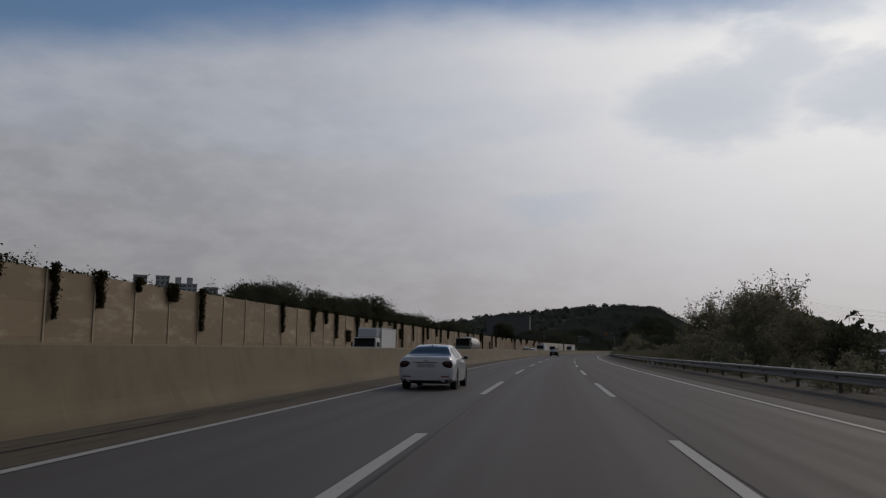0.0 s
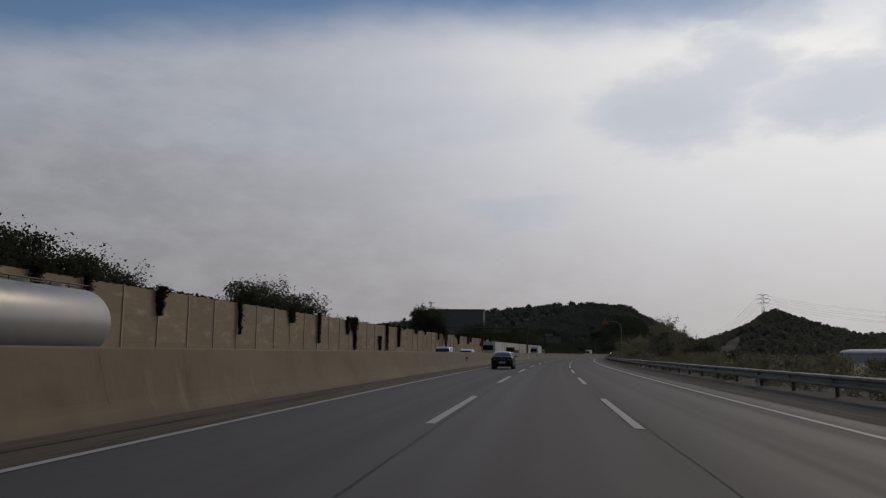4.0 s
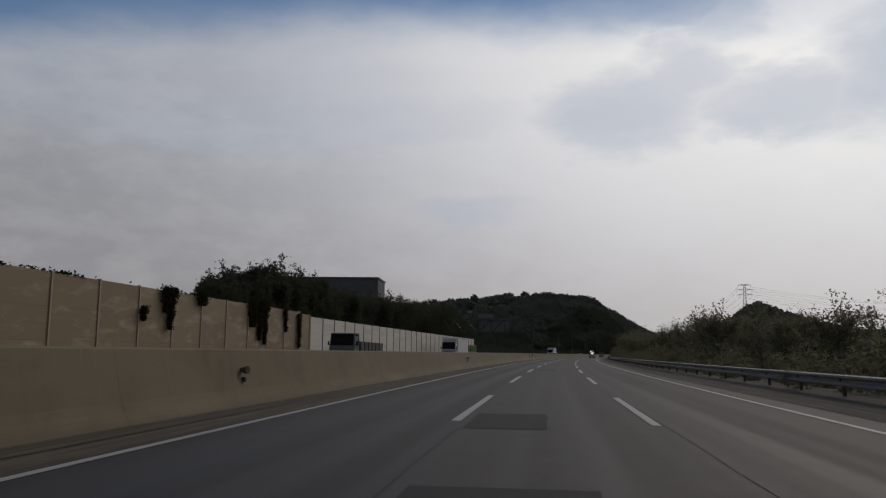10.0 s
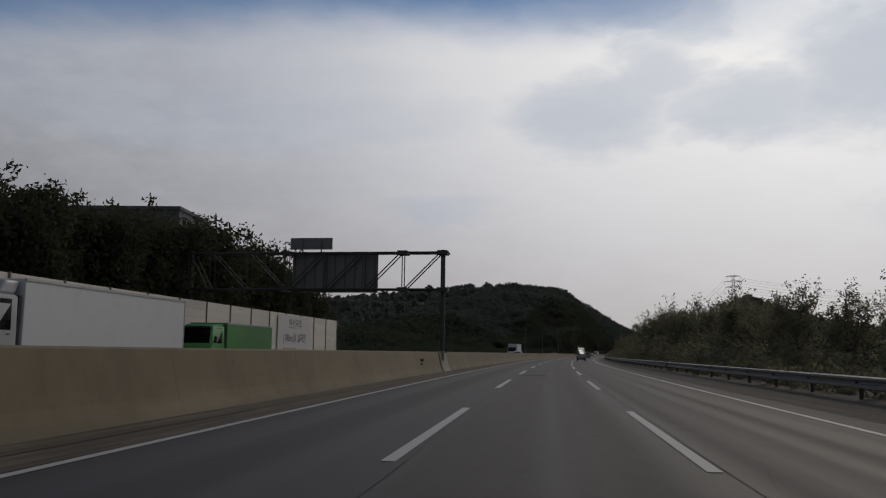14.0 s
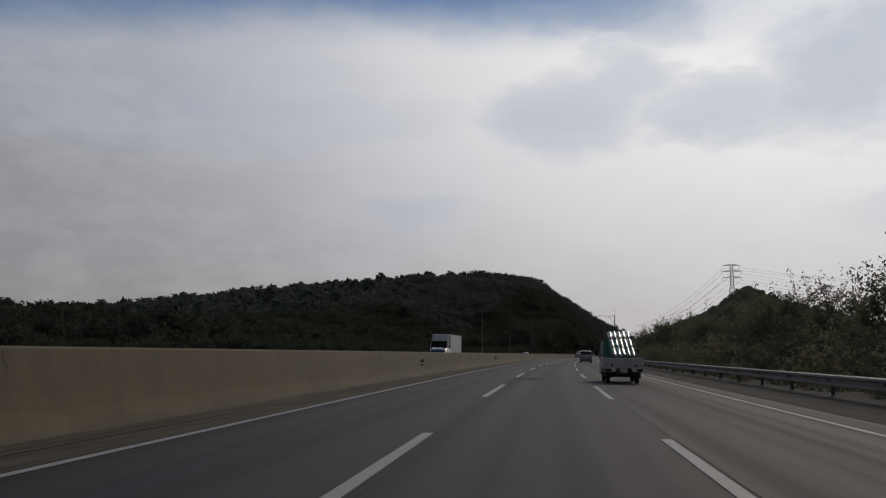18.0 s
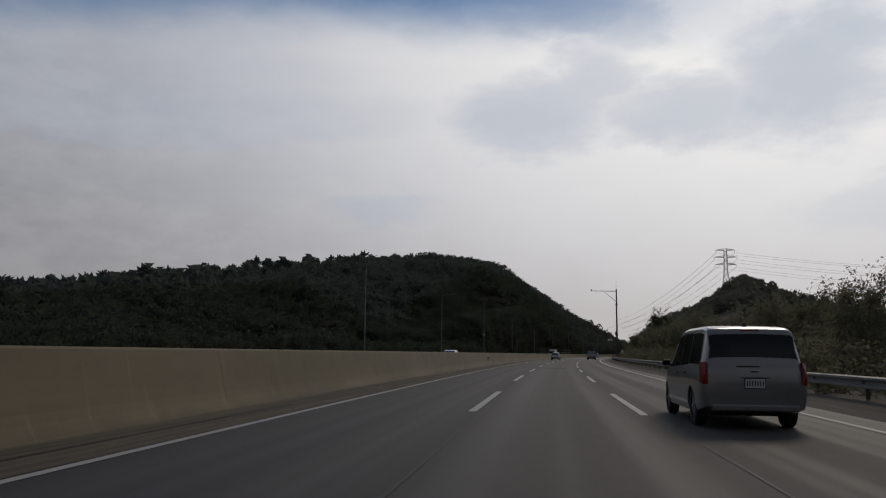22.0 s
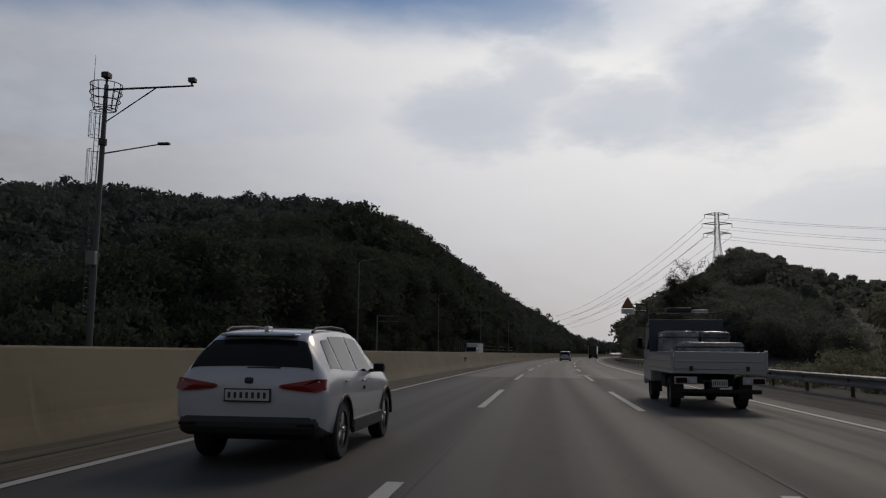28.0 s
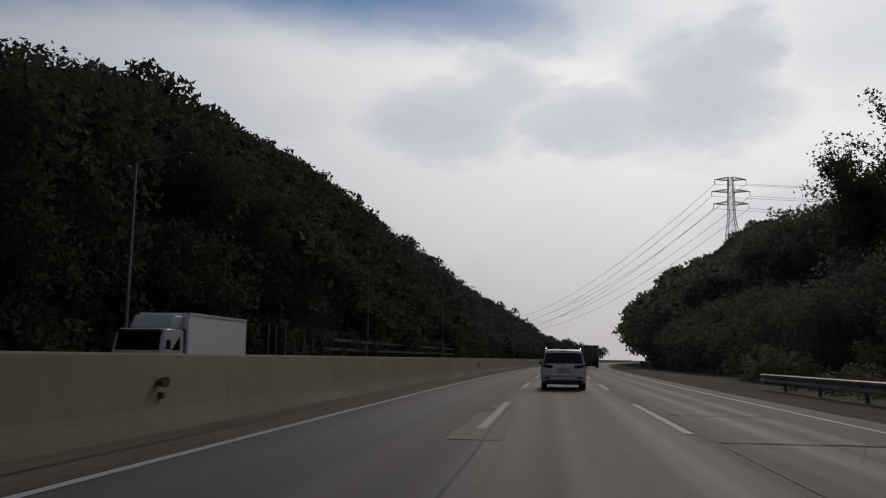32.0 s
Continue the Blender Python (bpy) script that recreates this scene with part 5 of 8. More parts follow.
for x, lean in ((-0.10, 0.06), (0.12, -0.05)):
    part("symbol", curved_pole([(7.05 + x, -0.142, 6.02), (7.05 + x + lean, -0.142, 6.17), (7.05 + x - lean, -0.142, 6.34)], 0.022, 0.022), M["ink"], board)
bm = bmesh.new()
box(bm, 6.4, 7.7, -0.13, -0.10, 5.28, 5.76, 0.008)
plate = part("text_plate", bm, M["sign_white"], t2, "white plate with dark Korean lettering")
lettering("눈비올때", 7.05, 5.64, 0.20, M["ink"], t2, y=-0.136)
lettering("미끄럼주의", 7.05, 5.41, 0.20, M["ink"], t2, y=-0.136)


# ---- small signal post on the far verge ----
post = thing("signal_post", on_road(850.3, -22.5), "grey steel post with two short arms on the far verge", "signal post")
part("column", curved_pole([(0, 0, -0.2), (0, 0, 5.75)], 0.10, 0.08), M["pole"], post)
for z in (5.66, 5.0):
    part("arm", curved_pole([(0, 0, z), (2.65, 0, z)], 0.05, 0.04), M["pole"], post)
bm = bmesh.new()
box(bm, 2.2, 2.7, -0.08, 0.10, 5.50, 5.72, 0.02)
part("signal_head", bm, M["dark_steel"], post)

# ---- posts of a slope fence at the foot of the left hill ----
fence = thing("slope_fence", Matrix.Identity(4), "slim pale steel posts with dark rails along the hill foot", "fence")
for k, s in enumerate((920.5, 922.3, 924.6, 927.0, 929.6, 932.4, 935.5)):
    a = road(s, -24.3, 0.0)
    bm = bmesh.new()
    tube(bm, (a.x, a.y, -0.3), (a.x, a.y, 4.0 - 0.12 * k), 0.055, sides=8)
    part("post", bm, M["pole"], fence)
for z in (1.9, 2.9):
    for s in range(936, 1016, 16):
        part("rail", ribbon("rail", s, s + 15.9, [(-24.3, z), (-24.3, z + 0.3), (-24.4, z + 0.3), (-24.4, z)], M["dark_steel"], 8.0, closed=True), None, fence)
for s in range(936, 1018, 8):
    a = road(s, -24.48, 0.0)
    bm = bmesh.new()
    tube(bm, (a.x, a.y, -0.3), (a.x, a.y, 3.25), 0.06, sides=8)
    part("post", bm, M["dark_steel"], fence)

# ---- street lamps ----
def street_lamp(height, reach, label):
    """Steel column with one rising arm; the arm reaches to local +x."""
    lamp = thing("street_lamp", Matrix.Identity(4), label, "street lamp", "street lamps along the motorway")
    bm = bmesh.new()
    tube(bm, (0, 0, -0.2), (0, 0, height), 0.10, 0.05, 12)
    part("column", bm, M["pole"], lamp)
    bm = bmesh.new()
    tube(bm, (0, 0, 0), (0, 0, 0.9), 0.15, 0.13, 12)
    part("base_cover", bm, M["pole"], lamp)
    part("arm", curved_pole([(0, 0, height - 0.05), (0.25, 0, height + 0.06), (reach, 0, height + 0.42)], 0.045, 0.03), M["pole"], lamp)
    bm = bmesh.new()
    box(bm, reach - 0.1, reach + 0.55, -0.13, 0.13, height + 0.36, height + 0.48, 0.03)
    part("lamp_head", bm, M["dark_steel"], lamp)
    return lamp


lamp = street_lamp(11.6, 2.6, "tall grey steel street lamp with one short rising arm")
lamp.matrix_world = on_road(686, -22.9)
for s in (738, 842.7, 896, 948, 998, 1050, 1102):
    copy_thing(lamp, on_road(s, -22.9))


# ---- camera mast ----
M["mast_steel"] = material("weathered_mast_steel", (0.085, 0.087, 0.086), 0.55, 0.3, grain=6, dark=(0.06, 0.06, 0.06))
mast = thing("camera_mast", on_road(789.2, -22.6), "tall grey surveillance camera mast with caged ladder, basket and side arms", "camera mast")
part("column", curved_pole([(0, 0, -0.2), (0, 0, 6.0), (0, 0, 11.4), (0, 0, 14.6)], 0.17, 0.11), M["mast_steel"], mast)
for z in (5.8, 11.6):
    bm = bmesh.new()
    tube(bm, (0, 0, z - 0.15), (0, 0, z + 0.15), 0.21, sides=14)
    part("collar", bm, M["dark_steel"], mast)
bm = bmesh.new()
for z, r in ((13.3, 0.55), (13.75, 0.72), (14.15, 0.78), (14.6, 0.78)):
    for i in range(20):
        a, b = 2 * math.pi * i / 20, 2 * math.pi * (i + 1) / 20
        tube(bm, (r * math.cos(a), r * math.sin(a), z), (r * math.cos(b), r * math.sin(b), z), 0.025, sides=5)
for i in range(12):
    a = 2 * math.pi * i / 12
    tube(bm, (0.55 * math.cos(a), 0.55 * math.sin(a), 13.3), (0.78 * math.cos(a), 0.78 * math.sin(a), 14.6), 0.02, sides=5)
part("basket", bm, M["dark_steel"], mast)
bm = bmesh.new()
for i in range(6):
    a = math.pi * i / 3
    tube(bm, (0, 0, 13.32), (0.55 * math.cos(a), 0.55 * math.sin(a), 13.32), 0.02, sides=5)
part("basket_floor", bm, M["dark_steel"], mast)
bm = bmesh.new()
for y in (-0.2, 0.2):
    tube(bm, (-0.35, y, 3.0), (-0.35, y, 13.2), 0.02, sides=5)
for z in np.arange(3.0, 13.2, 0.3):
    tube(bm, (-0.35, -0.2, z), (-0.35, 0.2, z), 0.012, sides=4)
part("ladder", bm, M["dark_steel"], mast)
for z0, z1 in ((5.5, 11.2), (11.9, 13.2)):
    bm = bmesh.new()
    for z in np.linspace(z0, z1, max(2, int((z1 - z0) / 1.3))):
        for i in range(8):
            a, b = math.pi / 2 + math.pi * i / 8, math.pi / 2 + math.pi * (i + 1) / 8
            tube(bm, (-0.35 + 0.42 * math.cos(a), 0.36 * math.sin(a), z), (-0.35 + 0.42 * math.cos(b), 0.36 * math.sin(b), z), 0.016, sides=4)
    for a in (0.6, 0.8, 1.0, 1.2, 1.4):
        tube(bm, (-0.35 + 0.42 * math.cos(a * math.pi), 0.36 * math.sin(a * math.pi), z0), (-0.35 + 0.42 * math.cos(a * math.pi), 0.36 * math.sin(a * math.pi), z1), 0.013, sides=4)
    part("ladder_cage", bm, M["dark_steel"], mast)
part("camera_arm", curved_pole([(0, 0, 14.35), (4.7, 0, 14.4)], 0.06, 0.045), M["dark_steel"], mast)
part("arm_strut", curved_pole([(0, 0, 12.6), (2.7, 0, 14.35)], 0.03, 0.03), M["dark_steel"], mast)
bm = bmesh.new()
tube(bm, (4.6, 0, 14.4), (4.6, 0, 14.62), 0.05)
box(bm, 4.42, 4.78, -0.12, 0.22, 14.6, 14.82, 0.03)
part("camera", bm, M["dark_steel"], mast)
bm = bmesh.new()
tube(bm, (0, 0, 14.6), (0, 0, 15.0), 0.06)
box(bm, -0.2, 0.18, -0.25, 0.2, 14.95, 15.25, 0.04)
part("camera", bm, M["dark_steel"], mast)
part("lamp_arm", curved_pole([(0, 0, 11.0), (3.3, 0, 11.45)], 0.04, 0.03), M["dark_steel"], mast)
bm = bmesh.new()
box(bm, 3.0, 3.6, -0.12, 0.12, 11.38, 11.5, 0.03)
part("lamp_head", bm, M["dark_steel"], mast)
part("lightning_rod", curved_pole([(-0.7, 0, 14.2), (-0.7, 0, 16.2)], 0.02, 0.01), M["dark_steel"], mast)
bm = bmesh.new()
box(bm, -0.25, 0.25, -0.45, -0.18, 5.3, 6.0, 0.03)
part("equipment_box", bm, M["pole"], mast)

# ---- detector pole on the near side ----
det = thing("detector_pole", on_road(755.6, 8.75), "tall dark grey pole with a long arm carrying a traffic detector", "pole")
part("column", curved_pole([(0, 0, -0.2), (0, 0, 5.0), (0, 0, 10.8), (0, 0, 14.1)], 0.20, 0.12), M["dark_steel"], det)
for z in (5.0, 11.0):
    bm = bmesh.new()
    tube(bm, (0, 0, z - 0.18), (0, 0, z + 0.18), 0.24, sides=14)
    part("collar", bm, M["dark_steel"], det)
part("arm", curved_pole([(0, 0, 13.68), (-4.85, 0, 13.75)], 0.07, 0.045), M["dark_steel"], det)
part("arm_strut", curved_pole([(0, 0, 11.6), (-2.3, 0, 13.55)], 0.035, 0.035), M["dark_steel"], det)
bm = bmesh.new()
box(bm, -4.95, -4.75, -0.12, 0.15, 13.75, 14.05, 0.02)
part("detector", bm, M["dark_steel"], det)
part("lightning_rod", curved_pole([(0, 0, 14.1), (0, 0, 16.0)], 0.02, 0.01), M["dark_steel"], det)
bm = bmesh.new()
box(bm, -0.35, -0.16, -0.25, 0.25, 5.0, 5.7, 0.03)
part("equipment_box", bm, M["pole"], det)


# ---- pylon and power lines ----
M["pylon"] = material("pylon_steel", (0.22, 0.225, 0.23), 0.55, 0.5, grain=2)


def pylon(s, d, base, top, label):
    p = thing("pylon", on_road(s, d, base, 12), label, "pylon", "pylons")
    h = top - base
    half = lambda z: np.interp(z / h, [0, 0.55, 1.0], [3.6, 1.3, 0.9])
    bm = bmesh.new()
    levels = [0, 0.13, 0.25, 0.36, 0.46, 0.55, 0.63, 0.71, 0.79, 0.87, 0.95, 1.0]
    for a, b in zip(levels[:-1], levels[1:]):
        za, zb = a * h, b * h
        wa, wb = half(za), half(zb)
        for sx, sy, tx, ty in ((-1, -1, 1, -1), (1, -1, 1, 1), (1, 1, -1, 1), (-1, 1, -1, -1)):
            tube(bm, (sx * wa, sy * wa, za), (sx * wb, sy * wb, zb), 0.13, sides=5)
            tube(bm, (sx * wa, sy * wa, za), (tx * wb, ty * wb, zb), 0.06, sides=4)
            tube(bm, (tx * wa, ty * wa, za), (sx * wb, sy * wb, zb), 0.06, sides=4)
            tube(bm, (sx * wb, sy * wb, zb), (tx * wb, ty * wb, zb), 0.06, sides=4)
    part("tower", bm, M["pylon"], p)
    for k, (z, reach) in enumerate(((0.69, 7.2), (0.83, 7.8), (0.965, 6.4))):
        bm = bmesh.new()
        w = half(z * h)
        for sx in (-1, 1):
            for sy in (-1, 1):
                tube(bm, (sx * w, sy * w, z * h), (sx * reach, 0, z * h + 0.35), 0.15, sides=4)
                tube(bm, (sx * w, sy * w, z * h + 1.3), (sx * reach, 0, z * h + 0.35), 0.13, sides=4)
            for u in (0.33, 0.66):
                x = sx * (w + (reach - w) * u)
                tube(bm, (x, -w * (1 - u), z * h + 0.1), (x, w * (1 - u), z * h + 0.1), 0.05, sides=4)
                tube(bm, (x, -w * (1 - u), z * h + 0.1), (x, -w * (1 - u) * 0.6, z * h + 1.3 - u), 0.05, sides=4)
        part("crossarm", bm, M["pylon"], p)
        for sx in (-1, 1):
            bm = bmesh.new()
            tube(bm, (sx * reach, 0, z * h + 0.3), (sx * reach, 0, z * h - 1.6), 0.12, sides=6)
            part("insulator", bm, M["dark_steel"], p)
    return p


pylon(1206, 50.5, 40.0, 77.5, "grey lattice steel power pylon with three crossarms on the hill")
M["wire"] = material("power_line", (0.12, 0.12, 0.125), 0.5, 0.5)


def cable(a, b, sag, r=0.05):
    cu = bpy.data.curves.new("power_line", "CURVE")
    cu.dimensions, cu.bevel_depth, cu.bevel_resolution = "3D", r, 1
    sp = cu.splines.new("POLY")
    sp.points.add(24)
    for i in range(25):
        u = i / 24
        p = a.lerp(b, u) - Vector((0, 0, sag * 4 * u * (1 - u)))
        sp.points[i].co = (*p, 1)
    cu.materials.append(M["wire"])
    ob = new("power_line", cu)
    return tagged(ob, "thin sagging high-voltage cable from the pylon", "cable", "power lines")


PY = on_road(1206, 50.5, 40.0, 12)
for z, reach in ((0.69, 7.2), (0.83, 7.8), (0.965, 6.4)):
    for sx in (-1, 1):
        a = PY @ Vector((sx * reach, 0, z * 37.5 - 1.6))
        far = road(1500, -107 + sx * 7, 25 + 40 * (z - 0.68))
        cable(a, far, 8, 0.08)
        back = road(980, 330 + sx * 6, 27 + 40 * (z - 0.68))
        cable(a, back, 9, 0.06)

# ---- building behind the trees, far flats, sheds ----
M["wall_grey"] = material("grey_rendered_wall", (0.10, 0.105, 0.11), 0.8, grain=0.5, stain=(0.08, 0.083, 0.088), stain_scale=0.2, coords="World")
M["wall_pale"] = material("pale_rendered_wall", (0.36, 0.37, 0.39), 0.8, grain=0.5, coords="World")
M["window_dark"] = glass("far_window", (0.11, 0.115, 0.12), 0.2)
M["shed_roof"] = material("pale_shed_roof", (0.45, 0.46, 0.48), 0.6, grain=1.0, coords="World")


def block_building(m, w, dep, h, floors, cols, wall, label, plant=False):
    b = thing("office_building", m, label, "building")
    bm = bmesh.new()
    box(bm, -w / 2, w / 2, -dep / 2, dep / 2, -1, h)
    part("wall", bm, wall, b)
    bm = bmesh.new()
    box(bm, -w / 2 - 0.2, w / 2 + 0.2, -dep / 2 - 0.2, dep / 2 + 0.2, h + 0.004, h + 0.5)
    roof = part("roof", bm, wall, b)
    if plant:
        for x in (-w * 0.25, w * 0.2):
            bm = bmesh.new()
            box(bm, x - 2, x + 2, -2, 2, h + 0.5, h + 5)
            part("roof_plant", bm, wall, roof)
    bm = bmesh.new()
    box(bm, 0, w / cols * 0.55, -dep / 2 - 0.05, -dep / 2 + 0.05, 0, h / floors * 0.45)
    me = bpy.data.meshes.new("window")
    bm.to_mesh(me)
    bm.free()
    me.materials.append(M["window_dark"])
    for i in range(floors):
        for j in range(cols):
            o = part("window", me, None, b)
            o.matrix_local = Matrix.Translation((-w / 2 + (j + 0.22) * w / cols, 0, (i + 0.35) * h / floors))
    return b


block_building(on_road(492, -67, -0.2, 8), 26, 14, 21.1, 6, 8, M["wall_grey"], "dark grey box-like building rising behind the trees")
for az, w, h in ((-27.4, 9, 49), (-26.0, 9, 49), (-24.6, 17, 44), (-22.9, 10, 42)):
    x, y = 600 * math.sin(radians(az)), 600 * math.cos(radians(az))
    block_building(pose(x, y, -0.2, 0, 0, -az), w, 12, h, 16, max(2, int(w / 3)), M["wall_pale"], "pale grey apartment block in the distance", w > 12)


def shed(s, d, w, dep, h, turn):
    b = thing("greenhouse_shed", on_road(s, d, -0.2, turn), "long low pale shed beyond the verge scrub", "shed", "sheds beyond the verge")
    bm = bmesh.new()
    box(bm, -w / 2, w / 2, -dep / 2, dep / 2, 0, h)
    part("wall", bm, M["wall_pale"], b)
    n = 9
    bm = bmesh.new()
    rows = []
    for i in range(n):
        a = math.pi * i / (n - 1)
        z = h + 0.01 + 1.1 * math.sin(a)
        rows.append([bm.verts.new((x, -math.cos(a) * (dep / 2 + 0.3), z)) for x in (-w / 2 - 0.3, w / 2 + 0.3)])
    for i in range(n - 1):
        bm.faces.new((rows[i][0], rows[i][1], rows[i + 1][1], rows[i + 1][0]))
    part("roof", bm, M["shed_roof"], b)


for s, d, turn in ((330, 75, 10), (360, 95, 10), (400, 120, 10), (450, 110, 5), (905, 70, 12), (915, 90, 12), (930, 112, 12), (880, 60, 12)):
    shed(s, d, 34, 8, 2.4, turn + 90)


# ---- lamps and boxes on the median barrier ----
M["rust"] = material("rusty_fitting", (0.13, 0.075, 0.045), 0.8, 0.2, grain=10)
fit = thing("barrier_fitting", Matrix.Identity(4), "small rusty lamp and socket bolted to the median barrier", "fitting", "fittings on the barrier")
bm = bmesh.new()
tube(bm, (-0.05, 0, 0.98), (0.06, 0, 0.98), 0.05, sides=12)
tube(bm, (0.06, 0, 0.98), (0.16, -0.03, 0.98), 0.075, 0.09, 12)
part("lamp", bm, M["rust"], fit)
bm = bmesh.new()
box(bm, -0.04, 0.12, -0.05, 0.05, 0.72, 0.82, 0.01)
part("socket", bm, M["dark_steel"], fit)
bm = bmesh.new()
tube(bm, (-0.01, 0, 0.8), (-0.01, -0.04, 0.96), 0.012)
part("conduit", bm, M["rust"], fit)
FIT_S = [184, 293.2, 338.8, 424.8, 530.2, 576.5, 672.3, 814.2, 868.6, 922]
fit.matrix_world = on_road(FIT_S[0], -6.90, -0.17)
for s in FIT_S[1:]:
    copy_thing(fit, on_road(s, -6.90, -0.17))


# ---- vehicles ----
def car_paint(name, col, rough=0.28, metal=0.0, flake=0.06):
    return material(name, col, rough, metal, grain=3, dark=tuple(c * (1 - flake * 2) for c in col), amount=0.4, coat=0.7, stain=tuple(c * 0.85 + 0.006 for c in col), stain_scale=1.2, stain_lo=0.58)


M["paint_black"] = material("black_car_paint", (0.003, 0.003, 0.0035), 0.12, grain=3, coat=0.0, spec=0.30)
M["paint_white"] = car_paint("white_car_paint", (0.40, 0.41, 0.44), 0.3)
M["paint_silver"] = car_paint("silver_grey_car_paint", (0.155, 0.153, 0.152), 0.32, 0.35)
M["paint_truck"] = car_paint("dusty_white_truck_paint", (0.34, 0.345, 0.35), 0.45)
M["paint_dark"] = car_paint("dark_truck_paint", (0.03, 0.032, 0.035), 0.4)
M["paint_green"] = car_paint("dark_green_truck_paint", (0.018, 0.045, 0.038), 0.4)
M["paint_bright_green"] = car_paint("bright_green_truck_paint", (0.03, 0.24, 0.02), 0.4)
M["car_glass"] = glass("dark_car_glass", (0.010, 0.011, 0.012), 0.05)
M["tyre"] = material("tyre_rubber", (0.018, 0.018, 0.018), 0.85, grain=20)
M["rim"] = material("alloy_rim", (0.45, 0.45, 0.46), 0.3, 0.9, grain=6)
M["rim_steel"] = material("steel_rim", (0.22, 0.22, 0.22), 0.5, 0.6, grain=6)
M["trim"] = material("black_plastic_trim", (0.014, 0.014, 0.015), 0.6, grain=10)
M["tail_red"] = material("red_tail_lamp", (0.22, 0.012, 0.010), 0.25, spec=0.3, coat=0.05)
M["tail_dark"] = material("dark_red_tail_lamp", (0.028, 0.004, 0.004), 0.2, spec=0.3, coat=0.05)
M["lamp_clear"] = material("clear_lamp", (0.55, 0.56, 0.58), 0.15, spec=0.6, coat=0.5)
M["lamp_amber"] = material("amber_lamp", (0.45, 0.16, 0.02), 0.2, coat=0.5)
M["plate"] = material("number_plate_white", (0.50, 0.51, 0.50), 0.5, grain=20)
M["plate_ink"] = material("number_plate_ink", (0.02, 0.02, 0.03), 0.6)
M["chrome"] = material("chrome", (0.6, 0.6, 0.6), 0.12, 1.0)
M["under"] = material("underbody", (0.012, 0.012, 0.012), 0.9, grain=10)
M["box_white"] = material("white_cargo_box", (0.60, 0.60, 0.60), 0.45, grain=1.5, dark=(0.54, 0.54, 0.53), stain=(0.45, 0.44, 0.42), stain_scale=0.7, stain_lo=0.58)
M["steel_tank"] = material("pale_steel_tank", (0.45, 0.43, 0.40), 0.4, 0.3, grain=2, stain=(0.3, 0.28, 0.25), stain_scale=0.6, stain_lo=0.52)
M["foil"] = material("bright_metal_foil", (0.48, 0.50, 0.49), 0.24, 0.9, grain=4, dark=(0.30, 0.33, 0.315), bump=0.08, bump_scale=12)
M["tarp_green"] = material("dark_green_tarpaulin", (0.040, 0.105, 0.078), 0.85, grain=3, bump=0.3, bump_scale=5, spec=0.08)
M["wrap"] = material("clear_grey_plastic_wrap", (0.42, 0.43, 0.45), 0.3, grain=5, dark=(0.10, 0.11, 0.13), amount=0.7, bump=0.8, bump_scale=9)
M["blue_goods"] = material("dark_blue_sheet", (0.045, 0.055, 0.075), 0.6, grain=4)
M["rope"] = material("black_strap", (0.012, 0.012, 0.012), 0.8)
M["silver_bed"] = material("grey_steel_bed", (0.42, 0.42, 0.42), 0.5, 0.2, grain=3, stain=(0.18, 0.17, 0.16), stain_scale=1.4, stain_lo=0.55)


def smooth_interp(y, table):
    """Monotone cubic interpolation through (position, value) pairs."""
    xs = np.array([p[0] for p in table], float)
    vs = np.array([p[1] for p in table], float)
    h = np.diff(xs)
    dlt = np.diff(vs) / h
    m = np.zeros(len(xs))
    m[0], m[-1] = dlt[0], dlt[-1]
    for i in range(1, len(xs) - 1):
        if dlt[i - 1] * dlt[i] > 0:
            w1, w2 = 2 * h[i] + h[i - 1], h[i] + 2 * h[i - 1]
            m[i] = (w1 + w2) / (w1 / dlt[i - 1] + w2 / dlt[i])
    y = np.clip(y, xs[0], xs[-1])
    i = np.clip(np.searchsorted(xs, y) - 1, 0, len(h) - 1)
    t = (y - xs[i]) / h[i]
    return (2 * t**3 - 3 * t**2 + 1) * vs[i] + (t**3 - 2 * t**2 + t) * h[i] * m[i] + (-2 * t**3 + 3 * t**2) * vs[i + 1] + (t**3 - t**2) * h[i] * m[i + 1]


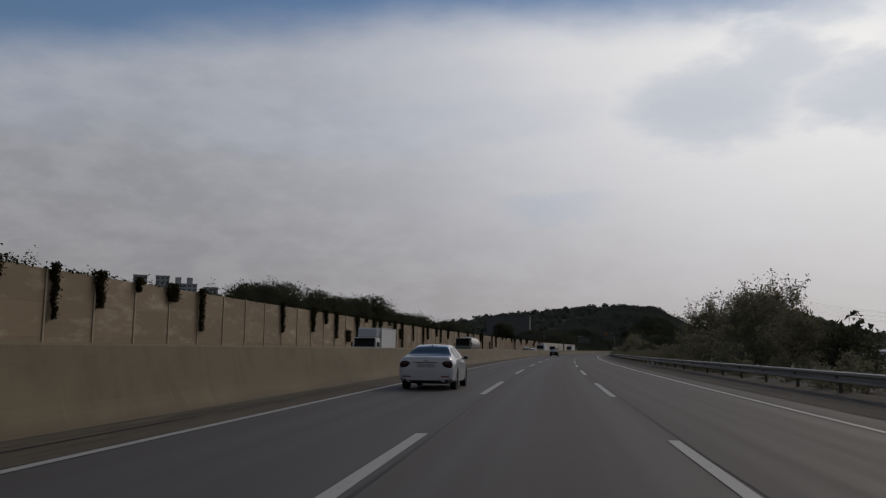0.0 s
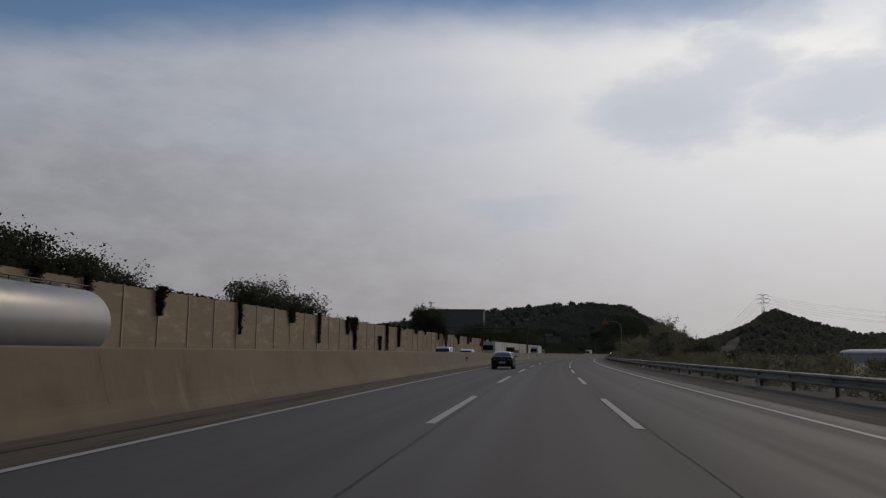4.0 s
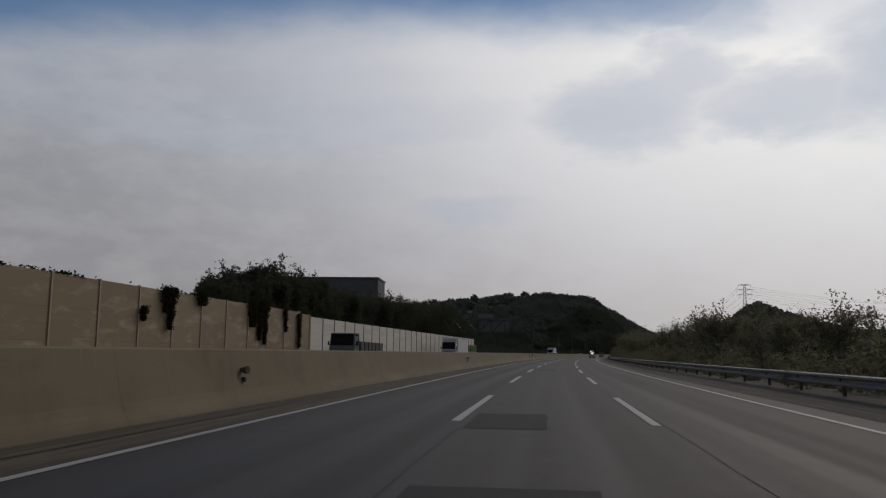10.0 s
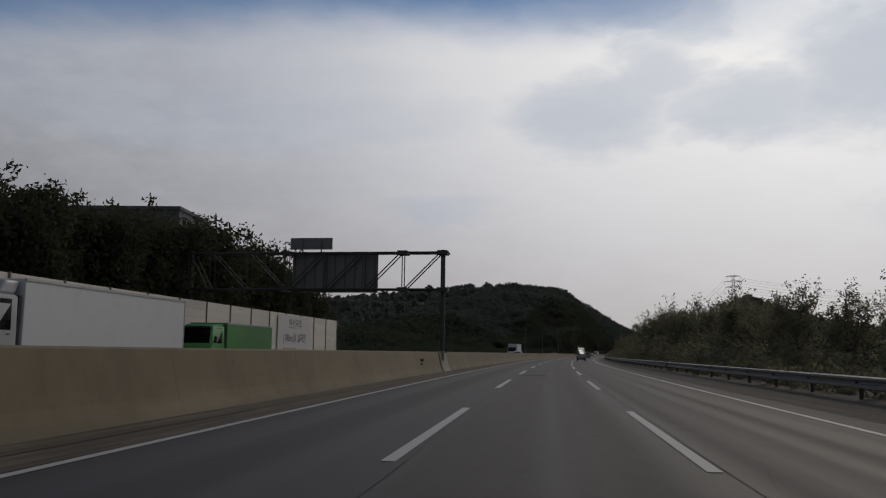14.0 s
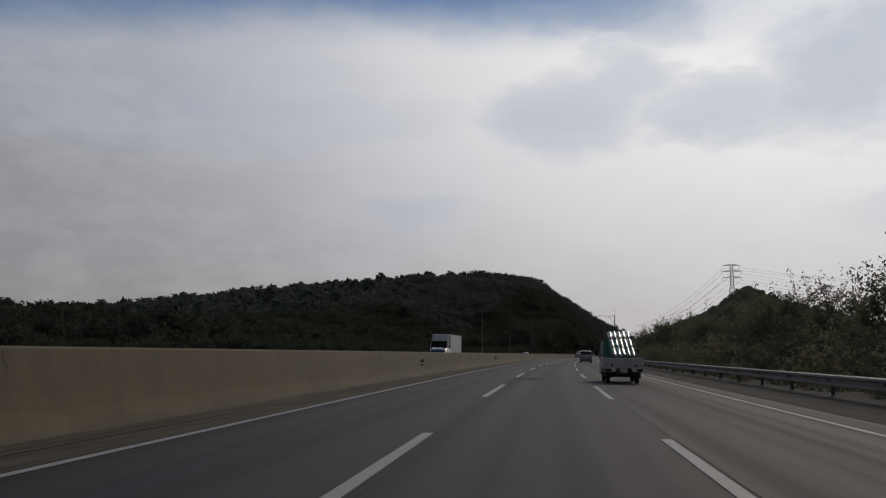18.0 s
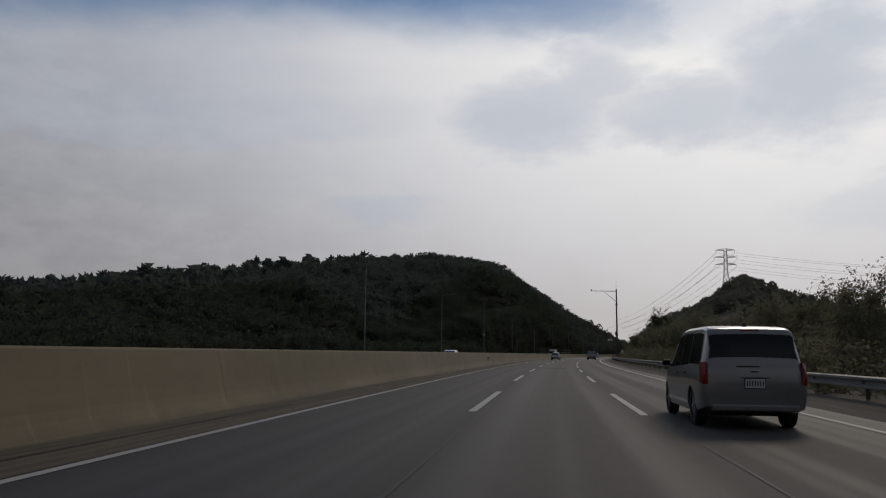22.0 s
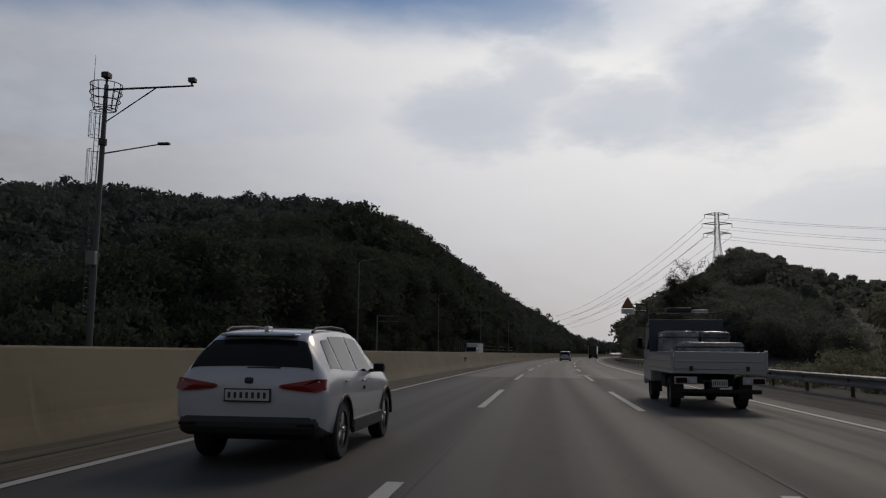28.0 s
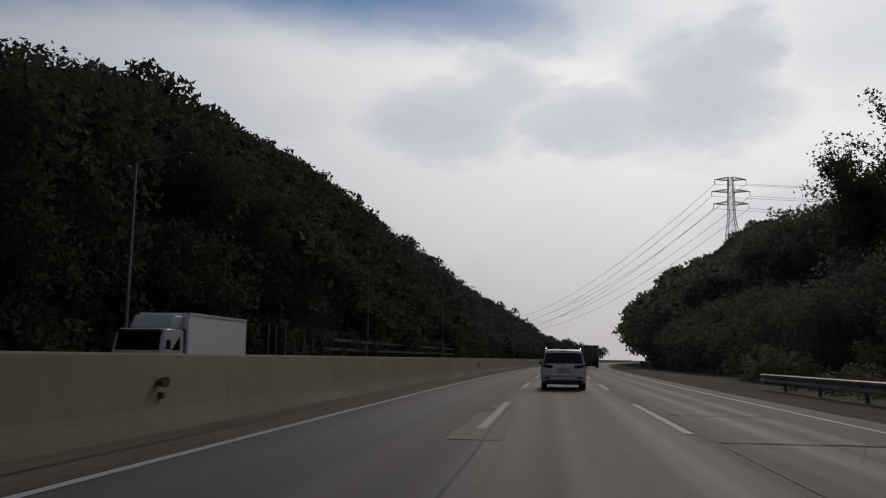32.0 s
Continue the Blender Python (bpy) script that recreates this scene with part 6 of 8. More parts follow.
class Shell:
    """A car's skin: half sections along y, from the floor round the side to the roof's middle line."""

    def __init__(self, top, belt, width, roof, bottom, tumble=0.06):
        self.t = (top, belt, width, roof, bottom)
        self.y0, self.y1, self.tumble = top[0][0], top[-1][0], tumble

    def ring(self, y):
        top, belt, width, roof, bottom = (float(smooth_interp(y, t)) for t in self.t)
        zt = min(belt, top - 0.035)
        zm = bottom + (zt - bottom) * 0.58
        wt = width - self.tumble
        lift = max(0.0, top - zt - 0.035)
        wr = wt - 0.03 - (wt - 0.03 - roof) * min(1.0, lift / 0.35)
        cr = min(0.12, wr * 0.3)
        return [(0.0, bottom), (width * 0.80, bottom), (width * 0.955, bottom + 0.06), (width * 0.99, bottom + 0.20), (width, zm), (width - 0.012, zm + (zt - zm) * 0.6), (wt, zt),
                (wr, top - 0.045 - 0.02 * min(1, lift)), (wr - cr * 0.45, top - 0.012), (wr - cr * 1.3, top), (0.0, top + 0.012)]

    BELT, EDGE, MID = 6, 7, 10

    def point(self, y, u, side=1):
        r = self.ring(y)
        i = min(int(u), len(r) - 2)
        f = u - i
        return Vector((side * (r[i][0] * (1 - f) + r[i + 1][0] * f), y, r[i][1] * (1 - f) + r[i + 1][1] * f))

    def mesh(self, name, mat, cuts=(), n=64):
        ys = np.unique(np.concatenate([np.linspace(self.y0, self.y1, n), [p[0] for p in self.t[0]]]))
        verts, faces = [], []
        for y in ys:
            r = self.ring(y)
            verts += [(x, y, z) for x, z in r] + [(-x, y, z) for x, z in r[-2:0:-1]]
        k = 2 * len(self.ring(0)) - 2
        for i in range(len(ys) - 1):
            for j in range(k):
                a, b = i * k + j, i * k + (j + 1) % k
                faces.append((a, b, b + k, a + k))
        faces += [tuple(range(k)), tuple((len(ys) - 1) * k + j for j in range(k - 1, -1, -1))]
        me = mesh_from(name, verts, faces, mat)
        bm = bmesh.new()
        bm.from_mesh(me)
        bmesh.ops.recalc_face_normals(bm, faces=bm.faces)
        bm.to_mesh(me)
        bm.free()
        if cuts:
            tmp = new("tmp", me)
            tools = []
            for x, y, z, r in cuts:
                bm = bmesh.new()
                tube(bm, (x - 0.30, y, z), (x + 0.30, y, z), r, sides=40)
                cm = bpy.data.meshes.new("cut")
                bm.to_mesh(cm)
                bm.free()
                c = new("cut", cm)
                tools.append(c)
                mod = tmp.modifiers.new("cut", "BOOLEAN")
                mod.operation, mod.object, mod.solver = "DIFFERENCE", c, "EXACT"
            dg = bpy.context.evaluated_depsgraph_get()
            dg.update()
            cut = bpy.data.meshes.new_from_object(tmp.evaluated_get(dg))
            cut.name = name
            for o in (tmp, *tools):
                bpy.data.objects.remove(o)
            me = cut
            me.materials.clear()
            me.materials.append(mat)
        me.polygons.foreach_set("use_smooth", [True] * len(me.polygons))
        me.set_sharp_from_angle(angle=radians(32))
        return me

    def patch(self, y0, y1, u0, u1, side=0, off=0.006, n=8, m=4, slant0=0.0, slant1=0.0):
        """A thin skin over part of the shell: one side (+1, -1), or across the middle (0)."""
        rows = []
        for i in range(n + 1):
            row = []
            if side:
                for j in range(m + 1):
                    v = j / m
                    y = y0 + slant0 * v + (y1 + slant1 * v - y0 - slant0 * v) * i / n
                    row.append(self.point(y, u0 + (u1 - u0) * v, side))
            else:
                y = y0 + (y1 - y0) * i / n
                half = [self.point(y, u0 + (self.MID - u0) * j / m, 1) for j in range(m + 1)]
                row = half + [Vector((-p.x, p.y, p.z)) for p in half[-2::-1]]
            rows.append(row)
        k = len(rows[0])
        bm = bmesh.new()
        g = [[bm.verts.new(p) for p in row] for row in rows]
        for i in range(n):
            for j in range(k - 1):
                bm.faces.new((g[i][j], g[i][j + 1], g[i + 1][j + 1], g[i + 1][j]))
        bmesh.ops.recalc_face_normals(bm, faces=bm.faces)
        bm.normal_update()
        mid = g[n // 2][k // 2 if side == 0 else m // 2]
        want = Vector((side, 0, 0.2)) if side else Vector((0, 0, 1))
        sign = 1 if mid.normal.dot(want) > 0 else -1
        moved = [(v, v.normal * sign * off) for v in bm.verts]
        for v, d in moved:
            v.co += d
        if sign < 0:
            bmesh.ops.reverse_faces(bm, faces=bm.faces)
        bmesh.ops.solidify(bm, geom=bm.faces[:], thickness=off * 0.8)
        return bm


def lathe(profile, sides=32):
    """A solid turned about the x axis: profile of (x, r)."""
    bm = bmesh.new()
    rows = [[bm.verts.new((x, r * math.cos(2 * math.pi * k / sides), r * math.sin(2 * math.pi * k / sides))) for k in range(sides)] for x, r in profile]
    for a, b in zip(rows[:-1], rows[1:]):
        for k in range(sides):
            bm.faces.new((a[k], a[(k + 1) % sides], b[(k + 1) % sides], b[k]))
    bmesh.ops.recalc_face_normals(bm, faces=bm.faces)
    return bm


def wheel(parent, x, y, r, w=0.21, spokes=5, rim="rim", side=1, dual=False):
    """Tyre as a part, with its rim below it."""
    ry = r * 0.66
    t = lathe([(-w / 2, ry), (-w / 2, r * 0.93), (-w * 0.38, r), (w * 0.38, r), (w / 2, r * 0.93), (w / 2, ry), (w * 0.1, ry * 0.96), (-w / 2, ry)])
    tyre = part("wheel", t, M["tyre"], parent, smooth=True)
    tyre.data.set_sharp_from_angle(angle=radians(40))
    tyre.matrix_local = pose(x, y, r)
    o = side * w * 0.36
    bm = bmesh.new()
    if spokes:
        for k in range(spokes):
            a = 2 * math.pi * k / spokes
            for da in (-0.10, 0.10):
                c0 = (o * 0.95, 0.06 * math.cos(a), 0.06 * math.sin(a))
                c1 = (o * 0.9, ry * 0.97 * math.cos(a + da), ry * 0.97 * math.sin(a + da))
                tube(bm, c0, c1, 0.028, 0.022, 6)
        tube(bm, (o * 0.5, 0, 0), (o * 1.02, 0, 0), 0.075, 0.06, 16)
    else:
        tube(bm, (o * 0.1, 0, 0), (o * 0.6, 0, 0), ry * 0.9, ry * 0.75, 24)
        tube(bm, (o * 0.6, 0, 0), (o * 1.0, 0, 0), ry * 0.35, ry * 0.3, 16)
        for k in range(6):
            a = 2 * math.pi * k / 6
            tube(bm, (o * 0.6, ry * 0.5 * math.cos(a), ry * 0.5 * math.sin(a)), (o * 0.68, ry * 0.5 * math.cos(a), ry * 0.5 * math.sin(a)), 0.02, sides=8)
    rr = part("rim", bm, M[rim], tyre)
    ring = lathe([(o * 0.9, ry * 0.99), (o * 1.02, ry * 0.96), (o * 0.9, ry * 0.90), (o * 0.3, ry * 0.88), (o * 0.9, ry * 0.99)])
    part("rim_edge", ring, M[rim], tyre, smooth=True)
    bm = bmesh.new()
    tube(bm, (o * 0.02, 0, 0), (o * 0.15, 0, 0), ry * 0.92, sides=24)
    part("brake_disc", bm, M["under"], tyre)
    return tyre


def rear_plate(parent, y, z, w=0.52, h=0.11, x=0.0, mat="plate", marks=7):
    """A number plate whose characters are plain bars."""
    bm = bmesh.new()
    box(bm, x - w / 2, x + w / 2, y - 0.012, y + 0.004, z - h / 2, z + h / 2, 0.004)
    p = part("number_plate", bm, M[mat], parent, "white number plate with dark bars")
    for k in range(marks):
        c = x + w * (-0.40 + 0.80 * k / (marks - 1))
        bm = bmesh.new()
        box(bm, c - w * 0.030, c + w * 0.030, y - 0.016, y - 0.011, z - h * 0.28, z + h * 0.28)
        part("plate_mark", bm, M["plate_ink"], p)
    bm = bmesh.new()
    box(bm, x - w / 2 - 0.015, x + w / 2 + 0.015, y - 0.006, y + 0.01, z - h / 2 - 0.015, z + h / 2 + 0.015, 0.004)
    part("plate_frame", bm, M["trim"], p)


def slab(parent, name, x0, x1, y0, y1, z0, z1, mat, bevel=0.02, label="", skew=None):
    bm = bmesh.new()
    box(bm, x0, x1, y0, y1, z0, z1, bevel)
    if skew:
        for v in bm.verts:
            f = (v.co.z - z0) / (z1 - z0)
            v.co.y += skew * f
    return part(name, bm, M[mat], parent, label)


def mirror(parent, x, y, z, side, mat, size=(0.17, 0.10, 0.125)):
    bm = bmesh.new()
    sx, sy, sz = size
    box(bm, side * x if side > 0 else -x - sx, x + sx if side > 0 else -x, y - sy / 2, y + sy / 2, z - sz / 2, z + sz / 2, min(sx, sy, sz) * 0.3)
    m = part("door_mirror", bm, M[mat], parent)
    bm = bmesh.new()
    tube(bm, (side * (x - 0.10), y + 0.02, z - sz * 0.42), (side * (x + 0.04), y, z - sz * 0.3), 0.025)
    part("mirror_arm", bm, M["trim"], m)
    bm = bmesh.new()
    cx = side * (x + sx / 2)
    box(bm, cx - sx * 0.4, cx + sx * 0.4, y - sy / 2 - 0.004, y - sy / 2 + 0.002, z - sz * 0.36, z + sz * 0.36)
    part("mirror_glass", bm, M["car_glass"], m)


def tail_lamp(parent, pts, y0, y1, mat, label="", side=1):
    """A lamp with the given outline (x, z) in the rear view, from y0 to y1."""
    bm = bmesh.new()
    a = [bm.verts.new((side * x, y0 + dy, z)) for x, z, dy in pts]
    b = [bm.verts.new((side * (x * 0.99), y1 + dy, z)) for x, z, dy in pts]
    n = len(pts)
    mid = bm.verts.new((side * sum(p[0] for p in pts) / n, y0 - 0.012, sum(p[1] for p in pts) / n))
    bm.faces.new(b[::-1])
    for i in range(n):
        bm.faces.new((mid, a[i], a[(i + 1) % n]))
        bm.faces.new((a[i], b[i], b[(i + 1) % n], a[(i + 1) % n]))
    bmesh.ops.recalc_face_normals(bm, faces=bm.faces)
    return part("tail_light", bm, M[mat], parent, label)


def dress(car, sh, windows, wb, r, track, paint, rim="rim", spokes=5, mirrors=None, handles=(), handle_mat="chrome"):
    """Windows, wheels, mirrors and door handles of a car."""
    for name, y0, y1, u0, u1, side, s0, s1 in windows:
        for sd in ((1, -1) if side else (0,)):
            part(name, sh.patch(y0, y1, u0, u1, sd, slant0=s0, slant1=s1), M["car_glass"], car, "dark tinted glass")
    for y in (0.0, wb):
        for sd in (1, -1):
            wheel(car, sd * track / 2, y, r, rim=rim, spokes=spokes, side=sd)
    if mirrors:
        for sd in (1, -1):
            mirror(car, mirrors[0], mirrors[1], mirrors[2], sd, mirrors[3])
    for y, z in handles:
        for sd in (1, -1):
            w = sh.ring(y)[5][0]
            bm = bmesh.new()
            box(bm, sd * w - 0.012 + sd * 0.012, sd * w + 0.012 + sd * 0.012, y - 0.10, y + 0.10, z - 0.014, z + 0.014, 0.008)
            part("door_handle", bm, M[handle_mat], car)


def sedan(m, paint, label, lamps="tail_dark", round_deck=False, plate_z=0.545):
    """A four-door saloon; origin on the road below the rear axle."""
    car = thing("car", m, label, "car", "cars on the motorway")
    top = [(-0.99, 0.66), (-0.985, 0.92), (-0.96, 1.015), (-0.88, 1.03), (-0.72, 1.045), (-0.45, 1.125), (0.10, 1.295), (0.55, 1.385), (0.9, 1.415), (1.25, 1.42), (1.7, 1.385), (2.1, 1.24), (2.55, 1.02), (2.95, 0.94), (3.4, 0.80), (3.6, 0.68), (3.67, 0.50)]
    belt = [(-0.99, 0.62), (-0.95, 0.86), (-0.8, 0.95), (-0.3, 0.975), (0.6, 0.965), (1.6, 0.935), (2.5, 0.90), (3.2, 0.78), (3.67, 0.5)]
    width = [(-0.99, 0.74), (-0.95, 0.84), (-0.80, 0.895), (-0.3, 0.912), (0.6, 0.905), (2.0, 0.908), (2.9, 0.90), (3.4, 0.83), (3.67, 0.62)]
    roof = [(-0.99, 0.66), (-0.7, 0.66), (-0.3, 0.63), (0.0, 0.60), (0.8, 0.565), (1.6, 0.58), (2.3, 0.68), (3.67, 0.6)]
    bottom = [(-0.99, 0.32), (-0.6, 0.24), (0, 0.19), (2.72, 0.18), (3.67, 0.24)]
    if round_deck:
        top = [(-0.99, 0.69), (-0.97, 0.93), (-0.93, 1.03), (-0.80, 1.065), (-0.55, 1.09), (-0.32, 1.14), (0.30, 1.36), (0.75, 1.445), (1.2, 1.455), (1.7, 1.415), (2.1, 1.27), (2.55, 1.05), (2.95, 0.97), (3.4, 0.83), (3.6, 0.71), (3.67, 0.50)]
        belt = [(y, z + 0.01) for y, z in belt]
    sh = Shell(top, belt, width, roof, bottom)
    r = 0.325
    cuts = [(sd * 0.92, y, r, r + 0.055) for y in (0, 2.72) for sd in (1, -1)]
    part("body", sh.mesh("body", M[paint], cuts), None, car)
    E, B = sh.EDGE, sh.BELT
    dress(car, sh, [("rear_window", -0.66, 0.36, E + 0.75, 10, 0, 0, 0), ("windscreen", 1.86, 2.44, E + 0.75, 10, 0, 0, 0),
                    ("side_window", 0.06, 0.30, B + 0.10, B + 0.86, 1, 0.30, 0.08), ("side_window", 0.36, 1.02, B + 0.08, B + 0.92, 1, 0.06, 0.0), ("side_window", 1.10, 2.06, B + 0.08, B + 0.92, 1, 0.0, -0.46)],
          2.72, r, 1.58, paint, mirrors=(0.88, 1.93, 1.02, "trim" if paint == "paint_black" else paint), handles=((0.42, 0.86), (1.30, 0.84)), handle_mat=paint)
    for sd in (1, -1):
        if round_deck:
            tail_lamp(car, [(0.50, 0.86, 0), (0.62, 0.93, 0), (0.80, 0.92, 0.03), (0.865, 0.80, 0.06), (0.80, 0.70, 0.03), (0.60, 0.74, 0)], -1.00, -0.80, lamps, "dark red wrap-round tail lamp", sd)
        else:
            tail_lamp(car, [(0.42, 0.872, 0), (0.74, 0.912, 0.0), (0.84, 0.915, 0.07), (0.882, 0.895, 0.16), (0.876, 0.80, 0.14), (0.835, 0.775, 0.05), (0.74, 0.785, 0.0), (0.44, 0.832, 0)], -1.0, -0.80, lamps, "dark red wrap-round tail lamp", sd)
        slab(car, "reflector", sd * 0.62 - 0.13, sd * 0.62 + 0.13, -1.0, -0.94, 0.42, 0.455, "trim" if not round_deck else "tail_red", 0.008)
        slab(car, "headlamp", sd * 0.62 - 0.18, sd * 0.62 + 0.18, 3.42, 3.60, 0.60, 0.70, "lamp_clear", 0.03)
    if not round_deck:
        slab(car, "light_bar", -0.42, 0.42, -1.003, -0.95, 0.838, 0.866, "trim", 0.008, "thin black light bar across the boot")
        slab(car, "boot_lip", -0.64, 0.64, -0.985, -0.90, 1.000, 1.024, paint, 0.012, "sharp black lip along the boot edge")
        for sd in (1, -1):
            slab(car, "lamp_strip", sd * 0.60 - 0.15, sd * 0.60 + 0.15, -1.012, -0.99, 0.790, 0.800, "lamp_clear", 0.003, "thin pale strip under the tail lamp")
            slab(car, "bumper_trim", sd * 0.70 - 0.12, sd * 0.70 + 0.12, -0.985, -0.93, 0.475, 0.487, "chrome", 0.004, "thin bright bumper trim")
        for k in range(7):
            slab(car, "boot_mark", -0.26 + 0.08 * k, -0.225 + 0.08 * k, -1.006, -0.995, 0.80, 0.825, "rim_steel", 0.002)
    else:
        slab(car, "chrome_strip", -0.42, 0.42, -1.0, -0.96, 0.875, 0.895, "chrome", 0.006)
    slab(car, "lower_bumper", -0.70, 0.70, -0.985, -0.86, 0.27, 0.38, "under", 0.03, "black lower bumper insert")
    slab(car, "badge", -0.07, 0.07, -1.002, -0.97, 0.925, 0.955, "chrome", 0.012, "small oval chrome badge")
    for x in (-0.55, 0.55):
        slab(car, "exhaust_pipe", x - 0.06, x + 0.06, -1.0, -0.9, 0.26, 0.30, "chrome" if round_deck else "trim", 0.012)
    rear_plate(car, -0.998, plate_z if not round_deck else 0.80)
    bm = bmesh.new()
    for k in range(6):
        tube(bm, (0, 0.55 - k * 0.035, 1.36 + 0.012), (0, 0.53 - k * 0.035, 1.375 + 0.016 * k), 0.022 - 0.003 * k, sides=6)
    part("antenna", bm, M["trim"], car, "shark-fin aerial")
    slab(car, "underbody", -0.66, 0.66, -0.7, 3.2, 0.20, 0.32, "under", 0.02)
    return car


def suv(m, paint, label):
    """A compact five-door sports utility car with black lower cladding and roof rails."""
    car = thing("car", m, label, "car", "cars on the motorway")
    top = [(-0.93, 0.80), (-0.91, 0.98), (-0.87, 1.07), (-0.66, 1.38), (-0.58, 1.455), (-0.40, 1.525), (0.2, 1.58), (0.9, 1.595), (1.5, 1.56), (1.95, 1.44), (2.5, 1.13), (2.8, 1.06), (3.2, 0.98), (3.42, 0.84), (3.51, 0.60)]
    belt = [(-0.93, 0.76), (-0.88, 0.98), (-0.6, 1.055), (0.2, 1.04), (1.5, 1.0), (2.5, 0.98), (3.2, 0.90), (3.51, 0.6)]
    width = [(-0.93, 0.78), (-0.88, 0.86), (-0.7, 0.90), (-0.2, 0.912), (1.0, 0.905), (2.6, 0.91), (3.1, 0.87), (3.51, 0.66)]
    roof = [(-0.93, 0.66), (-0.6, 0.60), (0, 0.60), (1.0, 0.60), (2.0, 0.64), (3.51, 0.6)]
    bottom = [(-0.93, 0.42), (-0.6, 0.32), (0, 0.25), (2.67, 0.24), (3.51, 0.3)]
    sh = Shell(top, belt, width, roof, bottom)
    r = 0.345
    cuts = [(sd * 0.92, y, r, r + 0.06) for y in (0, 2.67) for sd in (1, -1)]
    part("body", sh.mesh("body", M[paint], cuts), None, car)
    E, B = sh.EDGE, sh.BELT
    dress(car, sh, [("rear_window", -0.845, -0.615, E + 0.35, 10, 0, 0, 0), ("windscreen", 1.90, 2.44, E + 0.7, 10, 0, 0, 0),
                    ("side_window", -0.42, 0.02, B + 0.10, B + 0.86, 1, 0.16, 0.03), ("side_window", 0.10, 0.88, B + 0.06, B + 0.92, 1, 0.02, 0.0), ("side_window", 0.96, 1.98, B + 0.06, B + 0.92, 1, 0.0, -0.46)],
          2.67, r, 1.58, paint, mirrors=(0.88, 1.80, 1.08, "trim"), handles=((0.12, 0.94), (1.10, 0.92)), handle_mat=paint)
    for sd in (1, -1):
        tail_lamp(car, [(0.36, 0.900, 0), (0.40, 0.925, 0), (0.62, 0.960, 0), (0.80, 0.990, 0.02), (0.87, 0.985, 0.12), (0.885, 0.865, 0.08), (0.80, 0.845, 0.0), (0.60, 0.855, 0), (0.42, 0.875, 0)], -0.955, -0.70, "tail_red", "red L-shaped tail lamp", sd)
        slab(car, "reflector", sd * 0.70 - 0.1, sd * 0.70 + 0.1, -0.97, -0.9, 0.46, 0.495, "tail_dark", 0.008)
        slab(car, "headlamp", sd * 0.62 - 0.18, sd * 0.62 + 0.18, 3.25, 3.42, 0.74, 0.86, "lamp_clear", 0.03)
        bm = bmesh.new()
        pts = [(sd * 0.55, -0.30, 1.535), (sd * 0.55, -0.15, 1.585), (sd * 0.55, 0.6, 1.62), (sd * 0.55, 1.2, 1.61), (sd * 0.55, 1.38, 1.565)]
        part("roof_rail", curved_pole(pts, 0.018, 0.018), M["trim"], car, "black roof rail")
        slab(car, "sill_cladding", sd * 0.905 - 0.03, sd * 0.905 + 0.03, 0.44, 2.24, 0.27, 0.45, "trim", 0.02, "black sill cladding")
        slab(car, "door_guard", sd * 0.918 - 0.01, sd * 0.918 + 0.012, 1.02, 1.07, 0.80, 0.85, "trim", 0.004)
        for y in (0, 2.67):
            bm = bmesh.new()
            for k in range(14):
                a0, a1 = math.pi * (k / 14) - 0.0, math.pi * ((k + 1) / 14)
                tube(bm, (sd * 0.905, y + math.cos(a0) * (r + 0.075), r + math.sin(a0) * (r + 0.075)), (sd * 0.905, y + math.cos(a1) * (r + 0.075), r + math.sin(a1) * (r + 0.075)), 0.026, sides=6)
            part("arch_cladding", bm, M["trim"], car, "black wheel arch cladding")
    slab(car, "lower_bumper", -0.83, 0.83, -0.955, -0.60, 0.34, 0.60, "trim", 0.10, "black lower rear bumper")
    slab(car, "badge", -0.05, 0.05, -0.935, -0.90, 0.93, 1.0, "plate_ink", 0.02, "small round dark badge")
    slab(car, "rear_spoiler", -0.46, 0.46, -0.70, -0.40, 1.475, 1.505, paint, 0.014)
    bm = bmesh.new()
    for k in range(5):
        box(bm, -0.44 + 0.07 * k, -0.39 + 0.07 * k, -0.80 + 0.005 * k, -0.79, 1.17 + 0.015 * (k % 3), 1.19 + 0.02 * (k % 2))
    part("sticker", bm, M["sign_white"], car, "pale sticker on the rear window")
    slab(car, "wiper", -0.05, 0.35, -0.86, -0.84, 1.10, 1.12, "trim", 0.006)
    rear_plate(car, -0.955, 0.80, 0.52, 0.12)
    slab(car, "antenna", -0.03, 0.03, -0.40, -0.22, 1.54, 1.60, paint, 0.015)
    slab(car, "underbody", -0.66, 0.66, -0.6, 3.1, 0.27, 0.42, "under", 0.02)
    return car


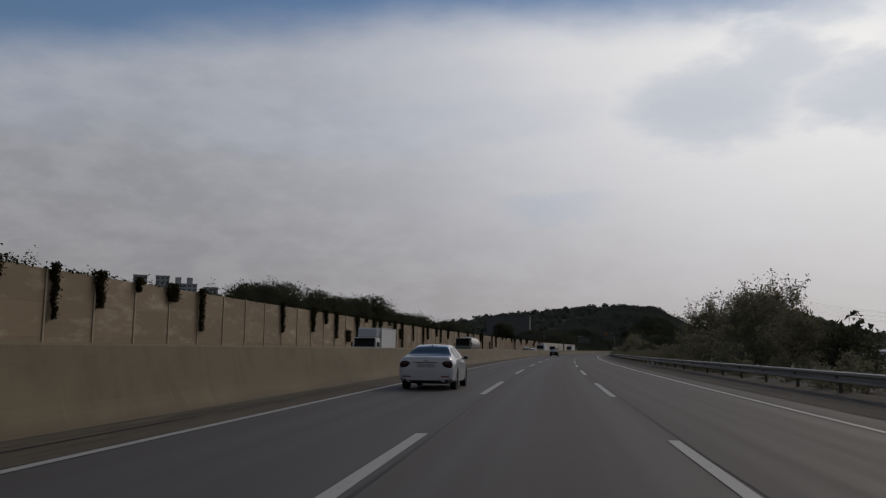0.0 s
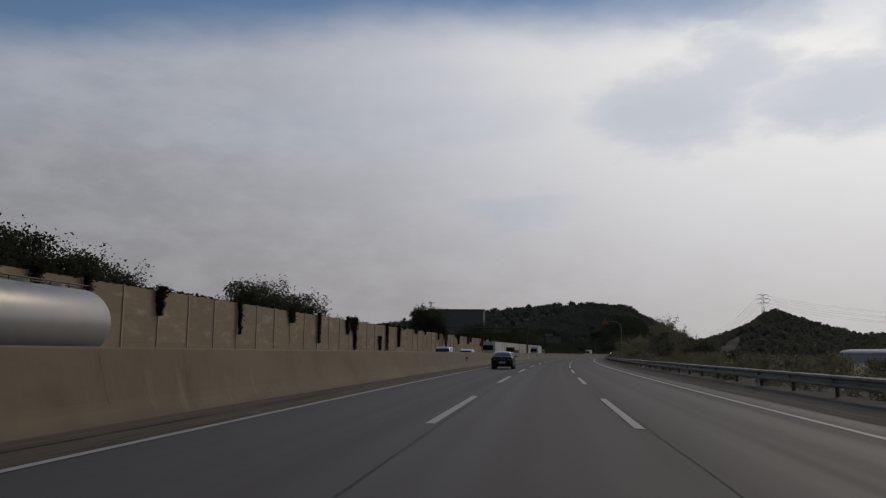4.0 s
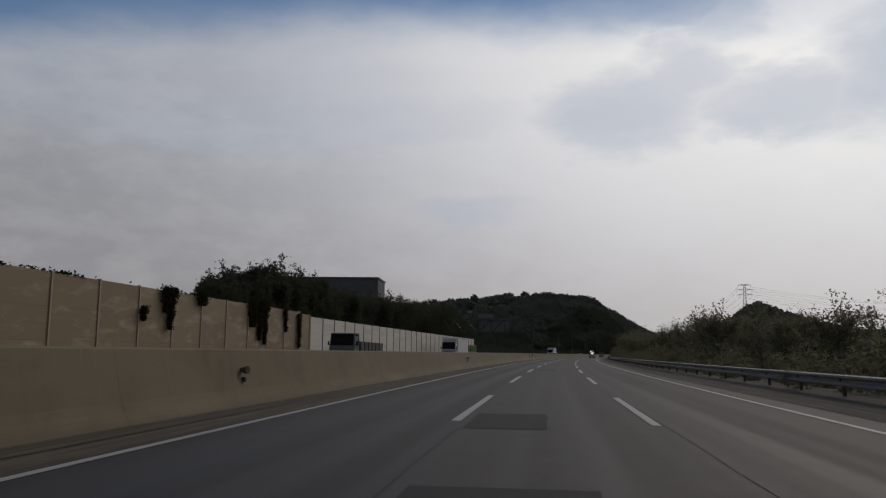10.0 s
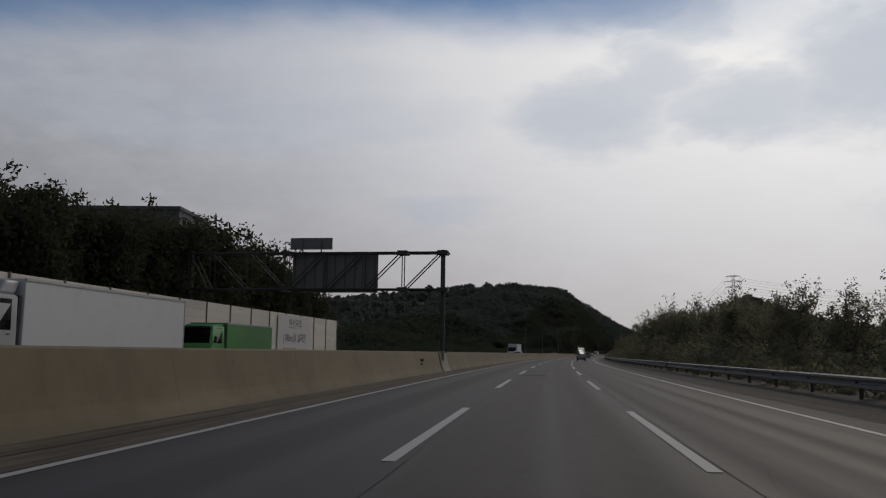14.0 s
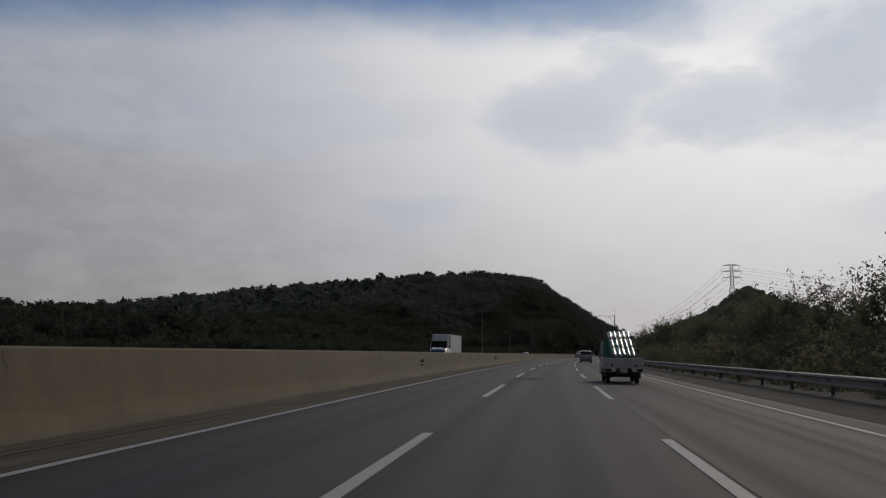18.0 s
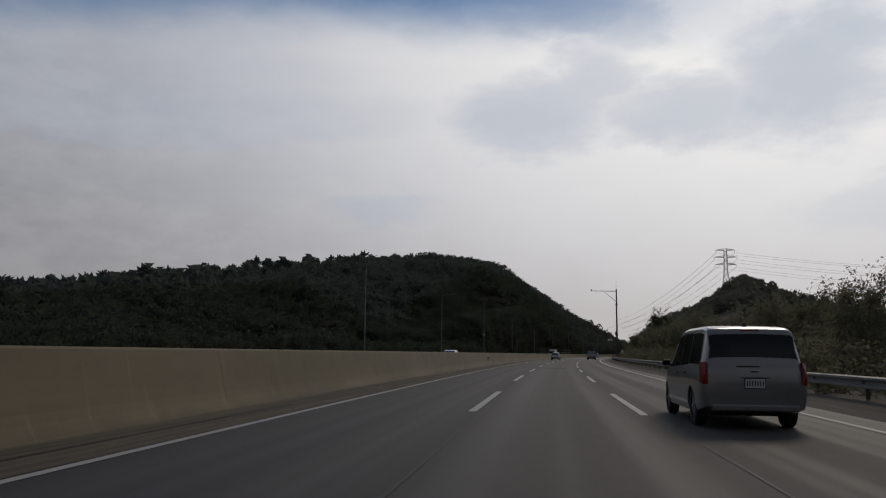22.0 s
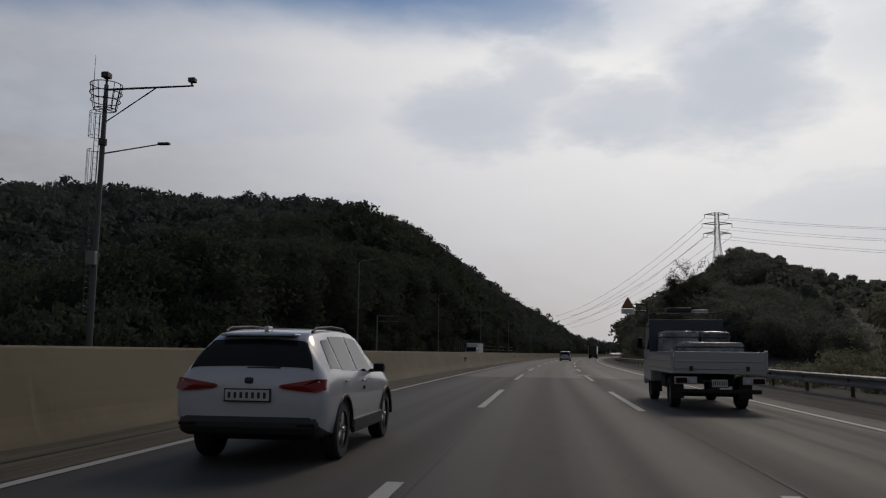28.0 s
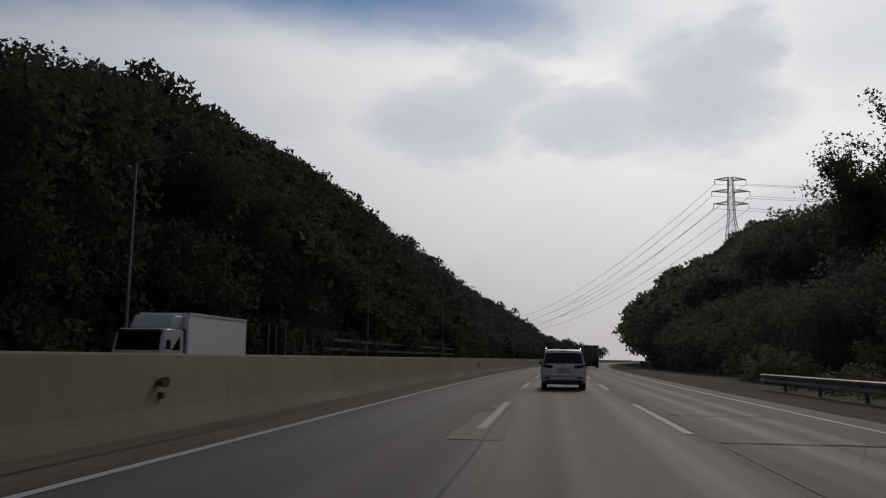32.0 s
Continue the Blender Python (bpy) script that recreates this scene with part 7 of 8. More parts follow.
def minivan(m, paint, label, tall=1.75, big=1.985, wb=3.06, ro=1.07, starex=False):
    """A people carrier with a steep tailgate."""
    car = thing("van", m, label, "van", "cars on the motorway")
    W, H = big / 2, tall
    L = wb + 0.98
    top = [(-ro, 0.82), (-ro + 0.015, 1.02), (-ro + 0.05, 1.12), (-ro + 0.24, H - 0.16), (-ro + 0.30, H - 0.08), (-ro + 0.45, H - 0.035), (-0.1, H), (1.2, H), (wb - 1.3, H - 0.04), (wb - 0.75, H - 0.22), (wb - 0.05, 1.22), (wb + 0.3, 1.10), (wb + 0.7, 0.98), (L - 0.05, 0.84), (L, 0.62)]
    belt = [(-ro, 0.78), (-ro + 0.05, 1.06), (0, 1.10), (1.5, 1.06), (wb, 1.02), (L, 0.6)]
    width = [(-ro, W - 0.14), (-ro + 0.06, W - 0.06), (-ro + 0.3, W - 0.015), (0, W), (wb - 0.3, W - 0.005), (wb + 0.5, W - 0.06), (L, W - 0.3)]
    rw = W - (0.20 if starex else 0.21)
    roof = [(-ro, rw), (0, rw), (wb - 1, rw), (wb, rw + 0.06), (L, rw - 0.1)]
    bottom = [(-ro, 0.36), (-ro + 0.4, 0.28), (0, 0.22), (wb, 0.21), (L, 0.28)]
    sh = Shell(top, belt, width, roof, bottom, 0.05)
    r = 0.345
    cuts = [(sd * W, y, r, r + 0.055) for y in (0, wb) for sd in (1, -1)]
    part("body", sh.mesh("body", M[paint], cuts), None, car)
    E, B = sh.EDGE, sh.BELT
    dress(car, sh, [("rear_window", -ro + (0.10 if starex else 0.055), -ro + 0.235, E + 0.30, 10, 0, 0, 0), ("windscreen", wb - 0.72, wb - 0.08, E + 0.7, 10, 0, 0, 0),
                    ("side_window", -ro + 0.38, 0.42, B + 0.08, B + 0.90, 1, 0.10, 0.0), ("side_window", 0.50, 1.42, B + 0.06, B + 0.92, 1, 0, 0), ("side_window", 1.50, wb - 0.42, B + 0.06, B + 0.92, 1, 0, -0.48)],
          wb, r, big - 0.28, paint, mirrors=(W - 0.02, wb - 0.55, 1.15, paint if not starex else "trim"), handles=((0.62, 0.98), (1.55, 0.96)), handle_mat=paint if not starex else "trim",
          rim="rim" if not starex else "rim_steel")
    for sd in (1, -1):
        if starex:
            tail_lamp(car, [(W - 0.13, 1.20, 0.04), (W - 0.035, 1.19, 0.15), (W - 0.015, 0.85, 0.15), (W - 0.06, 0.80, 0.06), (W - 0.14, 0.82, 0.0)], -ro - 0.015, -ro + 0.14, "tail_red", "tall red tail lamp", sd)
        else:
            tail_lamp(car, [(0.42, 1.04, 0), (0.60, 1.09, 0.0), (W - 0.08, 1.10, 0.06), (W - 0.03, 1.02, 0.14), (W - 0.07, 0.93, 0.08), (0.50, 0.94, 0)], -ro - 0.02, -ro + 0.2, "tail_dark", "dark red tail lamp", sd)
            slab(car, "reflector", sd * 0.70 - 0.13, sd * 0.70 + 0.13, -ro - 0.012, -ro + 0.05, 0.50, 0.57, "tail_dark", 0.02)
            part("roof_rail", curved_pole([(sd * rw * 0.95, -ro + 0.6, H - 0.01), (sd * rw * 0.95, -ro + 0.75, H + 0.045), (sd * rw * 0.95, wb - 1.5, H + 0.04), (sd * rw * 0.95, wb - 1.35, H - 0.02)], 0.02, 0.02), M["chrome"], car)
        slab(car, "headlamp", sd * (W - 0.32) - 0.2, sd * (W - 0.32) + 0.2, L - 0.28, L - 0.10, 0.72, 0.86, "lamp_clear", 0.04)
    slab(car, "lower_bumper", -W + 0.2, W - 0.2, -ro - 0.02, -ro + 0.2, 0.34, 0.46, "trim" if not starex else paint, 0.03)
    if not starex:
        slab(car, "bumper_step", -W + 0.14, W - 0.14, -ro - 0.03, -ro + 0.15, 0.60, 0.70, paint, 0.03)
    slab(car, "badge", -0.07, 0.07, -ro - 0.012, -ro + 0.03, 1.03, 1.065, "chrome", 0.012)
    slab(car, "tailgate_handle", -0.26, 0.26, -ro - 0.018, -ro + 0.03, 0.925, 0.95, "chrome" if not starex else paint, 0.01)
    slab(car, "wiper", -0.3, 0.1, -ro + 0.03, -ro + 0.05, 1.12, 1.14, "trim", 0.006)
    slab(car, "high_brake_light", -0.16, 0.16, -ro + 0.27, -ro + 0.33, H - 0.10, H - 0.075, "tail_red", 0.006)
    rear_plate(car, -ro - 0.006, 0.83, 0.34 if starex else 0.5, 0.16 if starex else 0.11)
    slab(car, "antenna", -0.03, 0.03, -ro + 0.6, -ro + 0.78, H, H + 0.06, "trim", 0.012)
    slab(car, "underbody", -W + 0.22, W - 0.22, -ro + 0.35, L - 0.4, 0.24, 0.36, "under", 0.02)
    return car


def truck_cab(car, W, y0, y1, z0, H, paint, nose=0.35, visor=False):
    """A forward-control cab between y0 (rear) and y1 (front)."""
    bm = bmesh.new()
    prof = [(y0, z0), (y0, H - 0.06), (y0 + 0.08, H), (y1 - nose - 0.25, H), (y1 - nose, H - 0.07), (y1 - 0.08, z0 + (H - z0) * 0.46), (y1, z0 + (H - z0) * 0.36), (y1, z0 + 0.06), (y1 - 0.04, z0)]
    a = [bm.verts.new((-W + (0.06 if z > z0 + (H - z0) * 0.5 else 0.0), y, z)) for y, z in prof]
    b = [bm.verts.new((W - (0.06 if z > z0 + (H - z0) * 0.5 else 0.0), y, z)) for y, z in prof]
    bm.faces.new(a)
    bm.faces.new(b[::-1])
    n = len(prof)
    for i in range(n):
        bm.faces.new((a[i], b[i], b[(i + 1) % n], a[(i + 1) % n]))
    bmesh.ops.recalc_face_normals(bm, faces=bm.faces)
    bmesh.ops.bevel(bm, geom=bm.edges[:], offset=0.05, segments=3, affect="EDGES")
    cab = part("cab", bm, M[paint], car, smooth=True)
    cab.data.set_sharp_from_angle(angle=radians(40))
    zb = z0 + (H - z0) * 0.50
    # windscreen
    zt = H - 0.16
    f = lambda z: y1 - 0.08 - (nose - 0.08) * (z - (z0 + (H - z0) * 0.46)) / (H - 0.07 - (z0 + (H - z0) * 0.46))
    bm = bmesh.new()
    v = [bm.verts.new(p) for p in ((-W + 0.13, f(zb + 0.02) + 0.012, zb + 0.02), (W - 0.13, f(zb + 0.02) + 0.012, zb + 0.02), (W - 0.16, f(zt) + 0.012, zt), (-W + 0.16, f(zt) + 0.012, zt))]
    bm.faces.new(v)
    bmesh.ops.solidify(bm, geom=bm.faces[:], thickness=0.01)
    part("windscreen", bm, M["car_glass"], cab, "dark windscreen")
    for sd in (1, -1):
        bm = bmesh.new()
        x = sd * (W - 0.022)
        ye = f(zb + 0.05) - 0.14
        pts = ((x, y0 + 0.35, zb + 0.02), (x, ye, zb + 0.02), (x - sd * 0.03, f(zt) - 0.16, zt), (x - sd * 0.03, y0 + 0.35, zt))
        bm.faces.new([bm.verts.new(p) for p in pts])
        bmesh.ops.solidify(bm, geom=bm.faces[:], thickness=0.03 * sd)
        part("side_window", bm, M["car_glass"], cab, "dark side window")
        mirror(car, W + 0.06, y1 - 0.28, zb + 0.22, sd, "trim", (0.16, 0.10, 0.36))
        slab(car, "headlamp", sd * (W - 0.26) - 0.17, sd * (W - 0.26) + 0.17, y1 - 0.06, y1 + 0.015, z0 + 0.28, z0 + 0.46, "lamp_clear", 0.03)
        slab(car, "door_handle", sd * W - 0.012, sd * W + 0.012, y0 + 0.42, y0 + 0.58, zb - 0.14, zb - 0.10, "trim", 0.006)
    slab(car, "bumper", -W, W, y1 - 0.16, y1 + 0.06, z0 - 0.12, z0 + 0.16, "trim" if visor else paint, 0.04)
    slab(car, "grille", -W * 0.6, W * 0.6, y1 - 0.03, y1 + 0.012, z0 + 0.30, z0 + (H - z0) * 0.34, "trim", 0.02)
    if visor:
        slab(car, "sun_visor", -W + 0.1, W - 0.1, f(zt) - 0.02, f(zt) + 0.22, zt + 0.0, zt + 0.10, "trim", 0.02)
    return cab


def dropside_bed(car, W, y0, y1, z, h, mat, posts=()):
    """A flat bed with hinged side boards and tailboard."""
    slab(car, "bed_floor", -W, W, y0, y1, z - 0.10, z, mat, 0.01)
    for sd in (1, -1):
        b = slab(car, "side_board", sd * W - 0.025, sd * W + 0.025, y0 + 0.06, y1 - 0.02, z + 0.004, z + h, mat, 0.01)
        slab(b, "rib", sd * (W + 0.025) - 0.012, sd * (W + 0.025) + 0.012, y0 + 0.06, y1 - 0.02, z + h * 0.45, z + h * 0.56, mat, 0.006)
        slab(car, "corner_post", sd * W - 0.035, sd * W + 0.035, y0 - 0.01, y0 + 0.05, z - 0.04, z + h + 0.03, mat, 0.01)
    t = slab(car, "tailboard", -W + 0.04, W - 0.04, y0 - 0.02, y0 + 0.03, z + 0.004, z + h, mat, 0.01)
    slab(t, "rib", -W + 0.04, W - 0.04, y0 - 0.035, y0 - 0.018, z + h * 0.42, z + h * 0.5, mat, 0.005)
    for x in (-W * 0.6, W * 0.6):
        slab(t, "hinge", x - 0.04, x + 0.04, y0 - 0.045, y0 - 0.018, z - 0.03, z + 0.08, "trim", 0.008)


def chassis(car, W, y0, y1, z):
    for sd in (1, -1):
        slab(car, "frame_rail", sd * 0.36 - 0.04, sd * 0.36 + 0.04, y0, y1, z - 0.24, z - 0.02, "under", 0.01)
    slab(car, "rear_axle", -W + 0.25, W - 0.25, -0.07, 0.07, 0.28, 0.42, "under", 0.03)
    slab(car, "fuel_tank", -W + 0.05, -W + 0.40, 0.9, 1.7, z - 0.42, z - 0.08, "under", 0.05)
    slab(car, "battery_box", W - 0.42, W - 0.08, 0.9, 1.4, z - 0.38, z - 0.08, "under", 0.03)


def rear_lights(car, W, y, z):
    for sd in (1, -1):
        h = slab(car, "lamp_housing", sd * (W - 0.27) - 0.26, sd * (W - 0.27) + 0.26, y - 0.02, y + 0.05, z - 0.09, z + 0.09, "silver_bed", 0.02)
        slab(h, "tail_light", sd * (W - 0.17) - 0.13, sd * (W - 0.17) + 0.13, y - 0.035, y - 0.015, z - 0.06, z + 0.06, "tail_dark", 0.012, "dark red tail lamp")
        bm = bmesh.new()
        tube(bm, (sd * (W - 0.42), y - 0.04, z), (sd * (W - 0.42), y - 0.01, z), 0.06, sides=16)
        part("reversing_light", bm, M["lamp_clear"], h)


def pipe_truck(m):
    """A small dropside truck with a bundle of shiny foil ducts leaning over the cab."""
    car = thing("truck", m, "small white dropside truck loaded with shiny silver pipes and green sheet", "truck", "trucks on the motorway")
    truck_cab(car, 0.87, 2.0, 3.55, 0.45, 1.95, "paint_truck")
    dropside_bed(car, 0.87, -1.05, 1.85, 0.80, 0.38, "silver_bed")
    chassis(car, 0.8, -0.9, 3.0, 0.70)
    rear_lights(car, 0.87, -1.08, 0.62)
    rear_plate(car, -1.06, 0.60, 0.36, 0.17)
    for y, dual in ((0.0, True), (2.7, False)):
        for sd in (1, -1):
            wheel(car, sd * (0.70 if not dual else 0.66), y, 0.30, 0.17, 0, "rim_steel", sd)
            slab(car, "mudguard", sd * 0.66 - 0.15, sd * 0.66 + 0.15, y - 0.42, y - 0.39, 0.25, 0.62, "trim", 0.01)
    slab(car, "rear_bar", -0.75, 0.75, -1.06, -0.98, 0.40, 0.48, "under", 0.02)
    # the load's carrier and rope
    load = thing("foil_pipe", m, "shiny foil-wrapped duct pipe strapped in a row on the truck", "pipe", "foil pipes on the truck")
    first = None
    rp = thing("load_cover", m, "dark green tarpaulin sheet filling the truck bed under the pipes", "tarpaulin")
    bm = bmesh.new()
    prof = [(-0.75, 1.13), (0.2, 1.50), (1.0, 1.81), (1.5, 2.06), (1.95, 2.10), (1.96, 0.82), (-0.80, 0.82), (-0.85, 1.08)]
    a = [bm.verts.new((-0.82 + (0.10 if z > 1.3 else 0.0), y, z)) for y, z in prof]
    b = [bm.verts.new((0.80 - (0.16 if z > 1.3 else 0.0), y, z)) for y, z in prof]
    bm.faces.new(a)
    bm.faces.new(b[::-1])
    for i in range(len(prof)):
        j = (i + 1) % len(prof)
        bm.faces.new((a[i], b[i], b[j], a[j]))
    bmesh.ops.recalc_face_normals(bm, faces=bm.faces)
    bmesh.ops.bevel(bm, geom=bm.edges[:], offset=0.05, segments=2, affect="EDGES")
    part("sheet", bm, M["tarp_green"], rp, smooth=False)
    for k in range(5):
        x = -0.37 + 0.215 * k
        lo, hi = Vector((x, -0.85, 1.20)), Vector((x - 0.06, 2.15, 2.38))
        ln = (hi - lo).length
        bm = lathe([(0, 0.02)] + [(ln * j / 60, 0.095 + 0.0016 * (j % 2)) for j in range(61)] + [(ln, 0.02)], 20)
        bmesh.ops.transform(bm, matrix=Matrix.Translation(lo) @ (hi - lo).to_track_quat("X", "Z").to_matrix().to_4x4(), verts=bm.verts)
        p = part("duct", bm, M["foil"], load if k == 0 else thing("foil_pipe", m, "shiny foil-wrapped duct pipe strapped in a row on the truck", "pipe", "foil pipes on the truck"), smooth=False)
    net = thing("net", m, "thin green net drawn over the lower pipes", "net")
    for k in range(6):
        x = -0.4775 + 0.215 * k
        bm = bmesh.new()
        a, b = Vector((x, -0.86, 1.235)), Vector((x - 0.04, 1.05, 1.985))
        box(bm, -0.075, 0.075, 0.0, (b - a).length, -0.02, 0.03, 0.008)
        bmesh.ops.transform(bm, matrix=Matrix.Translation(a) @ (b - a).to_track_quat("Y", "Z").to_matrix().to_4x4(), verts=bm.verts)
        part("net_strip", bm, M["tarp_green"], net)
    strap = thing("strap", m, "black rubber strap tied over the pipes", "strap")
    for u in (0.03, 0.36, 0.70, 0.74):
        c = Vector((0, -0.85, 1.20)).lerp(Vector((0, 2.15, 2.38)), u) + Vector((0, -0.05, 0.105))
        part("band", curved_pole([(-0.52, c.y + 0.05, c.z - 0.16), (-0.47, c.y, c.z - 0.03), (-0.37, c.y, c.z), (0.46, c.y, c.z), (0.56, c.y, c.z - 0.03), (0.62, c.y + 0.05, c.z - 0.16)], 0.018, 0.018), M["rope"], strap)
    return car


def cargo_truck(m):
    """A larger flat-bed truck carrying wrapped bales."""
    car = thing("truck", m, "white flat-bed truck with a headboard, carrying plastic-wrapped pallets", "truck", "trucks on the motorway")
    truck_cab(car, 1.0, 3.05, 4.75, 0.55, 2.35, "paint_truck")
    dropside_bed(car, 1.08, -1.55, 2.85, 0.98, 0.42, "paint_truck")
    chassis(car, 0.95, -1.3, 4.2, 0.88)
    rear_lights(car, 1.05, -1.58, 0.72)
    rear_plate(car, -1.56, 0.66, 0.36, 0.17)
    slab(car, "headboard", -1.05, 1.05, 2.86, 2.92, 0.98, 2.35, "blue_goods", 0.02, "dark headboard behind the cab")
    for y in (0.0, 3.75):
        for sd in (1, -1):
            wheel(car, sd * 0.82, y, 0.38, 0.24, 0, "rim_steel", sd)
            slab(car, "mudguard", sd * 0.82 - 0.16, sd * 0.82 + 0.16, y - 0.55, y - 0.52, 0.25, 0.8, "trim", 0.01)
    bm = bmesh.new()
    for x in (-0.85, 0.85):
        for y in (3.2, 4.1):
            tube(bm, (x, y, 2.33), (x, y, 2.55), 0.02)
    for y in (3.2, 4.1):
        tube(bm, (-0.9, y, 2.55), (0.9, y, 2.55), 0.02)
    for x in (-0.85, 0.85):
        tube(bm, (x, 3.1, 2.55), (x, 4.2, 2.55), 0.02)
    part("roof_rack", bm, M["trim"], car, "black roof rack on the cab")
    slab(car, "roof_box", -0.45, 0.25, 3.3, 4.0, 2.575, 2.72, "trim", 0.03)
    slab(car, "roof_box", 0.35, 0.75, 3.4, 3.9, 2.575, 2.67, "silver_bed", 0.03)
    slab(car, "rear_bar", -0.95, 0.95, -1.58, -1.48, 0.42, 0.52, "under", 0.02)
    for i, (x0, x1, y0, y1, h) in enumerate(((-0.85, 0.10, 1.35, 2.6, 0.98), (0.14, 0.92, 1.4, 2.6, 0.98), (-0.55, 0.95, 0.0, 1.2, 0.66), (-0.95, 0.2, -1.3, -0.2, 0.38))):
        bm = bmesh.new()
        box(bm, x0, x1, y0, y1, 0.985, 0.985 + h, 0.08)
        bmesh.ops.subdivide_edges(bm, edges=bm.edges[:], cuts=2, use_grid_fill=True)
        r = random.Random(i)
        for v in bm.verts:
            if v.co.z > 1.05:
                v.co += Vector((r.uniform(-1, 1), r.uniform(-1, 1), r.uniform(-1, 1))) * 0.025
        b = thing("wrapped_pallet", m, "pallet of goods wrapped in crumpled clear plastic on the truck bed", "pallet", "pallets on the truck")
        part("wrap", bm, M["wrap"], b, smooth=True)
        rows = 2 if h > 0.5 else 1
        for k in range(rows):
            bm = bmesh.new()
            z = 0.985 + h * (k + 0.7) / rows - 0.02
            box(bm, x0 - 0.02, x1 + 0.02, y0 - 0.02, y1 + 0.02, z - 0.02, z + 0.02, 0.01)
            part("tape", bm, M["blue_goods"], b)
    return car


def box_truck(m, label, box_mat="box_white", cab_mat="paint_truck", W=1.15, length=6.5, H=3.5, cab_h=2.7, tank=False, dump=False, deflector=True, rear_doors=True):
    """A lorry with a cargo box, tank or tipper body; its front end is +y."""
    car = thing("truck", m, label, "truck", "trucks on the motorway")
    cy = length - 1.2
    truck_cab(car, W, cy + 0.25, cy + 2.15, 0.62, cab_h, cab_mat, 0.28, visor=True)
    chassis(car, W, -1.2, cy + 1.4, 0.98)
    if tank:
        bm = lathe([(0, 0.02), (0, 0.9), (0.12, 1.08), (0.3, 1.15), (length - 0.9, 1.15), (length - 0.7, 1.08), (length - 0.55, 0.9), (length - 0.55, 0.02)], 40)
        p = part("tank", bm, M["steel_tank"], car, "pale cylindrical steel tank", smooth=True)
        p.data.set_sharp_from_angle(angle=radians(40))
        p.matrix_local = pose(0, -1.3, 2.15, 0, 0, 90)
        for y in (0.3, 2.2, 4.0):
            slab(car, "tank_saddle", -1.0, 1.0, y - 0.1, y + 0.1, 0.95, 1.35, "under", 0.02)
        bm = bmesh.new()
        for sd in (-0.3, 0.3):
            tube(bm, (sd, -1.0, 3.42), (sd, length - 2.2, 3.42), 0.025)
        for y in np.arange(-0.8, length - 2.2, 1.0):
            tube(bm, (-0.3, y, 3.28), (-0.3, y, 3.42), 0.02)
            tube(bm, (0.3, y, 3.28), (0.3, y, 3.42), 0.02)
        part("walkway_rail", bm, M["dark_steel"], car)
        for y in (0.4, 2.2):
            bm = bmesh.new()
            tube(bm, (0, y, 3.25), (0, y, 3.40), 0.25, sides=20)
            part("hatch", bm, M["steel_tank"], car)
    elif dump:
        bm = bmesh.new()
        prof = [(-1.4, 1.05), (-1.5, 2.15), (cy + 0.1, 2.25), (cy + 0.05, 1.05)]
        a = [bm.verts.new((-W, y, z)) for y, z in prof]
        b = [bm.verts.new((W, y, z)) for y, z in prof]
        bm.faces.new(a)
        bm.faces.new(b[::-1])
        for i in range(4):
            bm.faces.new((a[i], b[i], b[(i + 1) % 4], a[(i + 1) % 4]))
        bmesh.ops.recalc_face_normals(bm, faces=bm.faces)
        part("tipper_body", bm, M[box_mat], car)
        for k in range(7):
            y = -1.2 + k * (cy + 1.1) / 6
            for sd in (1, -1):
                slab(car, "rib", sd * (W + 0.03) - 0.03, sd * (W + 0.03) + 0.03, y - 0.05, y + 0.05, 1.1, 2.2, box_mat, 0.01)
        slab(car, "lettering_panel", W + 0.062, W + 0.075, 0.2, 2.4, 1.45, 1.9, "sign_white", 0.003, "pale smudged lettering panel")
    else:
        bx = slab(car, "cargo_box", -W - 0.03, W + 0.03, -1.5, cy + 0.05, 1.0, H, box_mat, 0.03, "tall plain cargo box")
        for sd in (1, -1):
            slab(bx, "corner_rail", sd * (W + 0.03) - 0.03, sd * (W + 0.03) + 0.03, -1.52, cy + 0.06, H - 0.10, H + 0.012, "silver_bed", 0.01)
            slab(bx, "corner_rail", sd * (W + 0.03) - 0.03, sd * (W + 0.03) + 0.03, -1.52, cy + 0.06, 0.98, 1.08, "silver_bed", 0.01)
            slab(bx, "corner_post", sd * (W + 0.0) - 0.05, sd * (W + 0.0) + 0.05, -1.53, -1.46, 0.99, H + 0.01, "silver_bed", 0.01)
        if rear_doors:
            for sd in (1, -1):
                dr = slab(bx, "rear_door", sd * W * 0.5 - W * 0.46, sd * W * 0.5 + W * 0.46, -1.545, -1.50, 1.12, H - 0.1, box_mat, 0.01)
                slab(bx, "door_bar", sd * 0.22 - 0.02, sd * 0.22 + 0.02, -1.58, -1.545, 1.05, H - 0.1, "galv", 0.006)
        if deflector:
            slab(car, "wind_deflector", -W + 0.15, W - 0.15, cy + 0.35, cy + 1.2, cab_h - 0.01, min(H - 0.1, cab_h + 0.75), cab_mat, 0.10, "sloping wind deflector over the cab", skew=-0.35)
            slab(car, "cab_gap", -W + 0.05, W - 0.05, cy + 0.10, cy + 0.24, 1.0, cab_h, "trim", 0.02)
    axles = [0.0, cy + 1.15] + ([1.3] if length > 8 else [])
    for y in axles:
        for sd in (1, -1):
            wheel(car, sd * (W - 0.2), y, 0.46, 0.28, 0, "rim_steel", sd)
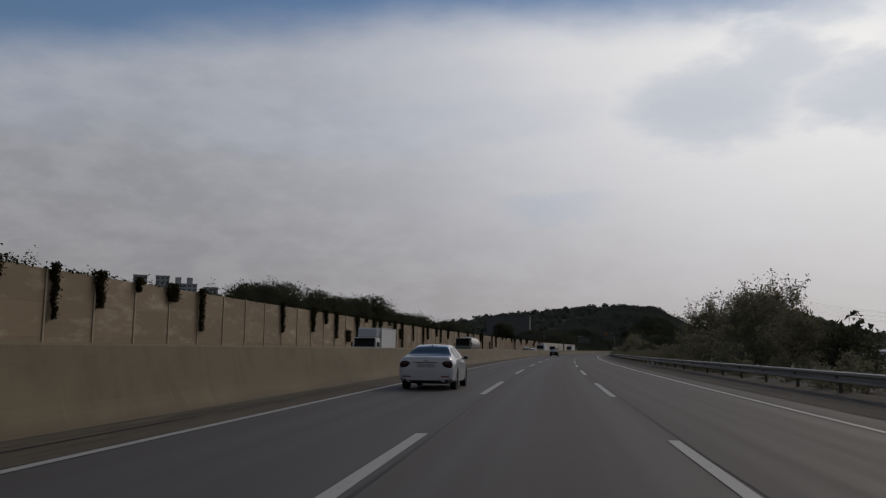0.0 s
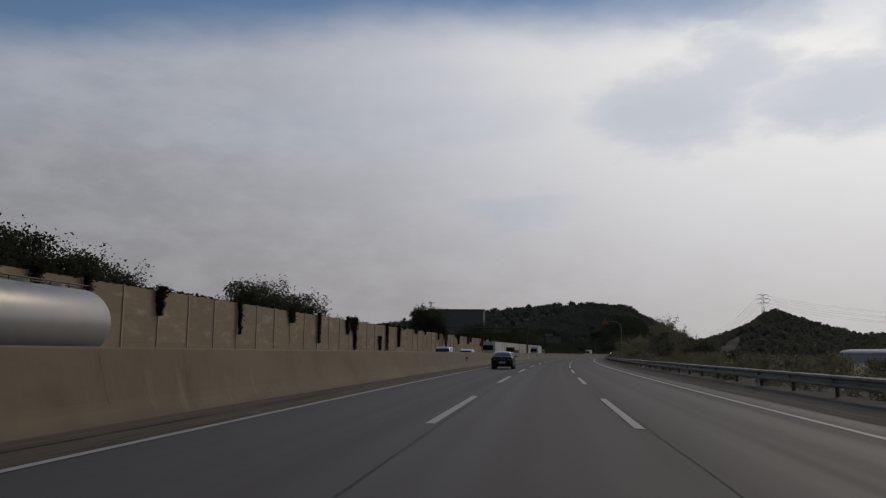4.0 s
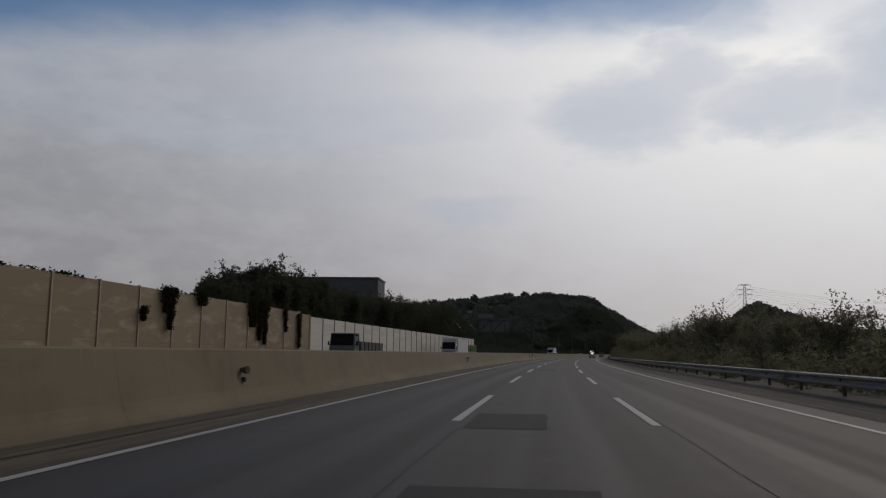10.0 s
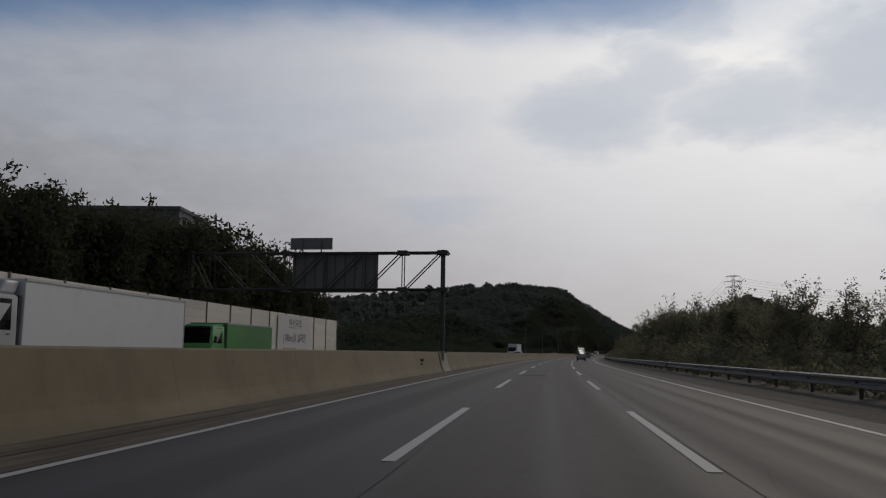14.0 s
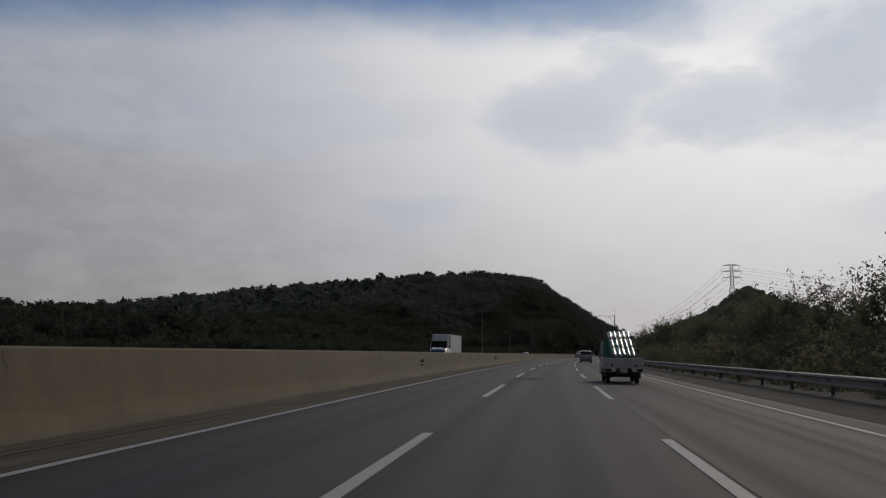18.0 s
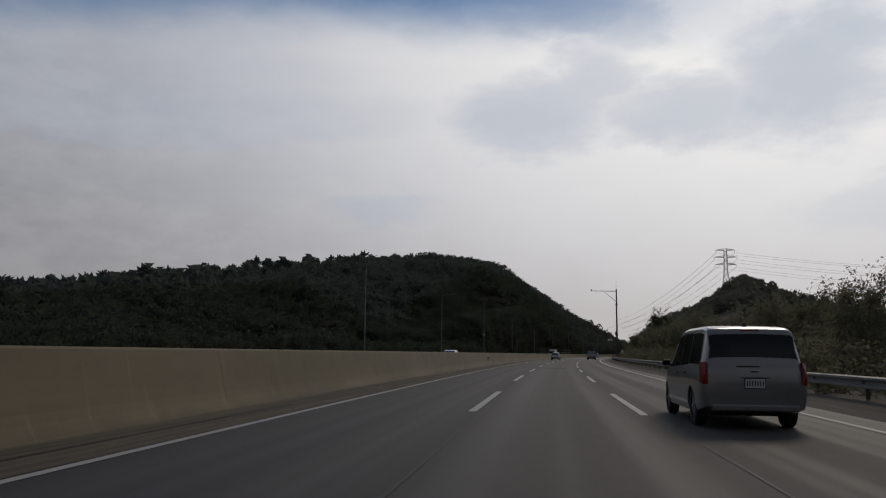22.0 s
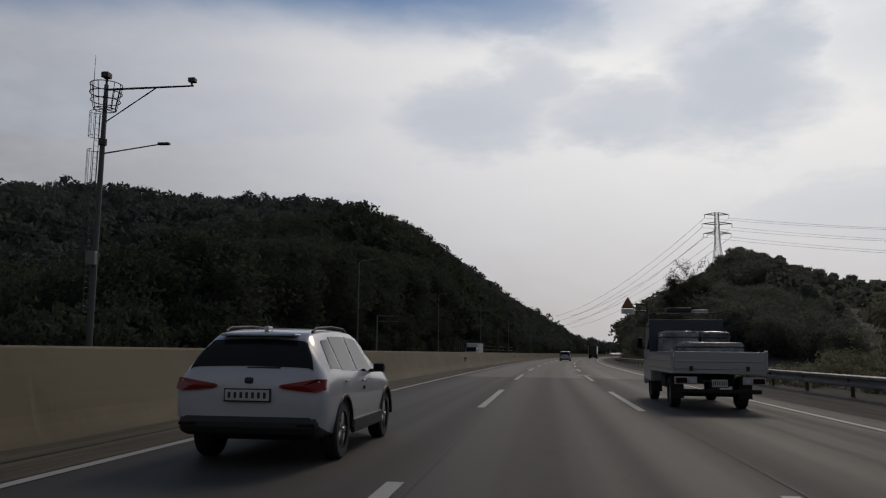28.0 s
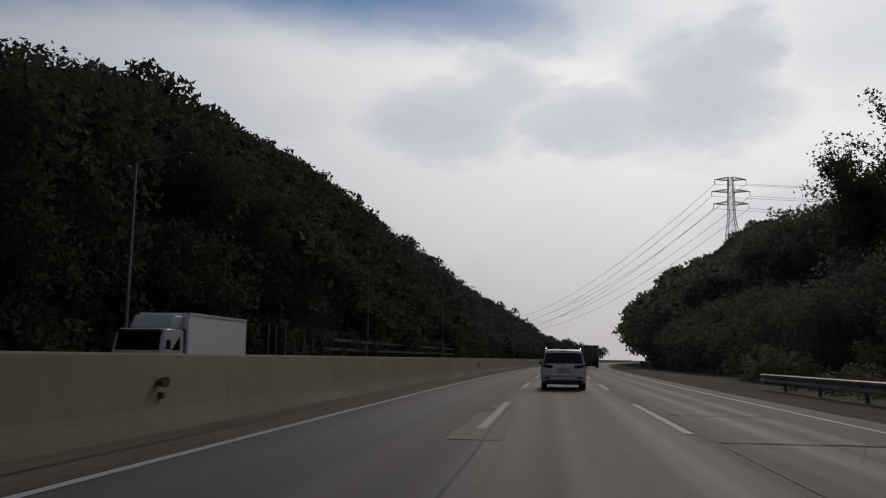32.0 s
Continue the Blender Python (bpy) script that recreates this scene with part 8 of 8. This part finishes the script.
    for sd in (1, -1):
        slab(car, "side_guard", sd * (W - 0.03) - 0.02, sd * (W - 0.03) + 0.02, 0.7, cy - 0.1, 0.55, 0.85, "silver_bed", 0.01)
        slab(car, "tail_light", sd * (W - 0.25) - 0.2, sd * (W - 0.25) + 0.2, -1.54, -1.48, 0.78, 0.92, "tail_dark", 0.02, "dark red tail lamp")
        slab(car, "mud_flap", sd * (W - 0.2) - 0.16, sd * (W - 0.2) + 0.16, -0.72, -0.70, 0.15, 0.8, "trim", 0.004)
    rear_plate(car, -1.53, 0.70, 0.36, 0.17)
    slab(car, "rear_bumper", -W + 0.1, W - 0.1, -1.52, -1.40, 0.42, 0.56, "under", 0.02)
    return car


def on_wheels(s, d, z=0.0, turn=0.0):
    return on_road(s, d, z, turn) @ Matrix.Diagonal((0.955, 0.955, 0.955, 1))


sedan(on_wheels(180.0, -3.53), "paint_black", "glossy black saloon car with dark tinted windows driving ahead")
sedan(on_wheels(33.3, -3.66), "paint_white", "white executive saloon car with chrome strip on the boot", round_deck=True)
suv(on_wheels(761.6, -3.58), "paint_white", "white compact SUV with black cladding and red tail lamps")
minivan(on_wheels(890.6, -0.07), "paint_white", "white people carrier with dark rear window and roof rails")
minivan(on_wheels(608.7, 3.30), "paint_silver", "silver-grey passenger van with tall red tail lamps", 1.87, 1.90, 3.2, 1.02, True)
pipe_truck(on_wheels(524.35, 3.2))
cargo_truck(on_wheels(772.6, 3.56))
box_truck(on_wheels(982.0, 3.1), "dark box lorry seen from behind on the motorway", "paint_dark", "paint_dark", 1.2, 8.5, 3.6)
# traffic of the opposite carriageway, facing the camera
box_truck(on_wheels(140.3, -15.0, 0, 180), "dark green tanker lorry with a pale steel tank", cab_mat="paint_green", length=10.5, cab_h=3.1, tank=True, W=1.2)
box_truck(on_wheels(285.5, -15.0, 0, 180), "white box lorry with dark windscreen and wind deflector", length=10.5, H=3.6, cab_h=2.95, W=1.2)
box_truck(on_wheels(354.0, -18.6, 0, 180), "black tipper lorry with ribbed dark tipping body", "paint_dark", "paint_dark", 1.2, 9.0, cab_h=3.0, dump=True)
box_truck(on_wheels(416.5, -18.4, 0, 180), "white articulated-looking box lorry with rounded cab", length=12.0, H=3.7, cab_h=3.1, W=1.22)
box_truck(on_wheels(597.5, -15.0, 0, 180), "white box lorry with tall wind deflector over the cab", length=9.6, H=3.75, cab_h=2.9, W=1.2)
box_truck(on_wheels(889.0, -15.0, 0, 180), "small white refrigerated box lorry on the opposite carriageway", length=5.6, H=2.95, cab_h=2.3, W=1.0)
minivan(on_wheels(203, -11.4, 0, 180), "paint_silver", "grey van on the opposite carriageway", 1.9, 1.9, 3.1, 1.0, True)
minivan(on_wheels(222, -11.4, 0, 180), "paint_white", "white van on the opposite carriageway", 1.75)
sedan(on_wheels(284, -11.4, 0, 180), "paint_white", "white saloon car on the opposite carriageway", round_deck=True)
box_truck(on_wheels(77.0, -15.0, 0, 180), "small white box lorry with a rounded wind deflector", length=5.4, H=3.05, cab_h=2.2, W=1.0)
minivan(on_wheels(567.5, -11.4, 0, 180), "paint_silver", "grey people carrier on the opposite carriageway", 1.8)
suv(on_wheels(679, -11.4, 0, 180), "paint_white", "white SUV on the opposite carriageway")
box_truck(on_wheels(429.4, -18.6, 0, 180), "bright green small lorry with a green body on the opposite carriageway", "paint_bright_green", "paint_bright_green", length=7.0, H=2.85, cab_h=2.65, W=1.1)
